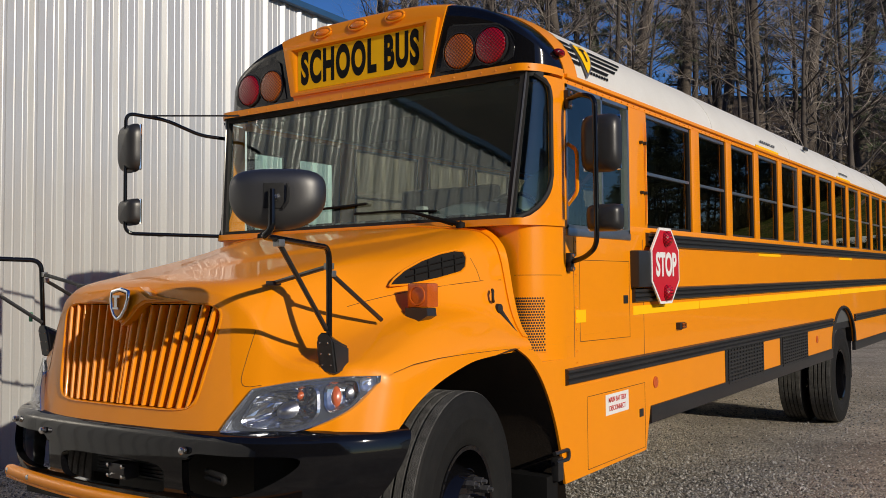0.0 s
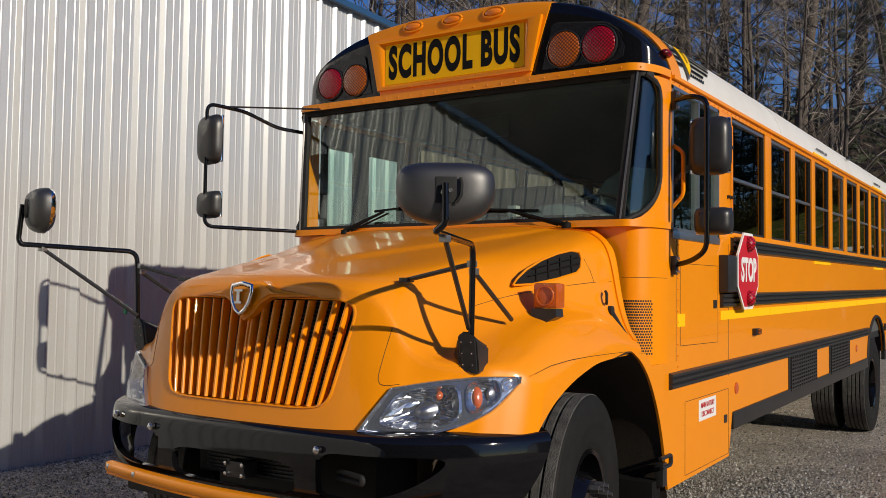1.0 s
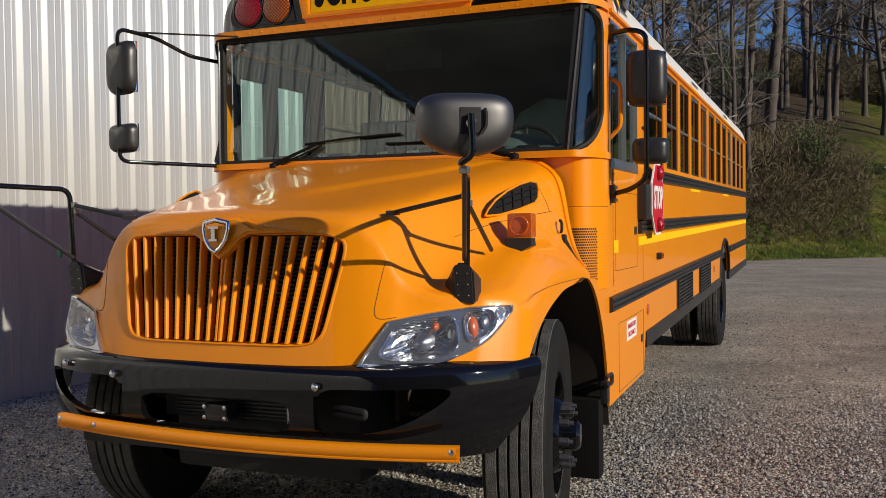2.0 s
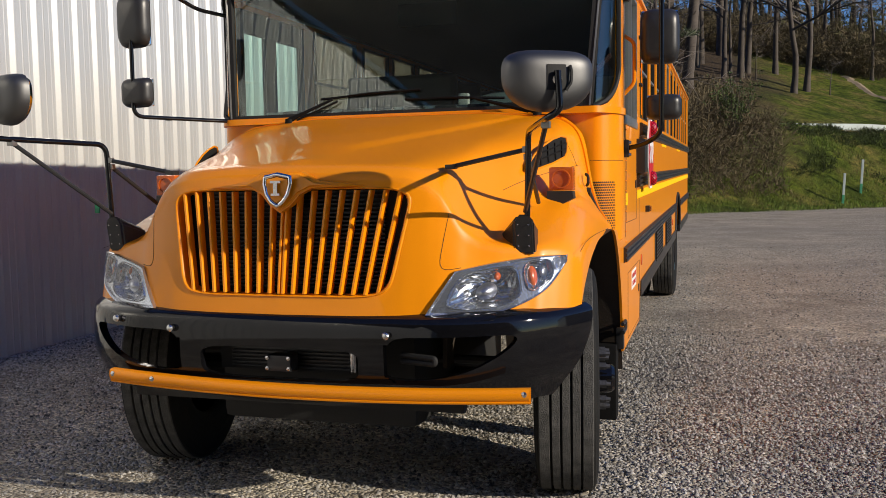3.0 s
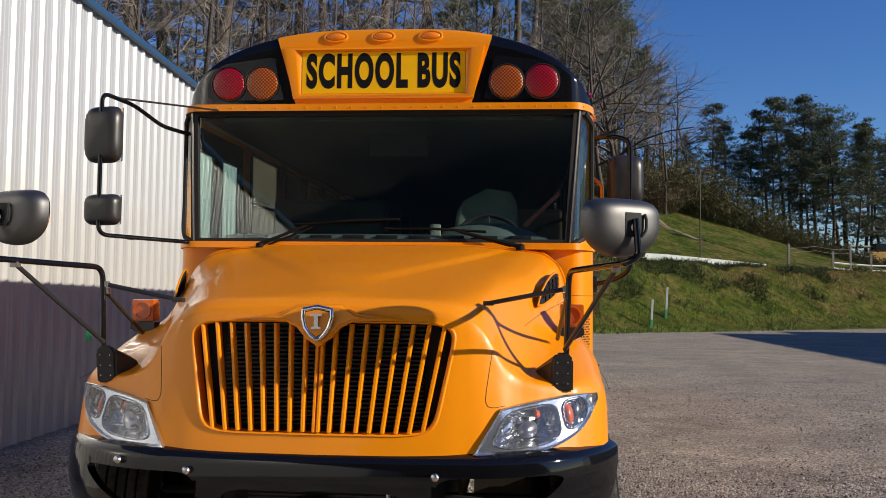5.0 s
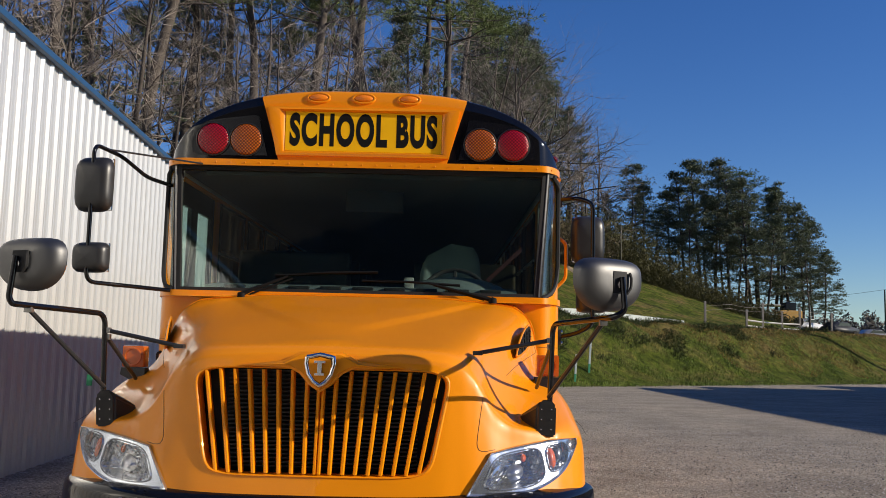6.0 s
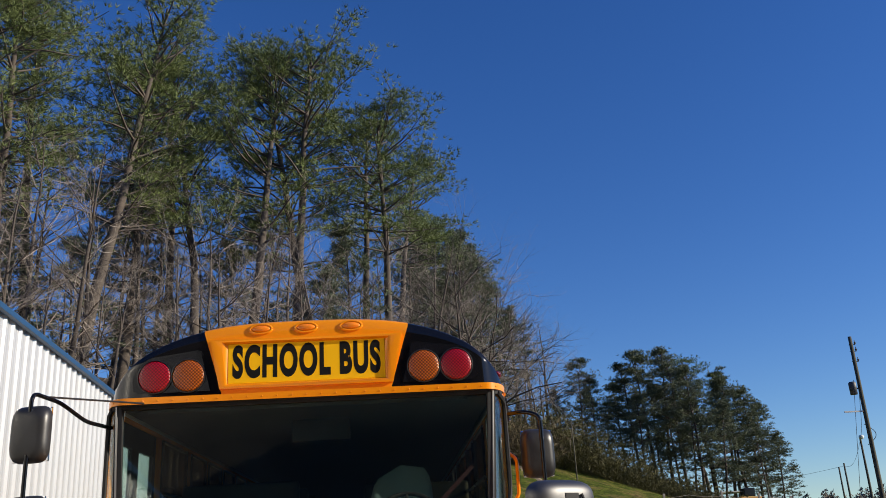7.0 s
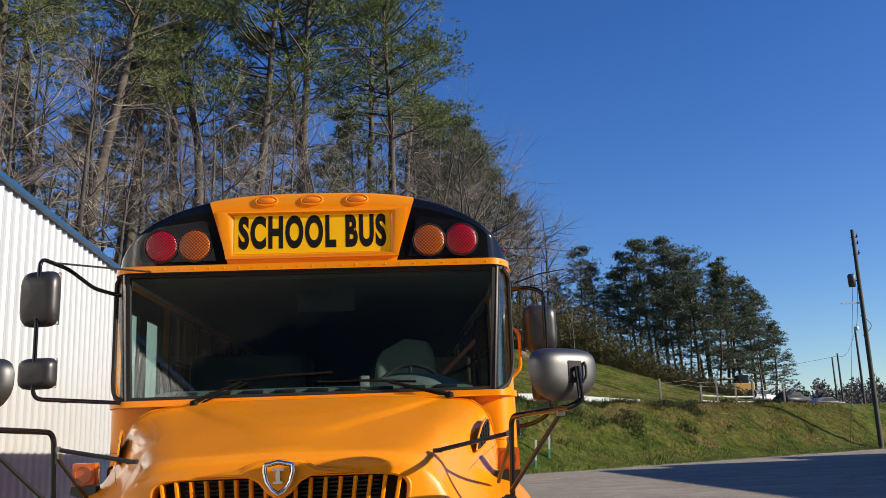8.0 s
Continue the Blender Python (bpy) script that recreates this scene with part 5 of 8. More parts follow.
for i in (0, 3, 24):
    x, y, z = arm[i]
    part("bolt", moved(revolve([(0.01, 0.012), (-0.022, 0.012), (-0.026, 0.0005)], 8, "Y"), Matrix.Translation((x + (0.02 if i == 0 else -0.02 if i == 24 else 0), y, z + 0.01))), STEEL, crossing)
for x in (-0.20, 0.06):
    soft_part("hood_latch", boxed(x, x + 0.095, 0.025, 0.06, 0.900, 0.922, 0.008, 3), ORANGE, bus)

# ---- bus: cab sides, access doors, lamps ----
def on_side(outline, out=0.003, side=1, x=None):
    """Points (y, z) put on the body's side."""
    return [(side * ((HALF if x is None else x) + out), y, z) for y, z in outline]


def seam(outline, side=1, closed=True, r=0.0018, out=0.0):
    pts = on_side(outline, out, side)
    return part("panel_seam", tube(bmesh.new(), pts + (pts[:1] if closed else []), r, 4, not closed), MATTE, bus)


ARCH_REAR = [(1.42, 1.205), (1.53, 1.15), (1.64, 1.055), (1.735, 0.925), (1.81, 0.775), (1.862, 0.62), (1.90, 0.47)]
for side in (-1, 1):
    # panel behind the front wheel, with the arch's rear curve, and the low skirt
    rear_ = [(float(q[0]) + 0.004, float(q[1]) + 0.004) for q in catmull(ARCH_REAR, 24)]
    front_ = [(1.13 + 0.66 * math.cos(math.pi * k / 18), 0.66 + 0.53 * math.sin(math.pi * k / 18)) for k in range(8, 14)]
    lining = grid([[(side * x, y, z) for x, (y, z) in zip([a_] * 25 + [b_] * 6, [(1.925, 0.36)] + rear_[::-1] + front_)] for a_, b_ in ((1.238, 1.206), (0.55, 0.55))])
    part("wheel_lining", lining, LINING, bus, "black wheel-arch lining", True)
    part("inner_panel", boxed(side * 0.54, side * 0.56, 0.62, 1.90, 0.60, 1.30), LINING, bus, "black inner wall of the wheel arch")
    if side < 0:
        continue
    curve_ = [(float(q[0]), float(q[1])) for q in catmull(ARCH_REAR, 36)]
    skirt_ = curve_ + [(3.00, 0.48), (3.08, 0.74), (3.08, 0.972), (2.04, 0.972), (2.04, 1.13), (1.66, 1.13), (1.57, 1.195)]
    soft_part("front_skirt", prism([(side * 1.233, y, z) for y, z in skirt_], 0.014, (side, 0, 0)), ORANGE, bus)
    soft_part("mud_flap", boxed(side * 0.86, side * 1.222, 1.74, 1.86, 0.10, 0.53, 0.012), INK, bus, "black box and flap behind the front wheel")
seam([(2.10, 1.21), (2.78, 1.20), (2.78, 1.66), (2.10, 1.66)])
seam([(2.17, 0.50), (2.99, 0.50), (2.99, 0.90), (2.17, 0.90)], out=0.002)
seam([(3.0, 1.80), (3.0, 0.98)], closed=False, r=0.002)
seam([(2.03, 1.83), (2.03, 0.98)], closed=False, r=0.002)
seam([(1.86, 0.975), (2.03, 0.978)], closed=False, r=0.002)
for y, z in ((2.72, 1.43), (2.93, 0.72)):
    side_box("latch", y - 0.03, y + 0.03, z - 0.025, z + 0.025, 0.006, SATIN, 1, "black slam latch")
side_box("reflective_square", 2.045, 2.17, 1.315, 1.385, 0.003, YELLOW, 1, "yellow reflective tape", bevel=0)
notice = side_box("notice", 2.41, 2.735, 0.765, 0.885, 0.003, SIGN_WHITE, 1, "white notice with red capitals", bevel=0)
RED_INK = mat("red_lettering", (0.62, 0.03, 0.03), 0.5, vary=0.05)
for line, z in (("MAIN BATTERY", 0.85), ("DISCONNECT", 0.80)):
    lettering("letters", line, 0.043, pose(HALF + 0.0045, 2.572, z, 90, 0, 90), RED_INK, notice, 0.85, 0.0002, 0.0005)
for y in (3.17, 7.62):
    disc = revolve([(0.0, 0.038), (0.006, 0.036), (0.008, 0.0005)], 20)
    part("reflector", moved(disc, Matrix.Translation((HALF + 0.001, y, 0.885))), AMBER_RED, bus, "round orange-red reflector")
tl = side_box("side_turn_lamp", 3.56, 3.66, 1.205, 1.25, 0.03, SATIN, 1, "small side turn lamp")
side_box("lens", 3.60, 3.665, 1.21, 1.245, 0.038, AMBER_LENS, 1, "amber lens", parent=tl)
# hook that holds the hood's lower corner
hook = soft_part("hood_hook", tube(bmesh.new(), bend(on_side([(1.76, 0.65), (1.92, 0.65), (1.92, 0.60), (1.78, 0.60)], 0.012), 0.02), 0.011), SATIN, bus)
side_box("hook_plate", 1.80, 1.86, 0.50, 0.62, 0.012, SATIN, 1, parent=hook)
# barred openings in the skirt
for a, b in ((4.59, 5.64), (6.18, 7.22)):
    well = side_box("skirt_vent", a, b, 0.70, 1.0, 0.006, MATTE, 1, "black barred skirt opening", inset=0.0)
    for k in range(9):
        z = 0.725 + 0.029 * k
        side_box("slat", a + 0.05, b - 0.05, z, z + 0.013, 0.016, SATIN, 1, bevel=0, parent=well)
    for k in range(13):
        y = a + 0.06 + (b - a - 0.12) * k / 12
        side_box("slat", y, y + 0.012, 0.72, 0.985, 0.014, SATIN, 1, bevel=0, parent=well)
# stop arm, folded flat
arm_box = side_box("stop_arm", 2.80, 3.02, 1.50, 1.73, 0.06, SATIN, 1, "black hinge box of the folded stop arm", bevel=0.02)
cy, cz = 3.225, 1.635
octo = [(cy + 0.247 * math.cos(math.pi / 8 + math.pi / 4 * k) / math.cos(math.pi / 8) * 0.98, cz + 0.245 * math.sin(math.pi / 8 + math.pi / 4 * k) / math.cos(math.pi / 8)) for k in range(8)]
sx = HALF + 0.055
plate = part("stop_sign", prism([(sx, y, z) for y, z in octo], 0.010, (1, 0, 0)), SIGN_WHITE, arm_box, "red octagonal stop sign with white border")
part("stop_field", prism([(sx + 0.010, cy + (y - cy) * 0.93, cz + (z - cz) * 0.93) for y, z in octo], 0.002, (1, 0, 0)), STOP_RED, plate)
lettering("letters", "STOP", 0.205, pose(sx + 0.0135, cy, cz, 90, 0, 90), SIGN_WHITE, plate, 0.72, 0.008, 0.001)
for dz in (-0.175, 0.175):
    dome = revolve([(0.0, 0.052), (0.02, 0.050), (0.035, 0.036), (0.042, 0.0005)], 24)
    part("flasher", moved(dome, Matrix.Translation((sx + 0.012, cy, cz + dz))), RED_LENS, plate, "red domed flasher", True)
for z in (1.57, 1.66):
    part("hinge", boxed(sx - 0.04, sx + 0.006, 2.99, 3.04, z - 0.015, z + 0.015, 0.003), SATIN, arm_box)
# driver's window
frame_bm = bmesh.new()
for c0, c1, d0, d1 in ((1.955, 1.975, 1.83, HEAD), (2.775, 2.80, 1.83, HEAD), (1.955, 2.80, 1.83, 1.85), (1.955, 2.80, HEAD - 0.02, HEAD), (2.40, 2.42, 1.83, HEAD)):
    box(frame_bm, HALF - 0.04, HALF + 0.004, c0, c1, d0, d1)
dw = part("driver_window", boxed(HALF - 0.024, HALF - 0.018, 1.96, 2.79, 1.84, HEAD - 0.01), WIND_GLASS, bus, "tinted sliding driver's window")
dw.visible_shadow = False
part("window_frame", frame_bm, ALU, dw, "aluminium window frame")
side_box("window_ledge", 1.96, 2.80, 1.79, 1.832, 0.008, ALU, 1, "aluminium ledge under the driver's window")
# grab handles beside the windscreen corners
for side in (-1, 1):
    gx = 1.305 if side > 0 else 1.275
    soft_part("grab_handle", tube(bmesh.new(), bend([(side * 1.235, 1.98, 2.30), (side * gx, 1.97, 2.25), (side * gx, 1.97, 2.02), (side * 1.235, 1.98, 1.95)], 0.03), 0.011), ORANGE if side > 0 else SATIN, bus)
for z in (2.42, 2.10):
    for y in (2.985, 3.045):
        part("clip", moved(revolve([(0, 0.012), (0.02, 0.010), (0.022, 0.0005)], 10), Matrix.Translation((HALF, y, z))), SATIN, bus)
part("rope", tube(bmesh.new(), [(HALF + 0.012, 3.055, 2.56), (HALF + 0.012, 3.055, 1.90)], 0.004, 5), ORANGE, bus, "thin rod beside the window")
# yellow exit marks, header and below the sill, with unreadable small print as bars
for a in (5.55, 8.80):
    side_box("exit_mark", a, a + 0.72, 2.672, 2.70, 0.004, YELLOW, 1, "yellow tape over an exit window", bevel=0)
    side_box("exit_mark", a, a + 0.72, 1.728, 1.752, 0.004, YELLOW, 1, "yellow tape under an exit window", bevel=0)
    for k in range(8):
        bm = bmesh.new()
        y = a + 0.16 + 0.06 * k
        xx = 1.2385
        box(bm, xx, xx + 0.003, y, y + (0.040 if k != 5 else 0.02), 2.735, 2.757)
        part("print_bar", bm, DULL, bus)
# emblem on the roof's side: shield, swept stripes and a line of unreadable print
def roof_patch(name, outline, lift, material, parent, label=""):
    """Outline (y, z) laid on the roof's flank and bent to its curve."""
    bm = bmesh.new()
    f = bm.faces.new([bm.verts.new((0, y, z)) for y, z in outline])
    bmesh.ops.triangulate(bm, faces=[f])
    bmesh.ops.subdivide_edges(bm, edges=bm.edges[:], cuts=3, use_grid_fill=True)
    for v in bm.verts:
        lo, hi = 0.3, HALF
        for _ in range(30):
            mid = (lo + hi) / 2
            lo, hi = (mid, hi) if roof_crown(mid) > v.co.z else (lo, mid)
        slope = (roof_crown(lo - 0.01) - roof_crown(lo)) / 0.01
        n = Vector((slope, 0, 1)).normalized()
        v.co.x = lo
        v.co += n * (lift + ROOF_SKIN)
    bmesh.ops.recalc_face_normals(bm, faces=bm.faces[:])
    return part(name, bm, material, parent, label)


ROOF_SKIN = 0.001
def slanted(pts):
    return [(y + 0.6 * (z - 2.80), z) for y, z in pts]


for k in range(4):
    z = 2.917 - 0.042 * k
    y0, y1 = 2.415 - 0.030 * k, 2.87 - 0.075 * k - 0.05 * (k == 3)
    roof_patch("stripe", slanted([(y0, z), (y1, z - 0.004), (y1 - 0.03, z - 0.027), (y0 - 0.014, z - 0.024)]), 0.005, INK, bus, "black swept stripe")
    y0 = 2.015 + 0.028 * k
    roof_patch("stripe", slanted([(y0, z - 0.006), (2.150 + 0.018 * k, z - 0.006), (2.158 + 0.018 * k, z - 0.030), (y0 + 0.02, z - 0.030)]), 0.005, INK, bus)
roof_patch("shield", slanted([(2.165, 2.905), (2.20, 2.925), (2.262, 2.917), (2.325, 2.930), (2.375, 2.912), (2.368, 2.84), (2.34, 2.765), (2.285, 2.69), (2.235, 2.745), (2.19, 2.825)]), 0.009, DULL, bus, "grey-edged yellow shield")
roof_patch("shield_field", slanted([(2.185, 2.895), (2.205, 2.908), (2.262, 2.901), (2.322, 2.912), (2.354, 2.900), (2.348, 2.842), (2.322, 2.775), (2.284, 2.722), (2.250, 2.760), (2.208, 2.828)]), 0.014, YELLOW, bus)
roof_patch("shield_mark", slanted([(2.235, 2.885), (2.31, 2.890), (2.31, 2.874), (2.285, 2.872), (2.291, 2.80), (2.274, 2.80), (2.263, 2.871), (2.238, 2.869)]), 0.018, INK, bus)
for k in range(7):
    roof_patch("print_bar", slanted([(2.335 + 0.036 * k, 2.752), (2.362 + 0.036 * k, 2.752), (2.357 + 0.036 * k, 2.732), (2.330 + 0.036 * k, 2.732)]), 0.005, INK, bus)
bm = bmesh.new()
box(bm, HALF * 0.945, HALF * 0.97, 7.50, 7.62, 2.865, 2.90, 0.008)
part("roof_lamp", bm, SATIN, bus)
# rivets along the header
for k in range(60):
    bm = bmesh.new()
    bmesh.ops.create_icosphere(bm, subdivisions=1, radius=0.0055, matrix=Matrix.Translation((HALF + 0.002, 1.99 + 0.09 * k, 2.637)))
    part("rivet", bm, ORANGE, bus)
for k in range(13):
    bm = bmesh.new()
    bmesh.ops.create_icosphere(bm, subdivisions=1, radius=0.0055, matrix=Matrix.Translation((HALF + 0.002, 2.055, 1.04 + 0.06 * k)))
    part("rivet", bm, ORANGE, bus)

# ---- bus: hood fittings ----
def hood_line(name, pts, r, material):
    return part(name, tube(bmesh.new(), pts, r, 4), material, bus)


def flank_x(y, z):
    """How far out the hood's flank lies at a height."""
    best = None
    for i in range(len(HOOD) - 1):
        za, zb = (float(np.interp(y, HOOD[k, 30:, 1], HOOD[k, 30:, 2])) for k in (i, i + 1))
        if za >= z > zb:
            best = float(HOOD[i, -20, 0] + (HOOD[i + 1, -20, 0] - HOOD[i, -20, 0]) * (za - z) / (za - zb))
            break
    return best if best is not None else 1.0


for side in (-1, 1):
    # raised flange round the hood's rear edge
    rim_cols = [k for k in range(96) if HOOD[0, k, 1] > 1.535]
    sheet_ = [[Vector(HOOD[i, k]) * 1.0 for k in rim_cols] for i in range(len(HOOD)) if HOOD[i, -1, 2] > 1.25]
    bm = grid([[(side * p.x, p.y, p.z) for p in row] for row in sheet_])
    bmesh.ops.recalc_face_normals(bm, faces=bm.faces[:])
    if sum(f.normal.z for f in bm.faces) < 0:
        bmesh.ops.reverse_faces(bm, faces=bm.faces[:])
    bm.normal_update()
    for v in bm.verts:
        v.co += v.normal * 0.008
    soft_part("hood_flange", thicken(bm, 0.007), ORANGE, bus)
    # seams between hood and fender
    hood_line("hood_seam", [(side * x, nose_y(x, z) - 0.001, z) for x, z in ((0.705, 1.34), (0.698, 1.29), (0.692, 1.25), (0.683, 1.18), (0.680, 1.15), (0.682, 1.132), (0.69, 1.118), (0.702, 1.113), (0.72, 1.112), (0.76, 1.118))], 0.0012, MATTE)
    hood_line("hood_seam", [(side * 1.2065, y, z) for y, z in ((0.48, 1.165), (0.62, 1.19), (0.80, 1.203), (1.0, 1.208), (1.25, 1.209), (1.5, 1.208))], 0.0013, MATTE)
    hood_line("hood_seam", [(side * (flank_x(y, z) + 0.0005), y, z) for y, z in ((0.62, 1.43), (0.72, 1.455), (0.82, 1.475), (0.92, 1.492), (1.05, 1.51), (1.2, 1.528), (1.38, 1.545), (1.54, 1.55))], 0.0014, MATTE)
    hood_line("hood_seam", [(side * (flank_x(y, z) + 0.0005), y, z) for y, z in ((1.375, 1.545), (1.37, 1.60), (1.355, 1.66))], 0.0014, MATTE)
    hood_line("cowl_seam", [(x + nx_ * 0.004, y + ny_ * 0.004, 1.575) for x, y, nx_, ny_ in front_curve(side * 1.09, side * 1.243, 16)], 0.0014, MATTE)
    # perforated louvre in the cab's corner
    a, b = side * 1.080, side * 1.214
    plate_ = soft_part("louvre", front_shell(a, b, 1.172, 1.465, 0.0075, 0.010, 14, 1), ORANGE, bus, "perforated orange louvre plate")
    bm = bmesh.new()
    for r in range(20):
        z = 1.184 + 0.0142 * r
        for x, y, nx_, ny_ in front_curve(side * 1.086, side * 1.208, 24)[(r % 2)::2]:
            c = Vector((x + nx_ * 0.0085, y + ny_ * 0.0085, z))
            t = Vector((-ny_, nx_, 0))
            ring_ = [bm.verts.new(c + t * (0.0058 * math.cos(q * math.pi / 3)) + Vector((0, 0, 0.0060 * math.sin(q * math.pi / 3)))) for q in range(6)]
            bm.faces.new(ring_)
    holes = part("perforation", bm, MATTE, plate_)
    holes["kind"] = "stuff"
    # air intake in the hood's flank
    A, B = Vector((0.902, 0.845, 1.526)), Vector((1.019, 1.310, 1.608))
    along_ = B - A
    up_ = Vector((-0.006, -0.012, 0.085))
    norm_ = along_.cross(up_).normalized()
    shape = [(0, 0.0), (0.06, 0.28), (0.2, 0.62), (0.42, 0.92), (0.65, 1.08), (0.86, 1.1), (0.97, 0.95), (1.0, 0.6), (0.97, 0.12), (0.9, -0.1), (0.6, -0.18), (0.25, -0.16)]
    def vent_pt(u, v, lift):
        p = A + along_ * u + up_ * v + norm_ * lift
        return Vector((side * p.x, p.y, p.z))
    # flat base without depth; its black stands for the shade inside
    base = bmesh.new()
    base.faces.new([base.verts.new(vent_pt(u, v, 0.004)) for u, v in shape])
    intake = part("air_intake", base, HOLE_SHADE, bus, "teardrop air intake with bars, its inner shade painted black")
    rim = [vent_pt(0.5 + (u - 0.5) * 1.03, 0.45 + (v - 0.45) * 1.08, 0.003) for u, v in shape]
    soft_part("intake_rim", tube(bmesh.new(), rim + rim[:1], 0.0055, 6), ORANGE, intake)
    for u in (0.3, 0.48, 0.66, 0.83):
        part("bar", tube(bmesh.new(), [vent_pt(u, -0.08, 0.009), vent_pt(u + 0.02, 0.9 if u > 0.35 else 0.6, 0.009)], 0.004, 4), INK, intake)
    for v in (0.25, 0.6):
        part("bar", tube(bmesh.new(), [vent_pt(0.14 + v * 0.2, v, 0.008), vent_pt(0.96, v + 0.1, 0.008)], 0.0035, 4), INK, intake)
    # turn lamp on its black foot
    turn = soft_part("turn_lamp", boxed(side * 1.008, side * 1.122, 0.835, 0.92, 1.422, 1.532, 0.012), TURN_LENS, bus, "square amber turn lamp")
    part("lens_ring", moved(revolve([(0.0, 0.046), (-0.006, 0.044), (-0.006, 0.038), (0.0, 0.037)], 28, "Y"), Matrix.Translation((side * 1.065, 0.834, 1.477))), TURN_LENS, turn)
    foot_ = prism([(side * 1.00, 0.90, 1.42), (side * 1.12, 0.90, 1.42), (side * 1.125, 0.90, 1.385), (side * 1.065, 0.90, 1.355), (side * 1.0, 0.90, 1.37)], 0.07, (0, -1, 0))
    part("lamp_foot", foot_, SATIN, turn)
    # rubber hood latch
    soft_part("hood_latch", tube(bmesh.new(), [(side * 1.105, 1.47, 1.40), (side * 1.135, 1.52, 1.33), (side * 1.19, 1.60, 1.20)], [0.018, 0.011, 0.012], 8), MATTE, bus, "black rubber hood latch")
    soft_part("latch_knob", moved(revolve([(-0.012, 0.026), (0.014, 0.024), (0.018, 0.0005)], 14), Matrix.Translation((side * 1.105, 1.465, 1.405))), MATTE, bus)
    soft_part("hood_clip", tube(bmesh.new(), bend([(side * 1.10, 1.42, 1.50), (side * 1.115, 1.40, 1.49), (side * 1.115, 1.40, 1.45), (side * 1.105, 1.42, 1.44)], 0.01), 0.008, 6), MATTE, bus)


# ---- bus: mirrors ----
def egg_mirror(side, centre, turn_deg):
    """Wide cross-view mirror: black back ahead, mirror face towards the cab."""
    w, up, down, dep = 0.172, 0.092, 0.126, 0.085
    def rim_pt(a, k):
        c, s_ = math.cos(a), math.sin(a)
        p, h = (3.6, up) if s_ > 0 else (2.25, down)
        q = (abs(c) ** p + abs(s_) ** p) ** (-1 / p)
        return c * q * w * k, s_ * q * h * k
    rows = []
    for j in range(11):
        t = j / 10 * math.pi / 2
        k, d = math.cos(t) ** 0.5, -dep * math.sin(t) ** 0.9
        rows.append([(*[rim_pt(2 * math.pi * i / 40, max(k, 0.002))[0]], d, rim_pt(2 * math.pi * i / 40, max(k, 0.002))[1]) for i in range(40)])
    bm = grid(rows, closed_v=True)
    m = Matrix.Translation(centre) @ Matrix.Rotation(radians(turn_deg), 4, "Z")
    bmesh.ops.recalc_face_normals(bm, faces=bm.faces[:])
    back_ = soft_part("egg_mirror", moved(bm, m), EGG, bus, "flat-topped oval black-backed cross-view mirror", 60)
    face = []
    for j in range(7):
        t = j / 6 * math.pi / 2
        k, d = math.cos(t), 0.05 * math.sin(t)
        face.append([(rim_pt(2 * math.pi * i / 40, max(k * 0.97, 0.002))[0], d, rim_pt(2 * math.pi * i / 40, max(k * 0.97, 0.002))[1]) for i in range(40)])
    part("mirror_face", moved(grid(face, closed_v=True), m), CHROME, back_, "convex mirror glass", True)
    seat_ = boxed(-0.034, 0.040, -dep - 0.003, -dep * 0.6, -0.055, 0.035, 0.006)
    hook = [(0.052, -dep - 0.004, 0.03), (0.056, -dep - 0.010, 0.01), (0.054, -dep - 0.010, -0.03), (0.036, -dep - 0.006, -0.055)]
    soft_part("pull_grip", moved(tube(bmesh.new(), bend(hook, 0.01), 0.006, 6), m), MATTE, back_)
    soft_part("pivot_plate", moved(seat_, m), MATTE, back_)
    return m @ Vector((0.0, -dep - 0.015, -0.02))


def clamp(p, parent):
    soft_part("clamp", boxed(p[0] - 0.016, p[0] + 0.016, p[1] - 0.015, p[1] + 0.015, p[2] - 0.013, p[2] + 0.013, 0.004), DULL, parent, "dull steel clamp")


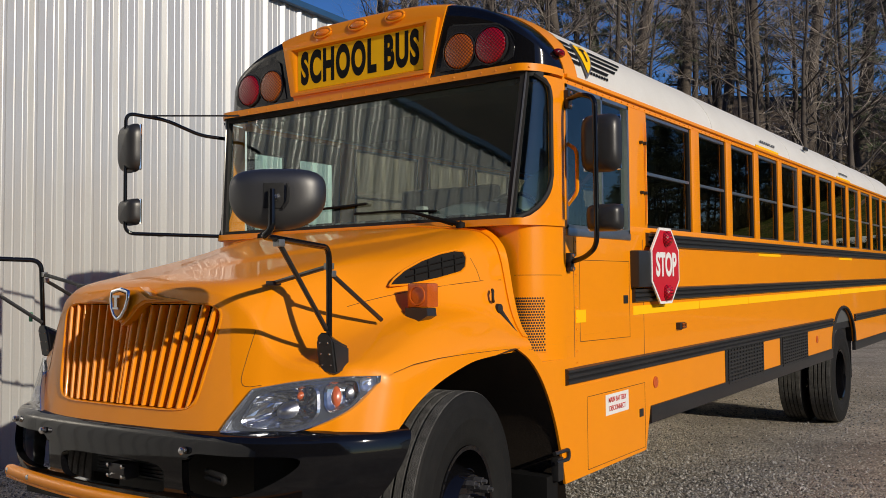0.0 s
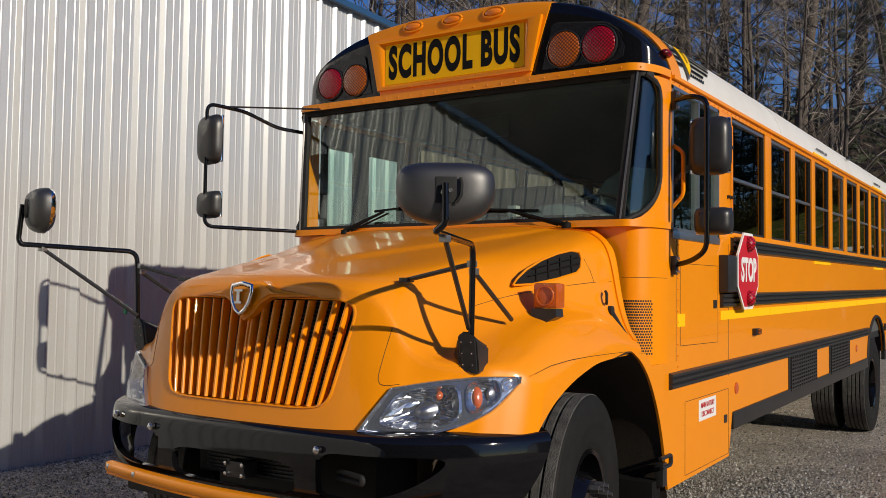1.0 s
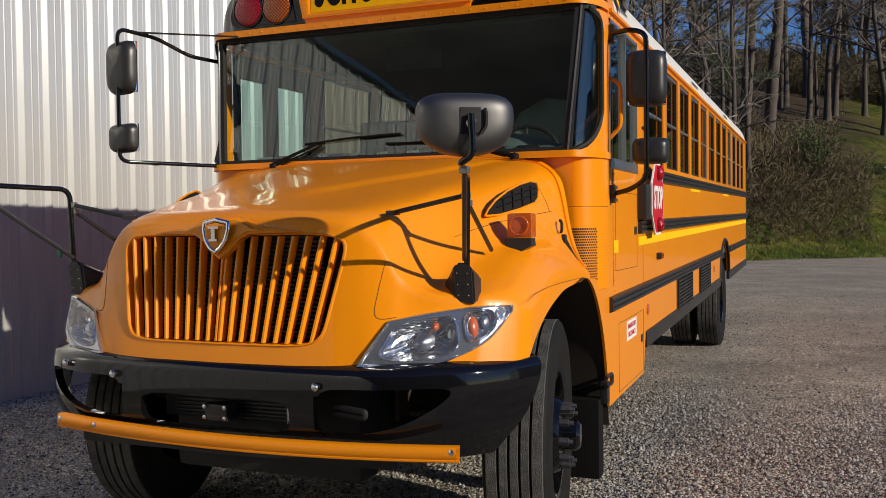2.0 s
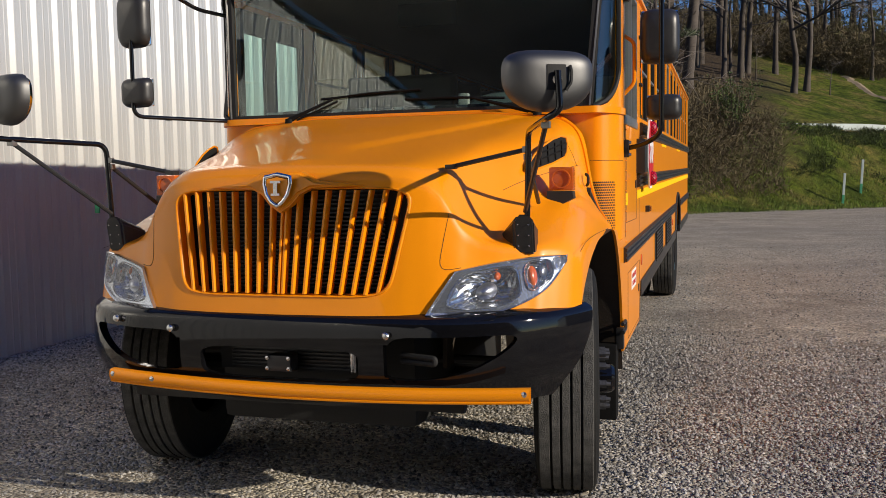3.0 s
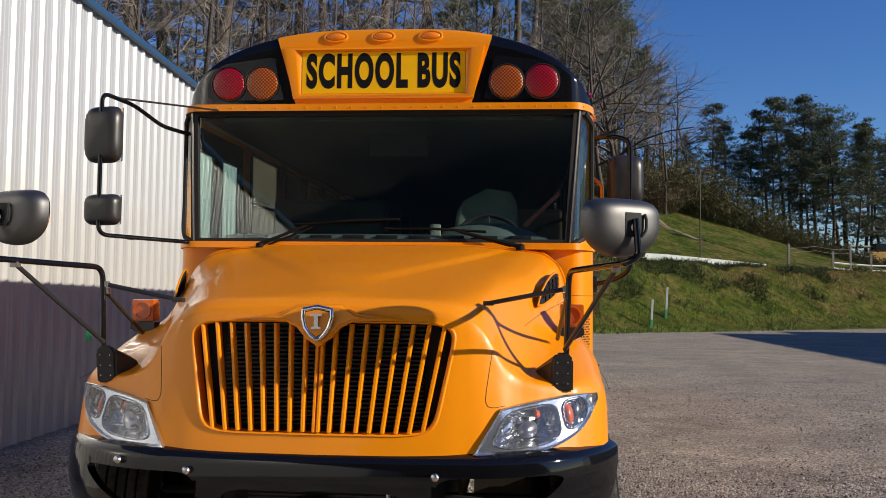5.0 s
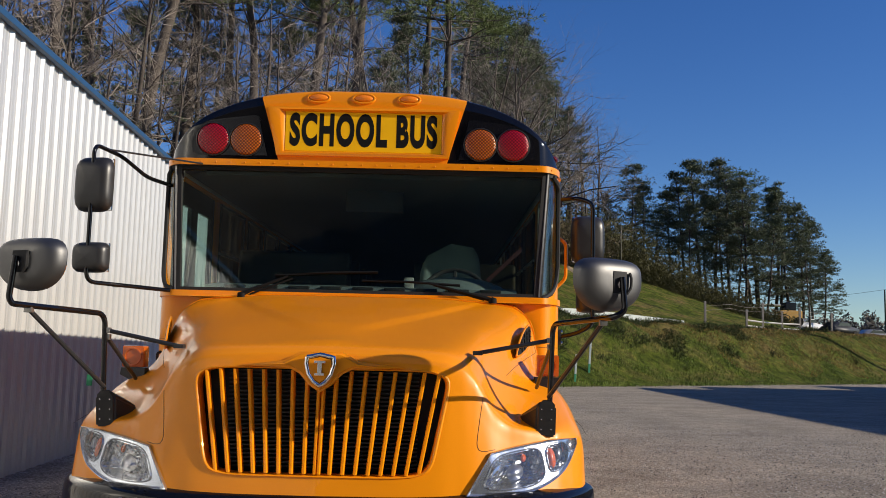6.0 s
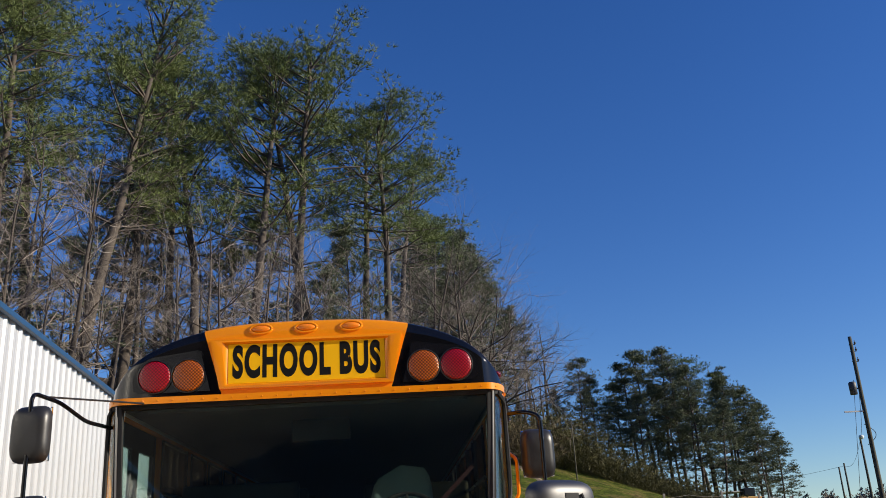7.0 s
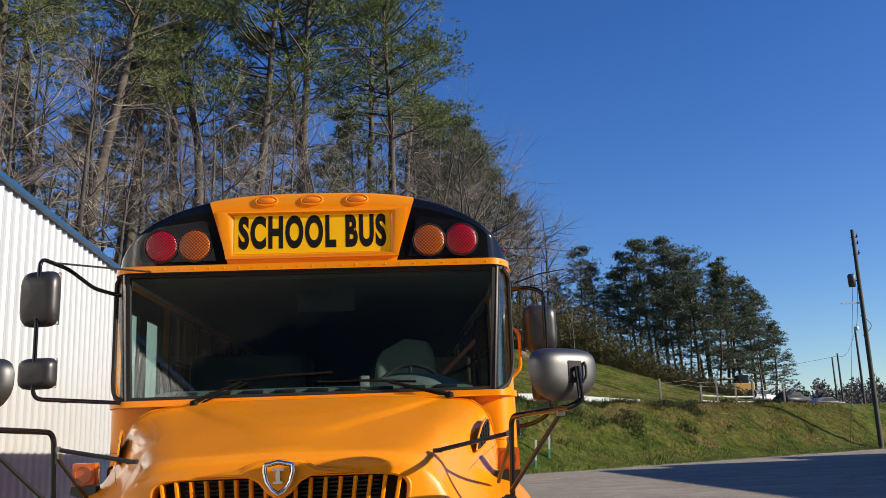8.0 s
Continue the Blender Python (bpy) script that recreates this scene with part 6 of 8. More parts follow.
for side, centre, turn_deg in ((1, (1.180, -0.150, 1.842), 33), (-1, (-1.160, -0.145, 1.872), -24)):
    S = side
    pivot = egg_mirror(side, centre, turn_deg)
    mast = bend([(S * 1.012, 0.305, 1.30), (S * 1.022, 0.295, 1.675), (S * 1.20, -0.24, 1.690), (pivot.x + S * 0.01, pivot.y - 0.01, 1.715), (pivot.x, pivot.y, pivot.z + 0.03)], 0.055, 6)
    mirror_mast = soft_part("mirror_mast", tube(bmesh.new(), mast, 0.0125, 10), BLACK, bus, "bent black mirror tube")
    soft_part("mirror_pivot", tube(bmesh.new(), [tuple(pivot), (pivot.x, pivot.y + 0.03, pivot.z + 0.005)], 0.017, 8), STEEL, mirror_mast)
    for a, b in (((S * 1.012, 0.305, 1.60), (S * 0.683, 0.318, 1.535)), ((S * 1.015, 0.315, 1.57), (S * 0.99, 0.67, 1.372)), ((S * 1.175, -0.14, 1.672), (S * 1.006, 0.295, 1.345))):
        soft_part("brace", tube(bmesh.new(), [a, b], 0.010, 8), SATIN, mirror_mast)
        clamp(a, mirror_mast)
    soft_part("brace_foot", boxed(S * 0.66, S * 0.705, 0.295, 0.345, 1.525, 1.545, 0.006), SATIN, mirror_mast)
    # footing on the fender
    bm = bmesh.new()
    front_ = [(0.955, 1.165), (1.042, 1.165), (1.042, 1.305), (1.02, 1.335), (0.975, 1.335), (0.955, 1.305)]
    back__ = [(0.86, 1.20), (1.04, 1.17), (1.04, 1.27), (1.00, 1.28), (0.93, 1.28), (0.88, 1.25)]
    fr_v = [bm.verts.new((S * x, 0.285 + 0.03 * (1.335 - z) / 0.17, z)) for x, z in front_]
    bk_v = [bm.verts.new((S * x, 0.40, z)) for x, z in back__]
    bm.faces.new(fr_v)
    bm.faces.new(bk_v[::-1])
    for k in range(6):
        bm.faces.new((fr_v[k], bk_v[k], bk_v[(k + 1) % 6], fr_v[(k + 1) % 6]))
    bmesh.ops.recalc_face_normals(bm, faces=bm.faces[:])
    bmesh.ops.bevel(bm, geom=bm.edges[:], offset=0.008, segments=2, affect="EDGES")
    footing = soft_part("mirror_footing", bm, SATIN, mirror_mast, "black moulded footing with rivets", 50)
    for x in (0.975, 1.02):
        for z in (1.20, 1.245, 1.29):
            y = 0.285 + 0.03 * (1.335 - z) / 0.17
            part("rivet", moved(revolve([(0.0, 0.004), (-0.004, 0.003), (-0.005, 0.0005)], 8, "Y"), Matrix.Translation((S * x, y - 0.001, z))), STEEL, mirror_mast)
tag_bm = bmesh.new()
box(tag_bm, -1.075, -1.05, 0.26, 0.268, 1.35, 1.40, 0.003)
GREEN_TAG = mat("green_tag", (0.02, 0.22, 0.10), 0.6)
part("tag", tag_bm, GREEN_TAG, bus, "small green tag tied to the brace")


def mirror_head(x0, x1, y, z0, z1, parent, tilt):
    """A moulded black housing with rounded back, glass towards the rear."""
    cx, cz_ = (x0 + x1) / 2, (z0 + z1) / 2
    w, h = abs(x1 - x0) / 2, (z1 - z0) / 2
    rows = []
    for j in range(7):
        t = j / 6 * math.pi / 2
        k, d = math.cos(t) ** 0.45 if j < 6 else 0.002, -0.075 * math.sin(t)
        ring_ = []
        for i in range(36):
            a = 2 * math.pi * i / 36
            c, s_ = math.cos(a), math.sin(a)
            q = (abs(c) ** 5 + abs(s_) ** 5) ** (-1 / 5)
            ring_.append((c * q * w * k, d, s_ * q * h * k))
        rows.append(ring_)
    bm = grid(rows, closed_v=True)
    bmesh.ops.recalc_face_normals(bm, faces=bm.faces[:])
    m = Matrix.Translation((cx, y, cz_)) @ Matrix.Rotation(radians(tilt), 4, "Z")
    hd = soft_part("mirror_head", moved(bm, m), SATIN, parent, "moulded black mirror housing", 55)
    g = boxed(-w * 0.94, w * 0.94, -0.004, 0.012, -h * 0.95, h * 0.95, 0.008)
    part("mirror_glass", moved(g, m), CHROME, hd)
    return hd


lm = bend([(-1.205, 1.79, 2.535), (-1.30, 1.60, 2.55), (-1.38, 1.38, 2.63), (-1.445, 1.12, 2.645), (-1.445, 1.12, 1.875), (-1.10, 1.66, 1.865)], 0.06, 6)
left_mirror = soft_part("mirror_frame", tube(bmesh.new(), lm, 0.012, 10), BLACK, bus, "black tube frame with two mirrors")
soft_part("stay", tube(bmesh.new(), [(-1.42, 1.26, 2.645), (-0.98, 1.66, 2.655)], 0.006, 6), SATIN, left_mirror)
mirror_head(-1.557, -1.332, 1.175, 2.268, 2.578, left_mirror, -12)
mirror_head(-1.545, -1.330, 1.175, 1.928, 2.098, left_mirror, -12)
clamp((-1.35, 1.32, 1.872), left_mirror)
rm = bend([(1.25, 1.96, 2.53), (1.37, 1.90, 2.535), (1.462, 1.87, 2.50), (1.462, 1.87, 1.72), (1.36, 1.93, 1.665), (1.25, 1.97, 1.645)], 0.06, 6)
right_mirror = soft_part("mirror_frame", tube(bmesh.new(), rm, 0.014, 10), BLACK, bus, "black tube frame with two mirrors")
mirror_head(1.335, 1.555, 1.985, 2.12, 2.43, right_mirror, 8)
mirror_head(1.368, 1.568, 1.97, 1.803, 1.948, right_mirror, 8)
for z in (2.53, 1.645):
    soft_part("mirror_bracket", boxed(1.24, 1.275, 1.94, 1.985, z - 0.05, z + 0.05, 0.006), SATIN, right_mirror)
    for dz in (-0.035, 0.035):
        part("bolt", moved(revolve([(0, 0.010), (0.012, 0.009), (0.014, 0.0005)], 8), Matrix.Translation((1.274, 1.962, z + dz))), STEEL, right_mirror)

# ---- bus: wipers, door, inside ----
for base_, joint, ends in (((-0.685, 1.852), (-0.42, 1.968), ((-0.50, 1.972), (0.12, 2.005))), ((0.815, 1.848), (0.43, 1.945), ((0.03, 1.952), (0.62, 1.935)))):
    w0, w1 = Vector((base_[0], 1.565, base_[1])), Vector((joint[0], 1.612, joint[1]))
    wiper = soft_part("wiper", tube(bmesh.new(), [w0, w0.lerp(w1, 0.3) + Vector((0, -0.008, 0)), w1], [0.016, 0.011, 0.008], 6), INK, bus, "black wiper arm and blade")
    soft_part("link_rod", tube(bmesh.new(), [w0 + Vector((0.05 if base_[0] < 0 else -0.05, 0, 0)), w1 + Vector((0.03, 0.002, -0.012))], 0.006, 6), INK, wiper)
    p, q = (Vector((x, 1.622 + 0.1 * (z - 1.95), z)) for x, z in ends)
    part("blade", tube(bmesh.new(), [p, p.lerp(q, 0.5) + Vector((0, -0.006, 0.006)), q], 0.008, 5), INK, wiper)
    soft_part("wiper_boss", moved(revolve([(-0.01, 0.026), (0.02, 0.024), (0.03, 0.0005)], 12, "Z"), Matrix.Translation((base_[0], 1.565, 1.838))), INK, wiper)
soft_part("cowl_shelf", grid([[(x, y, z) for x in np.linspace(-1.0, 1.0, 9)] for y, z in ((1.55, 1.832), (1.60, 1.840), (1.66, 1.858))]), ORANGE, bus)

# folding entry door, glazed nearly to the ground
door = soft_part("entry_door", boxed(-HALF, -HALF + 0.03, 1.965, 2.015, 0.55, HEAD, 0.005), MATTE, bus, "black-framed glazed folding entry door")
for y0, y1 in ((2.31, 2.47), (2.85, 2.92)):
    soft_part("door_post", boxed(-HALF, -HALF + 0.03, y0, y1, 0.55, HEAD, 0.005), MATTE, door)
soft_part("door_rail", boxed(-HALF, -HALF + 0.03, 2.015, 2.85, 2.47, HEAD, 0.005), MATTE, door)
for y0, y1 in ((2.015, 2.31), (2.47, 2.85)):
    for z0, z1 in ((0.70, 1.30), (1.40, 2.47)):
        g = part("door_glass", boxed(-HALF + 0.012, -HALF + 0.018, y0, y1, z0, z1), WIND_GLASS, door)
        g.visible_shadow = False
# dashboard, wheel and seats
dash = soft_part("dashboard", prism([(-0.98, 1.80, 1.895), (-0.98, 1.86, 1.925), (-0.98, 2.14, 1.955), (-0.98, 2.22, 1.85), (-0.98, 2.22, 1.25), (-0.98, 1.80, 1.25)], 1.96, (1, 0, 0)), DASH, bus, "grey-green moulded dashboard")
bm = bmesh.new()
bmesh.ops.create_uvsphere(bm, u_segments=28, v_segments=14, radius=1, matrix=Matrix.Translation((0.60, 2.06, 1.885)) @ Matrix.Diagonal((0.36, 0.20, 0.135, 1)))
soft_part("dash_pod", bm, DASH, dash, "moulded hump over the instruments")
soft_part("dash_box", boxed(0.27, 0.33, 1.90, 1.95, 1.93, 2.00, 0.008), CREAM, dash, "small pale box on the dashboard")
for k in range(9):
    x = -0.85 + 0.2 * k
    soft_part("dash_vent", boxed(x, x + 0.13, 1.812, 1.862, 1.905, 1.926, 0.006), MATTE, dash, "dark demister slot")
wheel_m = Matrix.Translation((0.60, 2.40, 1.90)) @ Matrix.Rotation(radians(-28), 4, "X")
ring_ = [wheel_m @ Vector((0.23 * math.cos(2 * math.pi * k / 28), 0, 0.23 * math.sin(2 * math.pi * k / 28))) for k in range(29)]
steering = soft_part("steering_wheel", tube(bmesh.new(), ring_, 0.015, 8), MATTE, bus, "black steering wheel")
for a in (90, 210, 330):
    part("spoke", tube(bmesh.new(), [wheel_m @ Vector((0, 0.02, 0)), wheel_m @ Vector((0.22 * math.cos(radians(a)), 0, 0.22 * math.sin(radians(a))))], 0.012, 6), MATTE, steering)


def bus_seat(x0, x1, y, top, base, name, thick=0.11):
    """Upright padded back with its cushion."""
    bm = boxed(x0, x1, y, y + thick, base, top, 0.045, 3)
    for v in bm.verts:
        v.co.y += 0.10 * (v.co.z - base) / (top - base)
    st_ = soft_part(name, bm, DARK_SEAT, bus, "dark green vinyl bench seat", 50)
    soft_part("cushion", boxed(x0, x1, y - 0.42, y + 0.02, base, base + 0.13, 0.04, 3), DARK_SEAT, st_, "", 50)
    return st_


def driver_seat(cx, y, base, top, half):
    """High back with rounded shoulders, hollowed a little, over a cushion."""
    rows = []
    for j in range(15):
        f = j / 14
        z = base + (top - base) * f
        w = half * (1 - 0.16 * f) * (1 - max(0.0, (f - 0.72) / 0.28) ** 2.6) ** (1 / 2.6) + 0.004
        back = y + 0.16 * f
        ring = []
        for k in range(28):
            a = 2 * math.pi * k / 28
            c, d = math.cos(a), math.sin(a)
            px = math.copysign(abs(c) ** 0.55, c)
            hollow = 0.035 * (px * px) if d < 0 else 0.0
            ring.append((cx + w * px, back - hollow + 0.065 * math.copysign(abs(d) ** 0.6, d) * min(1.0, w / half + 0.25), z))
        rows.append(ring)
    bm = grid(rows, closed_v=True)
    bm.faces.new([v for v in bm.verts if abs(v.co.z - base) < 1e-5])
    for v in bm.verts:
        v.co.z -= 0.22 * (cx + half - v.co.x) * max(0.0, (v.co.z - base) / (top - base) - 0.4) / 0.6
    bmesh.ops.recalc_face_normals(bm, faces=bm.faces[:])
    st_ = soft_part("driver_seat", bm, SEAT, bus, "grey-green vinyl driver's seat with rounded back", 60)
    soft_part("cushion", boxed(cx - half, cx + half, y - 0.44, y + 0.04, base - 0.02, base + 0.12, 0.045, 3), SEAT, st_, "", 50)


driver_seat(0.57, 2.92, 1.45, 2.40, 0.255)
belt = prism([(0.85, 2.75, 2.04), (1.09, 2.75, 2.27), (1.08, 2.75, 2.30), (0.83, 2.75, 2.06)], 0.004, (0, 1, 0))
part("seat_belt", belt, mat("dull_red_webbing", (0.05, 0.010, 0.009), 0.9), bus, "dull red seat belt by the driver's seat")
first_seat = None
for k in range(11):
    for x0, x1 in ((-1.18, -0.25), (0.25, 1.18)):
        if k == 0 and x0 > 0:
            continue
        if first_seat is None:
            first_seat = bus_seat(x0, x1, 3.55, 2.32, 1.42, "passenger_seat")
        else:
            copy_thing(first_seat, pose((x0 + 1.18), 0.765 * k, 0))
for side in (-1, 1):
    part("side_lining", boxed(side * (HALF - 0.042), side * (HALF - 0.034), 3.06 if side > 0 else 2.94, TAIL - 0.06, 1.0, SILL - 0.005), INSIDE, bus)
part("rear_lining", boxed(-1.19, 1.19, TAIL - 0.075, TAIL - 0.055, 1.0, 2.70), INSIDE, bus)
part("cab_lining", boxed(1.200, 1.212, 2.04, 3.06, 1.0, 1.80), INSIDE, bus)
part("front_lining", boxed(-1.0, 1.0, 1.83, 1.85, 2.62, 2.68), INSIDE, bus)
part("inside_mirror", boxed(-0.12, 0.25, 1.95, 1.97, 2.42, 2.56, 0.01), MATTE, bus)
soft_part("mud_flap", boxed(0.62, 1.20, ARCH_Y + 0.62, ARCH_Y + 0.635, 0.30, 0.74), MATTE, bus)

# the body rakes up a little towards the rear; the wheels stay on the ground
RAKE, RAKE_FROM = 0.0131, 2.3
raked = set()
for ob in bus.children_recursive:
    if ob.type != "MESH" or ob.name.split(".")[0] in ("wheel", "tyre", "tread_rib", "groove_floor", "nut", "hand_hole", "hole_rim", "front_axle", "rear_axle"):
        continue
    if ob.matrix_basis != Matrix.Identity(4):
        ob.matrix_basis = Matrix.Translation((0, 0, RAKE * max(0.0, ob.matrix_basis.translation.y - RAKE_FROM))) @ ob.matrix_basis
    elif ob.data.name not in raked:
        raked.add(ob.data.name)
        for v in ob.data.vertices:
            v.co.z += RAKE * max(0.0, v.co.y - RAKE_FROM)


# ---- trees ----
# colours carry the wood's light: trunks dark as in shade, crowns pale as sunlit
BARK = mat("shaded_grey_brown_bark", (0.088, 0.072, 0.058), 0.9, vary=0.35, scale=2.5, fine=30, bump=0.6)
PINE_BARK = mat("pine_bark", (0.095, 0.077, 0.062), 0.9, vary=0.4, scale=2.5, fine=25, bump=0.7)
TWIG = mat("sunlit_bare_twigs", (0.29, 0.25, 0.21), 0.9, vary=0.2, scale=1.0, bump=0.0)
# shaded copy of the pine needles: the low pines' shade is in its colour
SHADE_NEEDLE = mat("shaded_pine_needles", (0.125, 0.150, 0.082), 0.7, vary=0.3, scale=0.6, fine=6, bump=0.0, island=0.35)
NEEDLE = mat("pine_needles", (0.165, 0.205, 0.075), 0.7, vary=0.3, scale=0.6, fine=6, bump=0.0, island=0.35)
LEAF_GREEN = mat("shrub_leaves", (0.07, 0.11, 0.02), 0.6, vary=0.3, scale=0.8, bump=0.0, island=0.4)
SHRUB = mat("dry_brush", (0.150, 0.118, 0.062), 0.9, vary=0.3, scale=0.8, bump=0.0, island=0.4)
LEAF = mat("green_brush_leaves", (0.105, 0.098, 0.030), 0.7, vary=0.3, scale=0.8, bump=0.0, island=0.4)


class Sticks:
    """Tapered bars and blades gathered into one mesh."""

    def __init__(self):
        self.v, self.f = [], []

    def bar(self, p, q, r0, r1, n=3):
        d = (q - p)
        if d.length < 1e-5:
            return
        d.normalize()
        a = d.orthogonal().normalized()
        b = d.cross(a)
        k0 = len(self.v)
        for c, r in ((p, r0), (q, r1)):
            for k in range(n):
                t = 2 * math.pi * k / n
                self.v.append(c + a * (r * math.cos(t)) + b * (r * math.sin(t)))
        for k in range(n):
            self.f.append((k0 + k, k0 + (k + 1) % n, k0 + n + (k + 1) % n, k0 + n + k))

    def blade(self, p, q, w):
        d = q - p
        a = d.cross(Vector((random.gauss(0, 1), random.gauss(0, 1), random.gauss(0, 1))))
        if a.length < 1e-6:
            return
        a = a.normalized() * w
        k0 = len(self.v)
        self.v += [p - a, p + a, q]
        self.f.append((k0, k0 + 1, k0 + 2))

    def done(self, name, material, parent=None, smooth=False):
        me = bpy.data.meshes.new(name)
        me.from_pydata([tuple(v) for v in self.v], [], self.f)
        if smooth:
            me.polygons.foreach_set("use_smooth", [True] * len(self.f))
        me.materials.append(material)
        ob = new(name, me)
        ob.parent = parent
        return ob


def rand_dir(flat=1.0):
    v = Vector((random.gauss(0, 1), random.gauss(0, 1), random.gauss(0, 1) * flat))
    return v.normalized()


def trunk_path(height, lean, wiggle, steps):
    p, way, out = Vector((0, 0, -0.3)), Vector((lean * random.gauss(0, 1), lean * random.gauss(0, 1), 1)).normalized(), []
    for k in range(steps + 1):
        out.append(p.copy())
        p = p + way * (height / steps)
        way = (way + Vector((random.gauss(0, wiggle), random.gauss(0, wiggle), 0))).normalized()
        way = (way + Vector((0, 0, 0.12))).normalized()
    return out


def grow(st, tw, p, way, length, r, depth, up):
    """A limb with side limbs; the last order goes into the twigs."""
    steps = (2, 3, 4, 4)[depth]
    spots = []
    for k in range(steps):
        way = (way + rand_dir() * 0.28 + Vector((0, 0, up))).normalized()
        q = p + way * (length / steps)
        ra, rb = r * (1 - k / steps * 0.65), r * (1 - (k + 1) / steps * 0.65)
        (st if depth > 1 else tw).bar(p, q, ra, rb, 4 if depth > 2 else 3)
        spots.append((q, way.copy(), rb))
        p = q
    if depth == 0:
        return
    kids = {3: 5, 2: 6, 1: 5}[depth]
    for _ in range(kids):
        q, w, rr = random.choice(spots if depth < 3 else spots)
        side = (w + rand_dir(0.8) * 0.95).normalized()
        grow(st, tw, q, side, length * random.uniform(0.38, 0.62), rr * 0.62, depth - 1, up)


def bare_tree(height, seed, low=0.32, limbs=13, reach=1.0):
    random.seed(seed)
    tree = new("bare_tree")
    st, tw = Sticks(), Sticks()
    path = trunk_path(height * 0.92, 0.05, 0.05, 12)
    r0 = height * 0.0095 + 0.05
    for k in range(12):
        st.bar(path[k], path[k + 1], r0 * (1 - k / 12.6) ** 0.9 * (1.25 if k == 0 else 1), r0 * (1 - (k + 1) / 12.6) ** 0.9, 8)
    for k in range(limbs):
        f = low + (0.98 - low) * (k + random.random()) / limbs
        i = min(11, int(f * 12))
        p = path[i].lerp(path[i + 1], f * 12 - i)
        a = random.uniform(0, 2 * math.pi)
        rise = random.uniform(0.15, 0.85)
        way = Vector((math.cos(a), math.sin(a), rise)).normalized()
        ln = reach * height * random.uniform(0.17, 0.30) * (1.05 - 0.55 * max(0, f - 0.3))
        grow(st, tw, p, way, ln, r0 * (1 - f * 0.8) * 0.46 * reach ** 0.5, 3 if reach > 1.2 else 2, 0.05)
    part_ = st.done("trunk", BARK, tree, True)
    tw.done("crown", TWIG, tree)
    return tagged(tree, "leafless grey-brown woodland tree with many fine twigs", "tree", "woodland trees")


def pad(nd, p, way, wide, tufts, needle, blade_w, blades=8):
    """A flat, ragged spray of needle tufts round the end of a limb."""
    for _ in range(tufts):
        o = rand_dir()
        o = Vector((o.x * wide, o.y * wide, o.z * wide * 0.30)) * random.random() ** 0.45
        c = p + o
        out = (Vector((o.x, o.y, 0)) / wide * 1.2 + way * 0.6 + Vector((0, 0, 0.35))).normalized()
        for _b in range(blades):
            d = (out + rand_dir() * 0.85).normalized()
            nd.blade(c, c + d * needle * random.uniform(0.65, 1.25), needle * blade_w)


def pine_tree(height, seed, low=0.5, spread=0.17, limbs=44, tufts=15, blade_w=0.045, needle=0.30, blades=11, full_pad=1.0, cone=False, needles=None):
    """Bare lower trunk, tiers of spreading limbs, flat sprays of needles on their outer ends."""
    random.seed(seed)
    tree = new("pine_tree")
    st, nd = Sticks(), Sticks()
    path = trunk_path(height, 0.03, 0.035, 14)
    r0 = height * (0.0075 if cone else 0.0105) + 0.05
    for k in range(14):
        st.bar(path[k], path[k + 1], r0 * (1 - k / 15.5) ** 0.8, r0 * (1 - (k + 1) / 15.5) ** 0.8, 8)
    unit = height / 22
    tiers = max(6, limbs // 5)
    for k in range(limbs):
        tier = k % tiers
        f = low + (0.97 - low) * ((tier + random.gauss(0.5, 0.14)) / tiers) ** 0.85
        i = min(13, max(0, int(f * 14)))
        p = path[i].lerp(path[i + 1], f * 14 - i)
        a = random.uniform(0, 2 * math.pi)
        t = min(1.0, max(0.0, (f - low) / (1 - low)))
        full = math.sqrt(max(0.07, 1 - ((t - 0.30) / 0.73) ** 2))
        if cone:
            full = max(0.10, (1 - t) ** 0.62) * (0.62 + 0.38 * min(1.0, t / 0.2))
        ln = height * spread * full * random.choice((0.5, 0.75, 0.95, 1.0, 1.2))
        rise = random.uniform(-0.12, 0.22) + 0.9 * t ** 1.8 if cone else random.uniform(0.0, 0.35) + 0.9 * t ** 1.6
        way = Vector((math.cos(a), math.sin(a), rise)).normalized()
        pts = [p]
        for s in range(5):
            way = (way + rand_dir() * 0.17 + Vector((0, 0, 0.04))).normalized()
            q = pts[-1] + way * (ln / 5)
            rr = 0.06 * (1 - s / 5.5) * unit
            st.bar(pts[-1], q, rr, rr * 0.75, 4)
            pts.append(q)
        for s in (3, 4, 5):
            side = (way + rand_dir(0.4) * 0.8).normalized()
            tip = pts[s] + side * ln * random.uniform(0.06, 0.24)
            st.bar(pts[s], tip, 0.022 * unit, 0.012 * unit, 3)
            pad(nd, tip, side, random.uniform(0.5, 1.0) * unit * (1.1 if s == 5 else 0.9) * full_pad, tufts, needle * unit, blade_w, blades)
    for k in range(3):
        pad(nd, path[14] + rand_dir() * 0.4 * unit, Vector((0, 0, 1)), 0.6 * unit, tufts, needle * unit, blade_w, blades)
    for _ in range(7):      # dead stubs under the crown
        f = random.uniform(0.22, low)
        i = int(f * 14)
        a = random.uniform(0, 2 * math.pi)
        st.bar(path[i], path[i] + Vector((math.cos(a), math.sin(a), 0.25)) * random.uniform(0.5, 1.8), 0.035, 0.01, 4)
    st.done("trunk", PINE_BARK, tree, True)
    nd.done("crown", needles or NEEDLE, tree)
    return tagged(tree, "tall pine with bare lower trunk and tufted green crown", "tree", "woodland trees")


EYE_XY = (-3.0, -1.45)


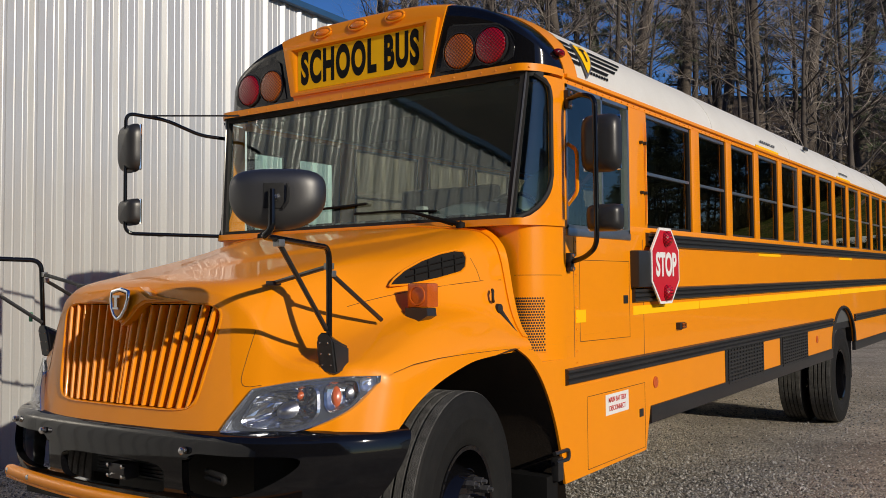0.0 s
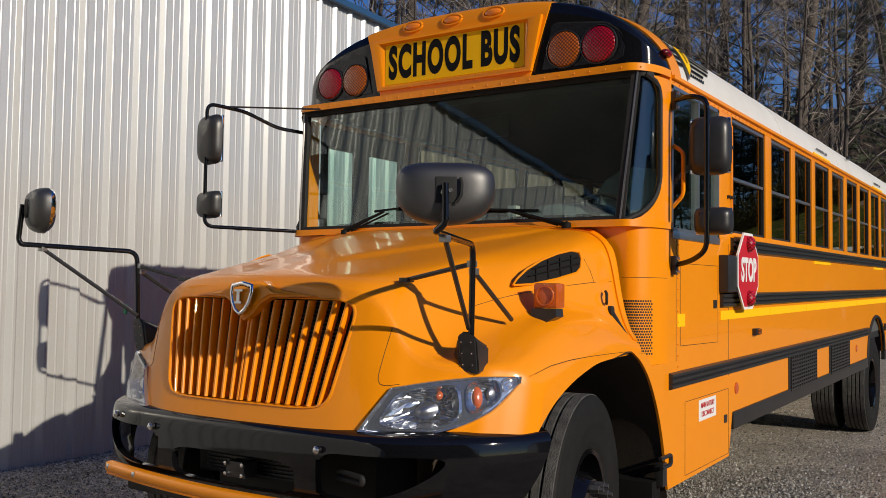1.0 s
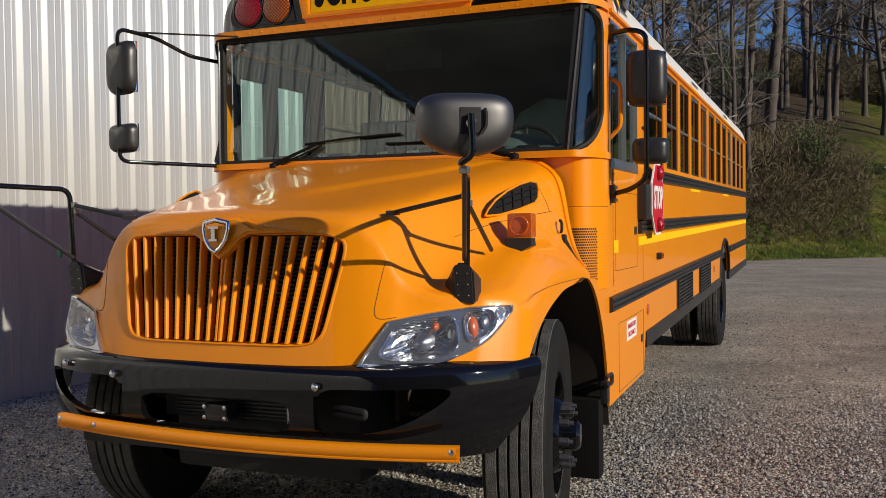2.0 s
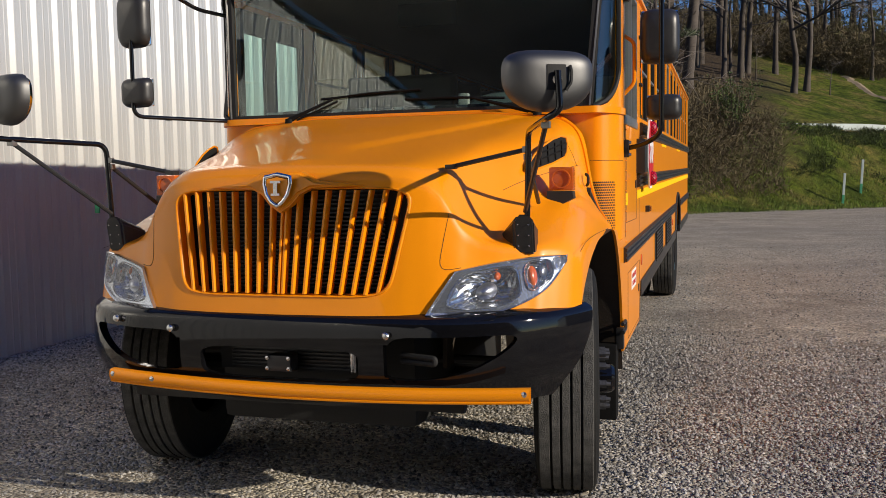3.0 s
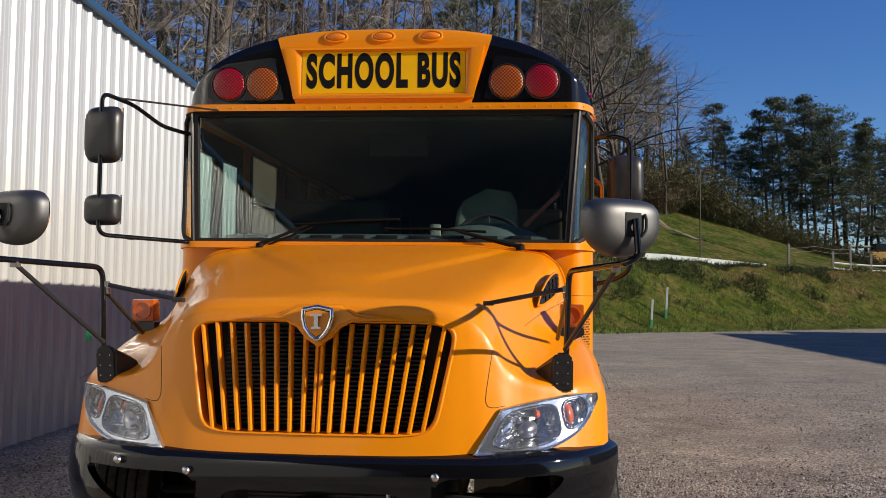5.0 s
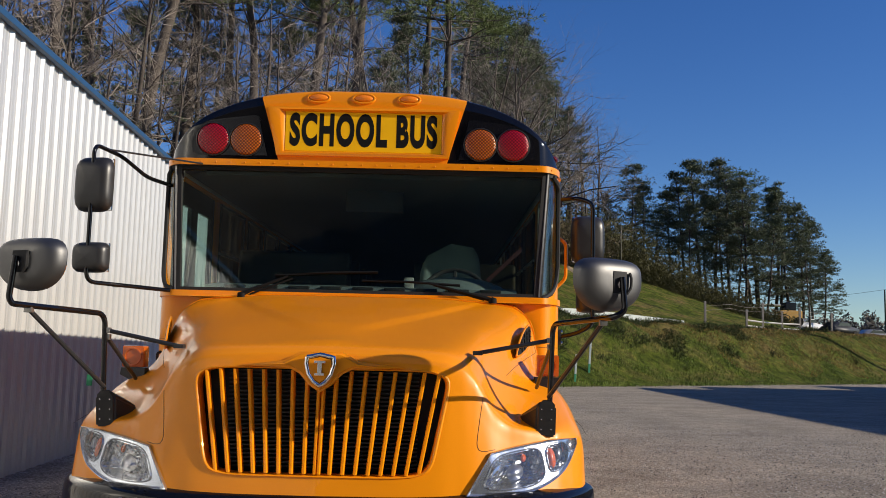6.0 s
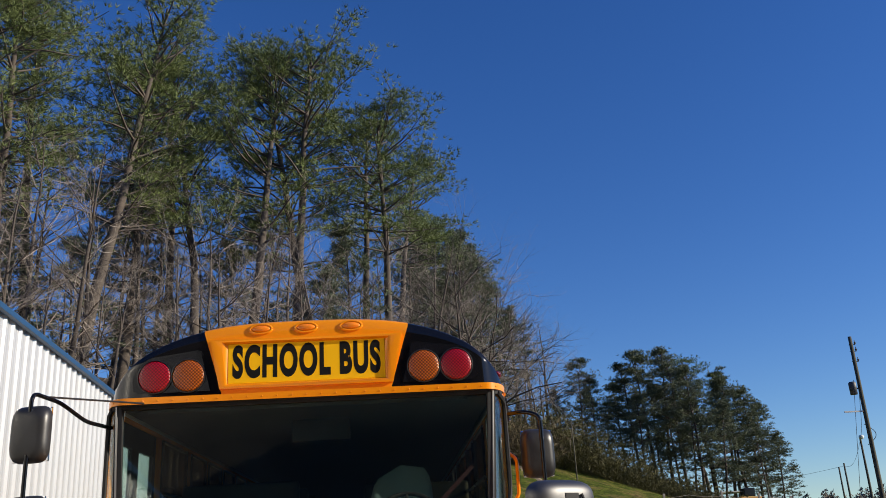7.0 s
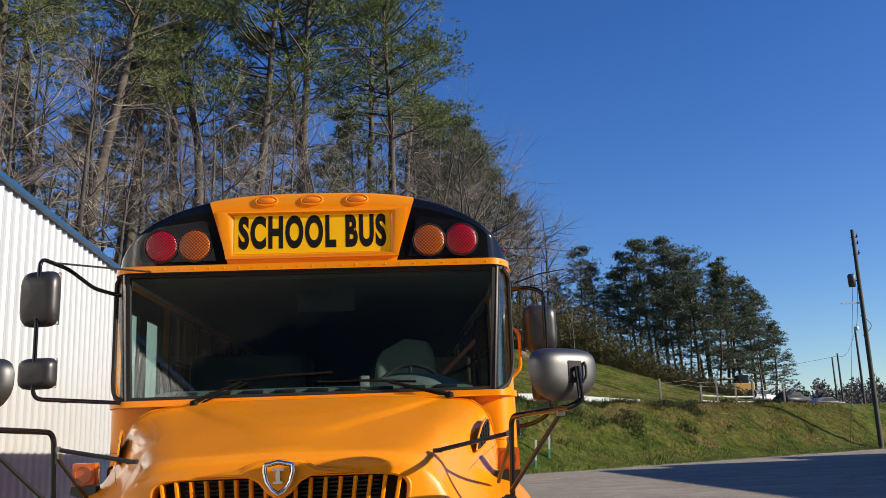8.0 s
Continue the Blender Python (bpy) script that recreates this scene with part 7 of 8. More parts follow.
def spot(azimuth, dist):
    """A place on the ground by its bearing (degrees right of the bus's line) and distance."""
    a = radians(azimuth)
    x, y = EYE_XY[0] + dist * math.sin(a), EYE_XY[1] + dist * math.cos(a)
    return x, y, terrain(x, y)


bare_kinds = [bare_tree(18, 11 + k, low, n) for k, (low, n) in enumerate(((0.30, 15), (0.42, 13), (0.25, 16), (0.5, 12), (0.36, 14)))]
pine_kinds = [pine_tree(24, 31 + k, low, sp, n) for k, (low, sp, n) in enumerate(((0.50, 0.15, 52), (0.58, 0.165, 44), (0.45, 0.145, 55), (0.62, 0.16, 40), (0.54, 0.135, 48)))]
broad_kinds = [bare_tree(18, 71 + k, 0.26, 15, 1.75) for k in range(2)]
low_pines = [pine_tree(16, 51 + k, low, sp, n, 11, 0.070, 0.44, 8, 1.0, True, SHADE_NEEDLE) for k, (low, sp, n) in enumerate(((0.24, 0.21, 74), (0.32, 0.23, 68), (0.20, 0.20, 78)))]


def skyline(az):
    return float(np.interp(az, (-40, -25, -20, -15.7, -14.2, -10.8, -6.1, -2.9, 0.3, 1.7, 2.6, 5.3, 7.6, 9.4, 10.8, 14), (34, 33, 33.5, 32.4, 29.5, 31.4, 31.8, 29.5, 26.5, 23.1, 21, 20, 17.3, 15.4, 13.2, 10)))


used_kind = set()


def plant(kinds, az, dist, height, base, squash=1.0):
    """One tree of a kind, scaled to a height."""
    k = random.randrange(len(kinds))
    src = kinds[k]
    x, y, z = spot(az, dist)
    s = height / base
    m = pose(x, y, z, 0, 0, random.uniform(0, 360)) @ Matrix.Diagonal((s * squash, s * squash, s, 1))
    if src.name not in used_kind:
        used_kind.add(src.name)
        src.matrix_basis = m
        return src
    ob = copy_thing(src, pose(0, 0, 0))
    ob.matrix_basis = m
    return ob


random.seed(77)
# tall pines that make the skyline, then the wood around them
for az, dist, f in ((-23.5, 50, 0.97), (-19.2, 50, 1.0), (-16.5, 55, 0.93), (-12.0, 54, 0.97), (-9.2, 52, 1.0), (-6.6, 53, 0.99), (-4.2, 56, 0.98), (-2.0, 58, 0.94), (0.9, 82, 0.98), (2.6, 97, 1.0), (3.9, 100, 0.97), (5.0, 102, 1.0), (6.2, 104, 0.97), (-0.6, 57, 0.98), (-28, 47, 0.95), (-33, 46, 0.9), (-21.5, 60, 0.9), (-14.4, 62, 0.95)):
    random.seed(int(1000 + az * 10))
    h = dist * math.tan(radians(skyline(az))) * f * 1.03 + 1.5 - spot(az, dist)[2]
    plant(pine_kinds, az, dist, h, 24, 1.15)
random.seed(78)
for k in range(54):
    az = -37 + 39 * (k + random.random()) / 54
    dist = random.choice((random.uniform(36, 48), random.uniform(44, 70)))
    if az > -1:
        dist = random.uniform(66, 84)
    h = (dist * math.tan(radians(skyline(az))) + 1.5 - spot(az, dist)[2]) * random.uniform(0.48, 0.80)
    plant(bare_kinds, az, dist, max(7, min(h, 24)), 18, 0.85)
for k in range(10):
    az = -30 + 30 * (k + random.random()) / 10
    dist = random.uniform(50, 72) if az < 0 else random.uniform(88, 104)
    h = (dist * math.tan(radians(skyline(az))) + 1.5 - spot(az, dist)[2]) * random.uniform(0.45, 0.72)
    plant(low_pines, az, dist, max(6, h), 16, 0.95)
# the wood's end, falling to the field
for az, dist, f in ((1.6, 94, 0.86), (3.2, 96, 0.94), (4.4, 98, 0.97), (5.6, 99, 0.95), (6.8, 100, 0.90), (2.2, 95, 0.7), (5.0, 97, 0.72), (7.6, 101, 0.8)):
    random.seed(int(1500 + az * 10))
    plant(low_pines, az, dist, (dist * math.tan(radians(skyline(az))) + 1.5 - spot(az, dist)[2]) * f, 16, 1.1)
for az, dist, f in ((6.0, 94, 0.88), (7.0, 98, 0.92), (8.0, 99, 0.96), (8.8, 100, 0.98), (9.6, 101, 0.98), (10.4, 102, 0.98)):
    random.seed(int(1600 + az * 10))
    plant(bare_kinds, az, dist, (dist * math.tan(radians(skyline(az))) + 1.5 - spot(az, dist)[2]) * f, 18, 1.15)
# the stand of pines over the field
for az, elev in ((10.6, 10.4), (11.6, 12.3), (12.6, 11.0), (14.0, 10.6), (15.0, 11.7), (16.0, 12.5), (17.0, 12.3), (17.9, 11.4), (18.9, 11.0), (19.7, 11.2), (20.7, 10.7), (21.6, 10.2), (22.4, 9.4), (23.1, 8.6), (13.2, 9.2), (15.5, 9.8), (18.4, 9.0), (21.0, 8.2), (22.8, 7.0), (12.0, 10.2), (14.6, 8.6), (16.5, 10.4), (17.5, 9.6), (19.3, 9.2), (20.2, 8.8), (23.6, 6.6)):
    random.seed(int(2000 + az * 10))
    az -= 0.1 * max(0.0, az - 14)
    dist = random.uniform(98, 112)
    h = dist * math.tan(radians(elev * 0.965)) + 1.5 - spot(az, dist)[2]
    tall = random.random() < 0.15
    plant(pine_kinds if tall else low_pines, az, dist, h, 24 if tall else 16, 1.4 if tall else 1.2)
# bare trees standing in the field
for az, dist, h, wide in ((5.11, 68.4, 18.5, 1.0), (5.75, 70.9, 17.5, 1.1)):
    random.seed(int(3000 + az * 10))
    plant(broad_kinds, az, dist, h, 18, wide)
for az, dist, h, wide in ((2.17, 70.6, 20, 1.0), (2.48, 73.3, 20, 1.0), (7.0, 71.5, 2.9, 1.3), (9.0, 84, 10.5, 1.3), (3.0, 70.7, 3.6, 1.1), (4.0, 76, 17, 1.1), (3.5, 90, 18, 1.1), (4.7, 92, 16.5, 1.2), (5.7, 94, 15.5, 1.2), (6.5, 90, 13.5, 1.3), (7.3, 95, 13.5, 1.2), (8.3, 93, 12, 1.3), (9.5, 97, 10.5, 1.3)):
    random.seed(int(3000 + az * 10))
    plant(bare_kinds, az, dist, h, 18, wide)


def brush(name, material, count, size, place, label, blades=4, reach=(0.15, 0.45)):
    """Tangled stems and small leaves, as one mass."""
    st = Sticks()
    for _ in range(count):
        x, y, h = place()
        z = terrain(x, y)
        p = Vector((x, y, z - 0.05))
        for _s in range(3):
            way = (rand_dir(0.5) + Vector((0, 0, 1.1))).normalized()
            q = p + way * h * random.uniform(0.2, 0.8)
            st.bar(p, q, 0.012, 0.006, 3)
            for _b in range(blades):
                e = q + (way + rand_dir() * 1.1).normalized() * h * random.uniform(*reach)
                st.blade(q, e, size)
    ob = st.done(name, material)
    return tagged(ob, label, "brush", kind="stuff")


def on_hillside():
    az = random.uniform(-8, 2.4)
    dist = random.uniform(39, 62)
    x, y, z = spot(az, dist)
    d, s = lot_edge(x, y)
    if d < 4 or (az > 3.5 and d > 9):
        return on_hillside()
    return x, y, random.uniform(0.8, 2.2)


def under_pines():
    az = 8.6 + 12.4 * random.random() ** 1.5
    dist = random.uniform(88, 100)
    x, y, z = spot(az, dist)
    return x, y, random.uniform(2.0, 7.0) * (1.1 - (az - 8.6) / 15)


random.seed(91)
brush("hillside_brush", SHRUB, 2600, 0.022, on_hillside, "dry brown brush and saplings on the wooded slope")
def hill_edge():
    x, y, z = spot(random.uniform(-1.5, 9.5), random.uniform(84, 95))
    return x, y, random.uniform(2.2, 6.0)


brush("edge_brush", SHRUB, 1500, 0.028, hill_edge, "brown leafless thicket along the wood's upper edge", 14, (0.05, 0.17))
brush("field_brush", LEAF, 2000, 0.030, under_pines, "olive-green brush along the foot of the pines", 18, (0.04, 0.14))



def on_bank_top():
    x = random.uniform(1.5, 27)
    d = random.uniform(3.4, 9.0)
    if noise.noise((x * 0.5, d * 0.7, 3)) < 0.62 - 0.10 * d + 0.25 * smooth01((x - 12) / 8):
        return on_bank_top()
    return x, 39 + 0.78 * x + 1.268 * d, random.uniform(0.15, 0.55)


def by_the_woods():
    x, d = random.uniform(-5.5, 1.2), random.uniform(2.2, 7.5)
    return x, 39 + 0.78 * x + 1.268 * d, random.uniform(0.3, 1.5)


SCRUB = mat("dark_bank_scrub", (0.058, 0.076, 0.018), 0.9, vary=0.3, scale=0.8, bump=0.0, island=0.5)
brush("bank_scrub", SCRUB, 3200, 0.014, on_bank_top, "dark green tussocks along the upper bank")
brush("dead_branches", SHRUB, 900, 0.016, by_the_woods, "dead brown branches and stems at the bank's foot")

# leafy shrub at the corner of the wood
shrub = new("evergreen_shrub")
stems, leaves = Sticks(), Sticks()
for k in range(14):
    way = (rand_dir(0.3) * 0.45 + Vector((0, 0, 1))).normalized()
    top = way * random.uniform(1.8, 3.1)
    stems.bar(Vector((0, 0, -0.1)), top, 0.03, 0.01, 4)
    for j in range(24):
        c = top * random.uniform(0.3, 1.0) + rand_dir() * random.uniform(0.1, 0.5)
        for _b in range(6):
            q = c + rand_dir() * 0.10
            leaves.blade(q, q + rand_dir() * random.uniform(0.07, 0.13), 0.035)
stems.done("stems", BARK, shrub)
leaves.done("crown", LEAF_GREEN, shrub)
shrub.location = (-1.1, 45.9, terrain(-1.1, 45.9))
tagged(shrub, "leafy green evergreen shrub at the wood's edge", "shrub")

# ---- beyond the lot ----
# tan footpath worn into the hillside
way_ = [(8.2, 81.5), (8.45, 79.0), (8.7, 76.5), (9.2, 73.4), (10.1, 71.2), (11.3, 69.8)]
rows_ = []
for k in range(41):
    q = k / 40 * 5
    i = min(4, int(q))
    x, y = way_[i][0] + (way_[i + 1][0] - way_[i][0]) * (q - i), way_[i][1] + (way_[i + 1][1] - way_[i][1]) * (q - i)
    wide = 0.45 - 0.30 * k / 40 + 0.12 * noise.noise((k * 0.5, 0, 0))
    rows_.append([(x + o * wide, y + o * 0.2, terrain(x + o * wide, y + o * 0.2) + 0.09 - 0.10 * abs(o)) for o in (-1, -0.5, 0, 0.5, 1)])
DIRT = mat("tan_dirt", (0.27, 0.205, 0.125), 0.95, vary=0.3, scale=1.5, fine=20, bump=0.3)
tagged(part("path", grid(rows_), DIRT), "worn tan dirt path on the hillside", "path", kind="structure")
POLE_WOOD = mat("weathered_pole", (0.075, 0.072, 0.048), 0.9, vary=0.3, scale=2, fine=20, bump=0.3)
FENCE_WOOD = mat("grey_fence_wood", (0.34, 0.30, 0.25), 0.85, vary=0.25, scale=3, fine=30, bump=0.3)
RAIL_WHITE = mat("pale_painted_rail", (0.62, 0.60, 0.55), 0.7, vary=0.15)
STAKE_GREEN = mat("green_stake_foot", (0.10, 0.42, 0.22), 0.6, vary=0.1)
MARKER = mat("white_marker", (0.72, 0.80, 0.76), 0.6, vary=0.05)
CAR_DARK = mat("dark_car_paint", (0.012, 0.013, 0.016), 0.5, vary=0.1, coat=0.15)
CAR_SILVER = mat("silver_car_paint", (0.26, 0.27, 0.29), 0.35, 0.3, vary=0.05, coat=0.6)
CAR_WHITE = mat("white_car_paint", (0.7, 0.7, 0.7), 0.35, vary=0.05, coat=0.6)
DIGGER = mat("machine_yellow", (0.75, 0.42, 0.10), 0.5, vary=0.1)
CAR_GLASS = mat("dark_car_glass", (0.02, 0.025, 0.03), 0.08, vary=0.05, bump=0.0)

# pale low kerb along the top of the bank
loops = []
for k in range(25):
    f = k / 24
    x, y = 0.9 + 12.6 * f, 51.1 + 9.75 * f
    top = 4.27 + 0.04 * f - 0.60 * max(0.0, f - 0.4)
    loops.append([(x, y, top - 1.2), (x, y, top), (x - 0.25, y + 0.4, top), (x - 0.25, y + 0.4, top - 1.2)])
bm = grid(loops)
kerb_ob = tagged(part("kerb", grid(loops), CONCRETE), "pale concrete kerb along the top of the grassy bank", "kerb", kind="structure")


def marker(az, dist, h):
    x, y, z = spot(az, dist)
    bm = boxed(-0.05, 0.05, -0.05, 0.05, -0.2, h, 0.01)
    ob = part("marker_post", moved(bm, Matrix.Rotation(radians(3), 4, "Y")), MARKER)
    ob.location = (x, y, z)
    part("foot", moved(boxed(-0.053, 0.053, -0.053, 0.053, -0.2, h * 0.28, 0.01), Matrix.Rotation(radians(3), 4, "Y")), STAKE_GREEN, ob)
    return tagged(ob, "thin white marker stake in the grass", "post", "marker stakes")


marker(8.3, 45.6, 1.35)
marker(9.15, 47.6, 1.55)


def pole(az, dist, h, r, label, arms=()):
    x, y, z = spot(az, dist)
    ob = new("utility_pole")
    ob.location = (x, y, z)
    part("shaft", tube(bmesh.new(), [(0, 0, -0.5), (-0.004 * h * 0.5, 0, h * 0.5), (-0.004 * h, 0, h)], [r, r * 0.85, r * 0.68], 10), POLE_WOOD, ob, "", True)
    return tagged(ob, label, "utility pole", "utility poles")


big = pole(27.85, 75, 16.3, 0.19, "tall weathered wooden utility pole with a grey transformer")
can = revolve([(0.0, 0.0005), (0.0, 0.26), (0.85, 0.28), (0.95, 0.2), (0.97, 0.0005)], 20, "Z")
GREY_METAL = mat("grey_painted_metal", (0.07, 0.073, 0.076), 0.5, vary=0.1)
part("transformer", moved(can, Matrix.Translation((-0.60, 0, 11.9))), GREY_METAL, big, "grey transformer can", True)
part("bracket", boxed(-0.40, -0.1, -0.05, 0.05, 12.3, 12.4), GREY_METAL, big)
part("lamp_arm", boxed(-1.6, -0.05, -0.05, 0.05, 10.6, 10.70), RAIL_WHITE, big, "pale lamp arm")
for z in (15.2, 15.7, 14.4):
    part("insulator", moved(revolve([(0.0, 0.05), (0.12, 0.09), (0.16, 0.03), (0.3, 0.03)], 10, "Z"), Matrix.Translation((0.22, -0.05, z))), GREY_METAL, big)
    part("arm", boxed(-0.25, 0.25, -0.03, 0.03, z - 0.05, z), GREY_METAL, big)
loop_ = [(-0.30 + 0.75 * math.sin(math.pi * k / 10), 0, 9.7 - 1.5 * (k / 10)) for k in range(11)]
part("cable_loop", tube(bmesh.new(), loop_, 0.025, 5), MATTE, big)
near_pole = pole(27.3, 118, 9.5, 0.16, "wooden utility pole with a street lamp beyond the bank")
part("street_lamp", moved(revolve([(0.0, 0.0005), (0.0, 0.16), (0.25, 0.30), (0.45, 0.24), (0.5, 0.0005)], 14, "Z"), Matrix.Translation((-0.05, -0.35, 9.1))), MARKER, near_pole, "pale street lamp head", True)
pole(26.2, 150, 9.0, 0.17, "wooden utility pole far off")
pole(25.9, 165, 9.5, 0.17, "wooden utility pole far off")
lamp_post = pole(11.1, 65.5, 6.2, 0.055, "thin wooden post standing in the field")
WIRE = mat("black_wire", (0.02, 0.02, 0.02), 0.6)
for k, (a, b) in enumerate((((27.9, 75, 14.5), (27.3, 118, 9.2)), ((27.3, 118, 9.2), (26.2, 150, 8.6)), ((26.2, 150, 8.6), (18, 190, 11)))):
    p, q = Vector(spot(a[0], a[1])) + Vector((0, 0, a[2])), Vector(spot(b[0], b[1])) + Vector((0, 0, b[2]))
    pts = [p.lerp(q, t / 12) - Vector((0, 0, 1.2 * math.sin(math.pi * t / 12))) for t in range(13)]
    tagged(part("overhead_wire", tube(bmesh.new(), pts, 0.02, 4), WIRE), "thin black overhead wire between the poles", "cable", "overhead wires")
guy = [Vector(spot(26.3, 74)), Vector(spot(27.9, 75)) + Vector((-0.5, 0, 13))]
tagged(part("guy_wire", tube(bmesh.new(), guy, 0.018, 4), WIRE), "thin guy wire of the utility pole", "cable")

# fence on the bank's top
def bank_spot(az, beyond=9.2):
    """The place on a bearing that lies so far beyond the lot's edge."""
    lo, hi = 30.0, 120.0
    for _ in range(40):
        mid = (lo + hi) / 2
        x, y, z = spot(az, mid)
        lo, hi = (mid, hi) if lot_edge(x, y)[0] < beyond else (lo, mid)
    return Vector(spot(az, lo))


fence = new("fence")
fence.location = bank_spot(18.43)
for az, top in ((16.06, 1.9), (18.43, 1.4), (19.34, 2.1), (20.4, 1.5), (21.38, 1.95), (23.08, 1.8)):
    p = bank_spot(az) - fence.location
    part("post", boxed(p.x - 0.07, p.x + 0.07, p.y - 0.07, p.y + 0.07, p.z - 0.4, p.z + top, 0.01), FENCE_WOOD, fence)
for z in (0.62, 0.22):
    for a, b in ((18.43, 19.34), (19.34, 20.4), (20.4, 21.38)):
        p, q = bank_spot(a) - fence.location, bank_spot(b) - fence.location
        part("rail", tube(bmesh.new(), [p + Vector((0, 0, z)), q + Vector((0, 0, z))], 0.055, 4), RAIL_WHITE, fence)
for z in (1.6, 1.3):
    pts = [bank_spot(az) - fence.location + Vector((0, 0, z + (0.1 if k % 2 else -0.05))) for k, az in enumerate((16.06, 17.5, 18.43, 19.34, 20.4, 21.38, 23.08))]
    part("wire", tube(bmesh.new(), pts, 0.012, 4), FENCE_WOOD, fence)
tagged(fence, "weathered wooden fence posts with pale rails atop the bank", "fence")


def car(az, dist, paint, turn_deg, label=""):
    """A small car far off: lofted body, cabin, glass and wheels."""
    ob = new("parked_car")
    x, y, z = spot(az, dist)
    ob.matrix_basis = pose(x, y, z - 0.02, 0, 0, turn_deg)
    side_prof = [(-2.2, 0.35), (-2.25, 0.75), (-2.1, 0.95), (-1.0, 1.02), (-0.4, 1.48), (1.1, 1.52), (1.75, 1.08), (2.15, 1.0), (2.25, 0.6), (2.2, 0.35)]
    bm = prism([(px, -0.85, pz) for px, pz in side_prof], 1.7, (0, 1, 0))
    bmesh.ops.bevel(bm, geom=bm.edges[:], offset=0.09, segments=2, affect="EDGES")
    part("body", bm, paint, ob, "", True)
    gl = [(-0.85, 1.1), (-0.38, 1.42), (1.05, 1.45), (1.5, 1.1)]
    for py in (-0.862, 0.842):
        part("window", prism([(px, py, pz) for px, pz in gl], 0.02, (0, 1, 0)), CAR_GLASS, ob)
    for px in (-1.4, 1.4):
        for py in (-0.8, 0.8):
            part("wheel", moved(revolve([(-0.1, 0.0005), (-0.1, 0.33), (0.1, 0.33), (0.1, 0.0005)], 16, "Y"), Matrix.Translation((px, py, 0.33))), RUBBER, ob)
    return tagged(ob, label, "car", "parked cars")


car(23.5, 104, CAR_DARK, 212, label="dark parked car beyond the grassy bank")
car(25.3, 116, CAR_SILVER, 200, label="silver parked car beyond the grassy bank")
car(21.7, 106, CAR_WHITE, 215, label="white parked car beyond the grassy bank")
dig = new("loader")
dig.location = spot(20.75, 96)
part("body", boxed(-1.1, 1.1, -0.8, 0.8, 0.3, 1.5, 0.1), DIGGER, dig)
part("cab", boxed(-0.5, 0.6, -0.6, 0.6, 1.5, 2.3, 0.08), CAR_GLASS, dig)
for px in (-0.7, 0.7):
    part("wheel", moved(revolve([(-0.9, 0.0005), (-0.9, 0.45), (0.9, 0.45), (0.9, 0.0005)], 16, "Y"), Matrix.Translation((px, 0, 0.42))), RUBBER, dig)
tagged(dig, "small yellow loader behind the wooden fence", "loader")

# open shelter behind the fence
sh = new("shelter")
sh.location = spot(19.75, 100)
part("roof", boxed(-1.9, 1.9, -1.2, 1.2, 1.75, 1.87, 0.02), RAIL_WHITE, sh)
for px in (-1.75, 1.75):
    for py in (-1.0, 1.0):
        part("post", boxed(px - 0.06, px + 0.06, py - 0.06, py + 0.06, -0.3, 1.75), FENCE_WOOD, sh)
tagged(sh, "low open shelter with a pale flat roof behind the fence", "shelter")

# far line of woods
random.seed(5)
st = Sticks()
for _ in range(2200):
    a = random.uniform(16, 44) if random.random() < 0.75 else random.uniform(-45, 62)
    dd = random.uniform(230, 330)
    x, y, z = spot(a, dd)
    h = (6 + 5 * noise.noise((a * 0.35, 3, 0)) + 3 * noise.noise((a * 1.3, 7, 0))) * random.uniform(0.7, 1.1) + 2
    p = Vector((x, y, z))
    for _b in range(34):
        t_ = random.random()
        q = p + Vector((random.uniform(-3, 3) * (1.1 - t_), random.uniform(-3, 3) * (1.1 - t_), h * t_))
        st.blade(q, q + (rand_dir() + Vector((0, 0, 0.3))) * random.uniform(0.4, 0.9), 0.26)
FAR_WOOD = mat("far_winter_woods", (0.15, 0.13, 0.105), 0.95, vary=0.3, scale=0.1, bump=0.0, island=0.3)
tagged(st.done("far_woods", FAR_WOOD), "distant line of brown winter woods", "woods", kind="stuff")


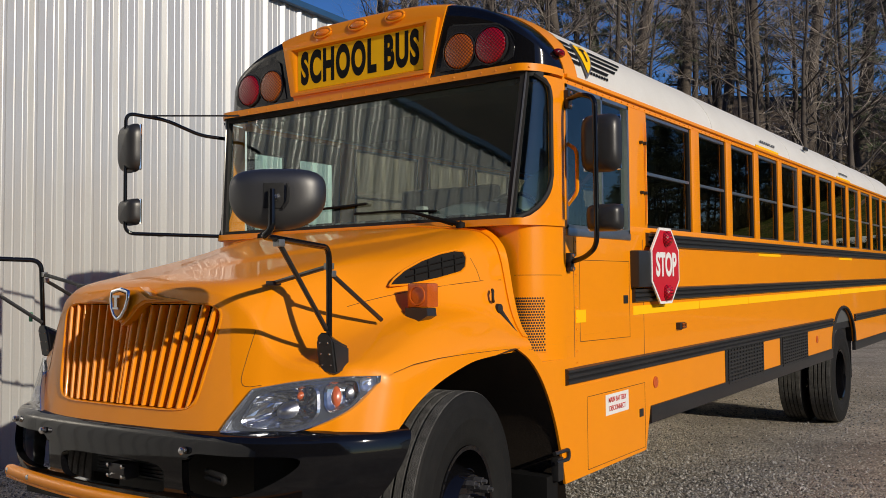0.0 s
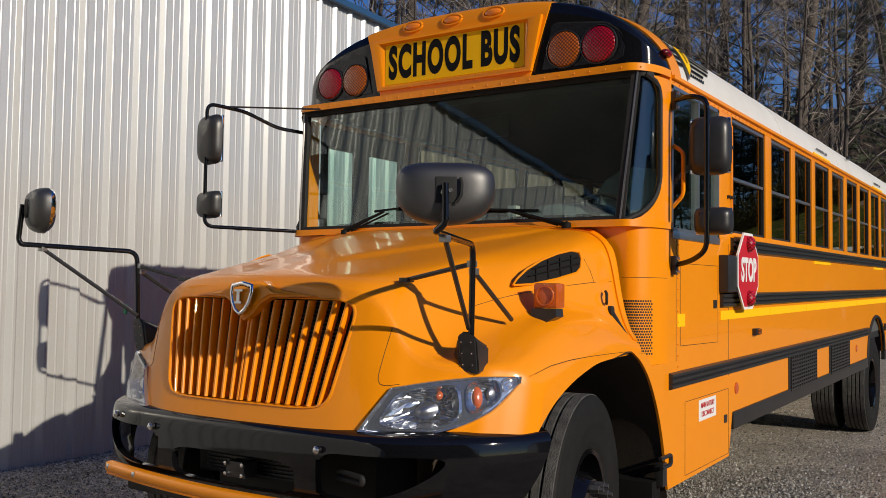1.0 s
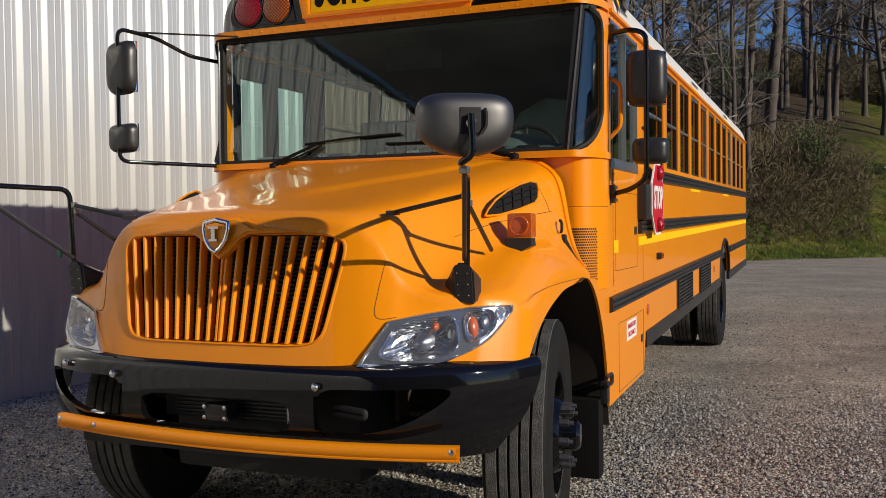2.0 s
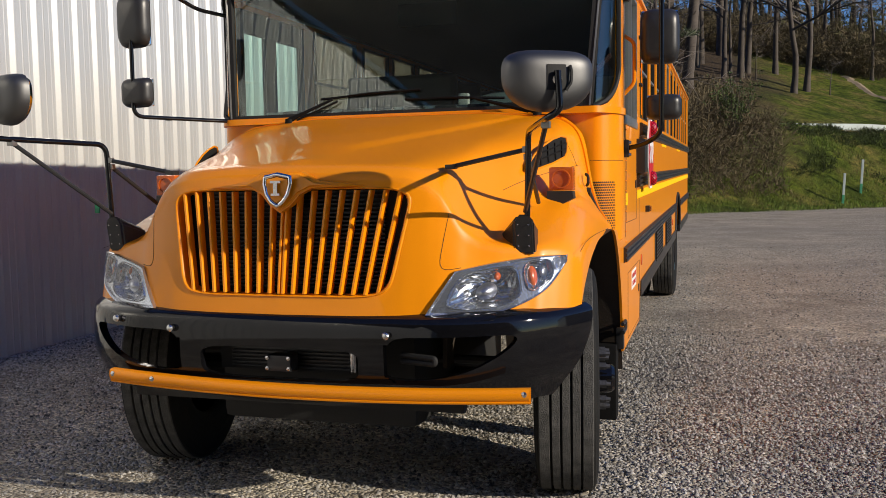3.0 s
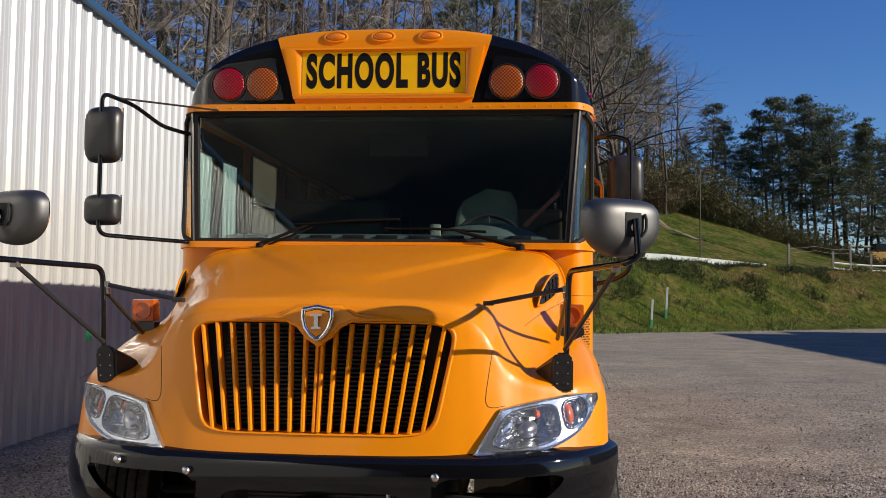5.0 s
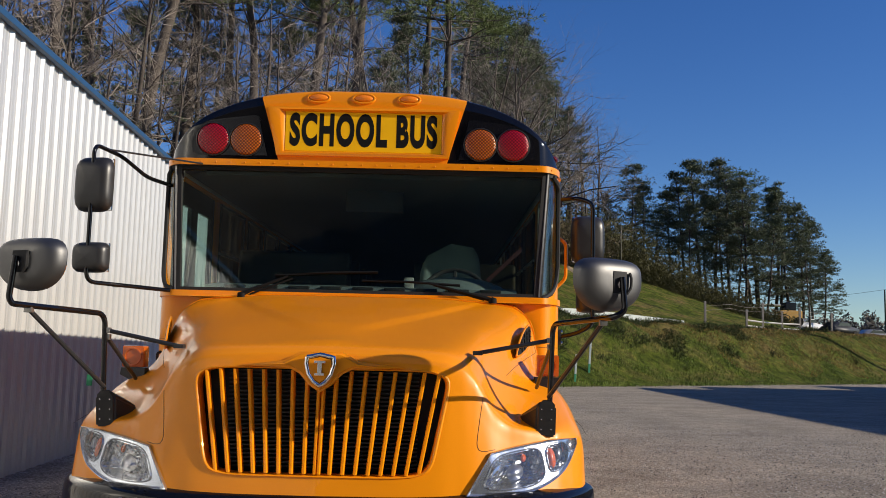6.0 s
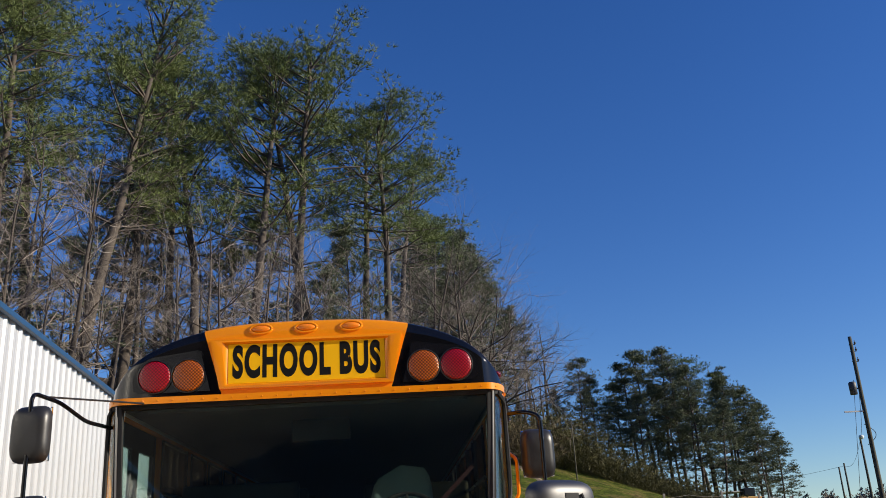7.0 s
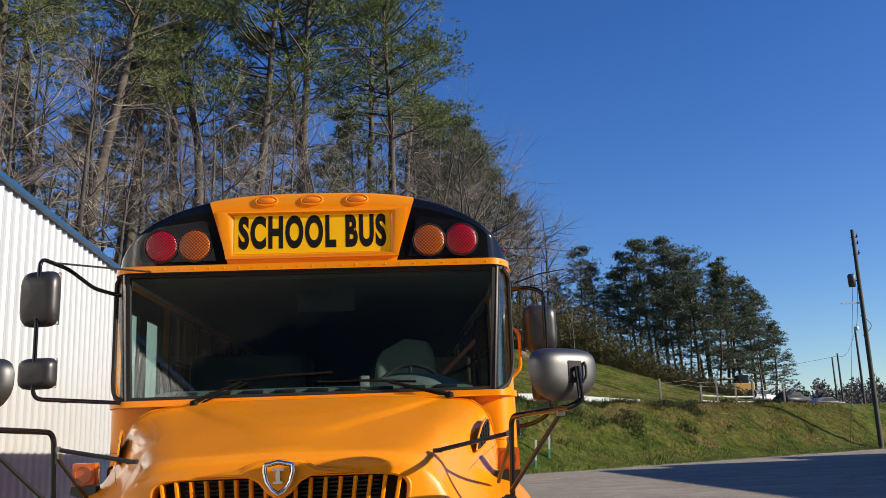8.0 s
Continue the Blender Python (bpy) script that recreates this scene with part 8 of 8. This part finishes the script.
# ---- loose gravel near the bus, grass on the bank ----
def gravel(count, x0, x1, y0, y1, small, large, seed, fade):
    """Loose angular stones lying on the lot."""
    rng = np.random.default_rng(seed)
    base = np.array([(1, 0, 0), (-1, 0, 0), (0, 1, 0), (0, -1, 0), (0, 0, 1)], float)     # the underside lies in the ground
    tri = np.array([(0, 2, 4), (2, 1, 4), (1, 3, 4), (3, 0, 4)])
    # thinned out towards the borders of the stretch
    px, py = x0 + (x1 - x0) * rng.random(count), y0 + (y1 - y0) * rng.random(count)
    keep = rng.random(count) < np.minimum(1, (x1 - px) / fade) * np.minimum(1, (y1 - py) / fade) * np.minimum(1, (py - y0 + 0.4) / 1.5)
    px, py = px[keep], py[keep]
    count = len(px)
    low = np.array([terrain(float(a_), float(b_)) for a_, b_ in zip(px, py)])
    size = small + (large - small) * rng.random(count) ** 2.2
    shape = base[None] * (0.7 + 0.6 * rng.random((count, 5, 1))) + 0.28 * (rng.random((count, 5, 3)) - 0.5)
    shape[:, :4, 2] -= 0.25
    shape[:, :, 2] *= 0.85
    a = rng.random(count) * 2 * np.pi
    c, s_ = np.cos(a)[:, None], np.sin(a)[:, None]
    xx = shape[:, :, 0] * c - shape[:, :, 1] * s_
    yy = shape[:, :, 0] * s_ + shape[:, :, 1] * c
    v = np.stack([xx * size[:, None] + px[:, None], yy * size[:, None] + py[:, None], shape[:, :, 2] * size[:, None] + size[:, None] * 0.26 + low[:, None]], -1)
    f = (tri[None] + 5 * np.arange(count)[:, None, None]).reshape(-1, 3)
    me = bpy.data.meshes.new("gravel")
    me.vertices.add(count * 5)
    me.vertices.foreach_set("co", v.reshape(-1))
    me.loops.add(len(f) * 3)
    me.loops.foreach_set("vertex_index", f.reshape(-1))
    me.polygons.add(len(f))
    me.polygons.foreach_set("loop_start", np.arange(len(f)) * 3)
    me.update()
    me.validate()
    me.materials.append(STONE)
    return tagged(new("gravel", me), "loose grey crushed stone over the lot", "gravel", kind="stuff")


STONE = mat("crushed_stone", (0.345, 0.330, 0.302), 0.9, vary=0.42, scale=0.9, fine=60, bump=0.2, island=0.8)
for dull_ in (STONE, NEEDLE):
    dull_.node_tree.nodes["Principled BSDF"].inputs["Specular IOR Level"].default_value = 0.15
gravel(165000, -7.7, 4.5, 0.8, 8.6, 0.0048, 0.0145, 3, 3.4)
gravel(40000, -4.0, 14, 5.5, 20, 0.008, 0.018, 4, 7.0)
st, dry = Sticks(), Sticks()
random.seed(8)
for _ in range(76000):
    x = random.uniform(-5, 34)
    d = random.uniform(-0.3, 9.5)
    y = 39 + 0.78 * x + 1.268 * d
    z = terrain(x, y)
    p = Vector((x, y, z - 0.02))
    thick = 0.5 + noise.noise((x * 0.4, y * 0.4, 9))
    if d < 0.6 and random.random() > 0.5 + 0.4 * noise.noise((x, y, 2)):
        continue
    clump_ = st if d < 2.6 + 2.5 * noise.noise((x * 0.3, y * 0.3, 5)) + 0.6 * max(0.0, 15 - x) else dry
    clump_.blade(p, p + Vector((random.gauss(0, 0.45), random.gauss(0, 0.45), 1)).normalized() * random.uniform(0.05, 0.16) * (0.6 + thick), 0.017)
GRASS = mat("bank_grass", (0.115, 0.180, 0.018), 0.8, vary=0.6, scale=0.45, fine=3, bump=0.0, island=0.55, dirt=(0.21, 0.145, 0.06), dirt_amount=0.6)
DRY_GRASS = mat("dry_bank_grass", (0.250, 0.165, 0.050), 0.85, vary=0.5, scale=0.6, fine=4, bump=0.0, island=0.5, dirt=(0.10, 0.11, 0.02), dirt_amount=0.5)
tagged(dry.done("dry_grass", DRY_GRASS), "straw-brown rough grass on the bank's upper part", "grass", kind="stuff")
tagged(st.done("bank_grass", GRASS), "tufted green and straw-coloured grass on the bank", "grass", kind="stuff")

# unseen slope behind the view, added to keep low sky off the windscreen
hill = []
for j in range(14):
    f = j / 13
    row = []
    for k in range(61):
        a = radians(116 + 180 * k / 60)
        d = 52 + 48 * f
        rise = smooth01(min((k / 60) / 0.07, (1 - k / 60) / 0.07))
        row.append((-3 + d * math.sin(a), 8 + d * math.cos(a), -0.1 + rise * (44 * smooth01(f * 1.15) + 3.0 * noise.noise((k * 0.35, j * 0.6, 8)) * smooth01(f * 3))))
    hill.append(row)
LITTER = mat("leaf_litter_hill", (0.105, 0.088, 0.070), 0.95, vary=0.5, scale=0.25, fine=2.0, bump=0.0)
tagged(part("wooded_hill", grid(hill), LITTER, None, "", True), "unseen brown slope added behind the view to darken reflections", "hill", kind="structure")

# unseen trees before that slope, added for the same dark reflections
st = Sticks()
random.seed(6)
for _ in range(2200):
    a = random.uniform(126, 262)
    x, y = -3 + random.uniform(55, 80) * math.sin(radians(a)), 8 + random.uniform(55, 80) * math.cos(radians(a))
    h = 13 + 4 * noise.noise((a * 0.2, 1, 0)) + 3 * noise.noise((a * 0.9, 5, 0))
    st.bar(Vector((x, y, -0.1)), Vector((x, y, h * 0.8)), 0.16, 0.06, 4)
    for _b in range(30):
        q = Vector((x + random.uniform(-2.5, 2.5), y + random.uniform(-2.5, 2.5), h * random.uniform(0.05, 1)))
        st.blade(q, q + (rand_dir() + Vector((0, 0, 0.8))).normalized() * random.uniform(0.8, 1.8), 0.07)
WINTER = mat("winter_woods", (0.10, 0.086, 0.070), 0.95, vary=0.3, scale=0.5, bump=0.0)
tagged(st.done("woods_behind", WINTER), "unseen brown woods added behind the view to darken reflections", "woods", kind="stuff")
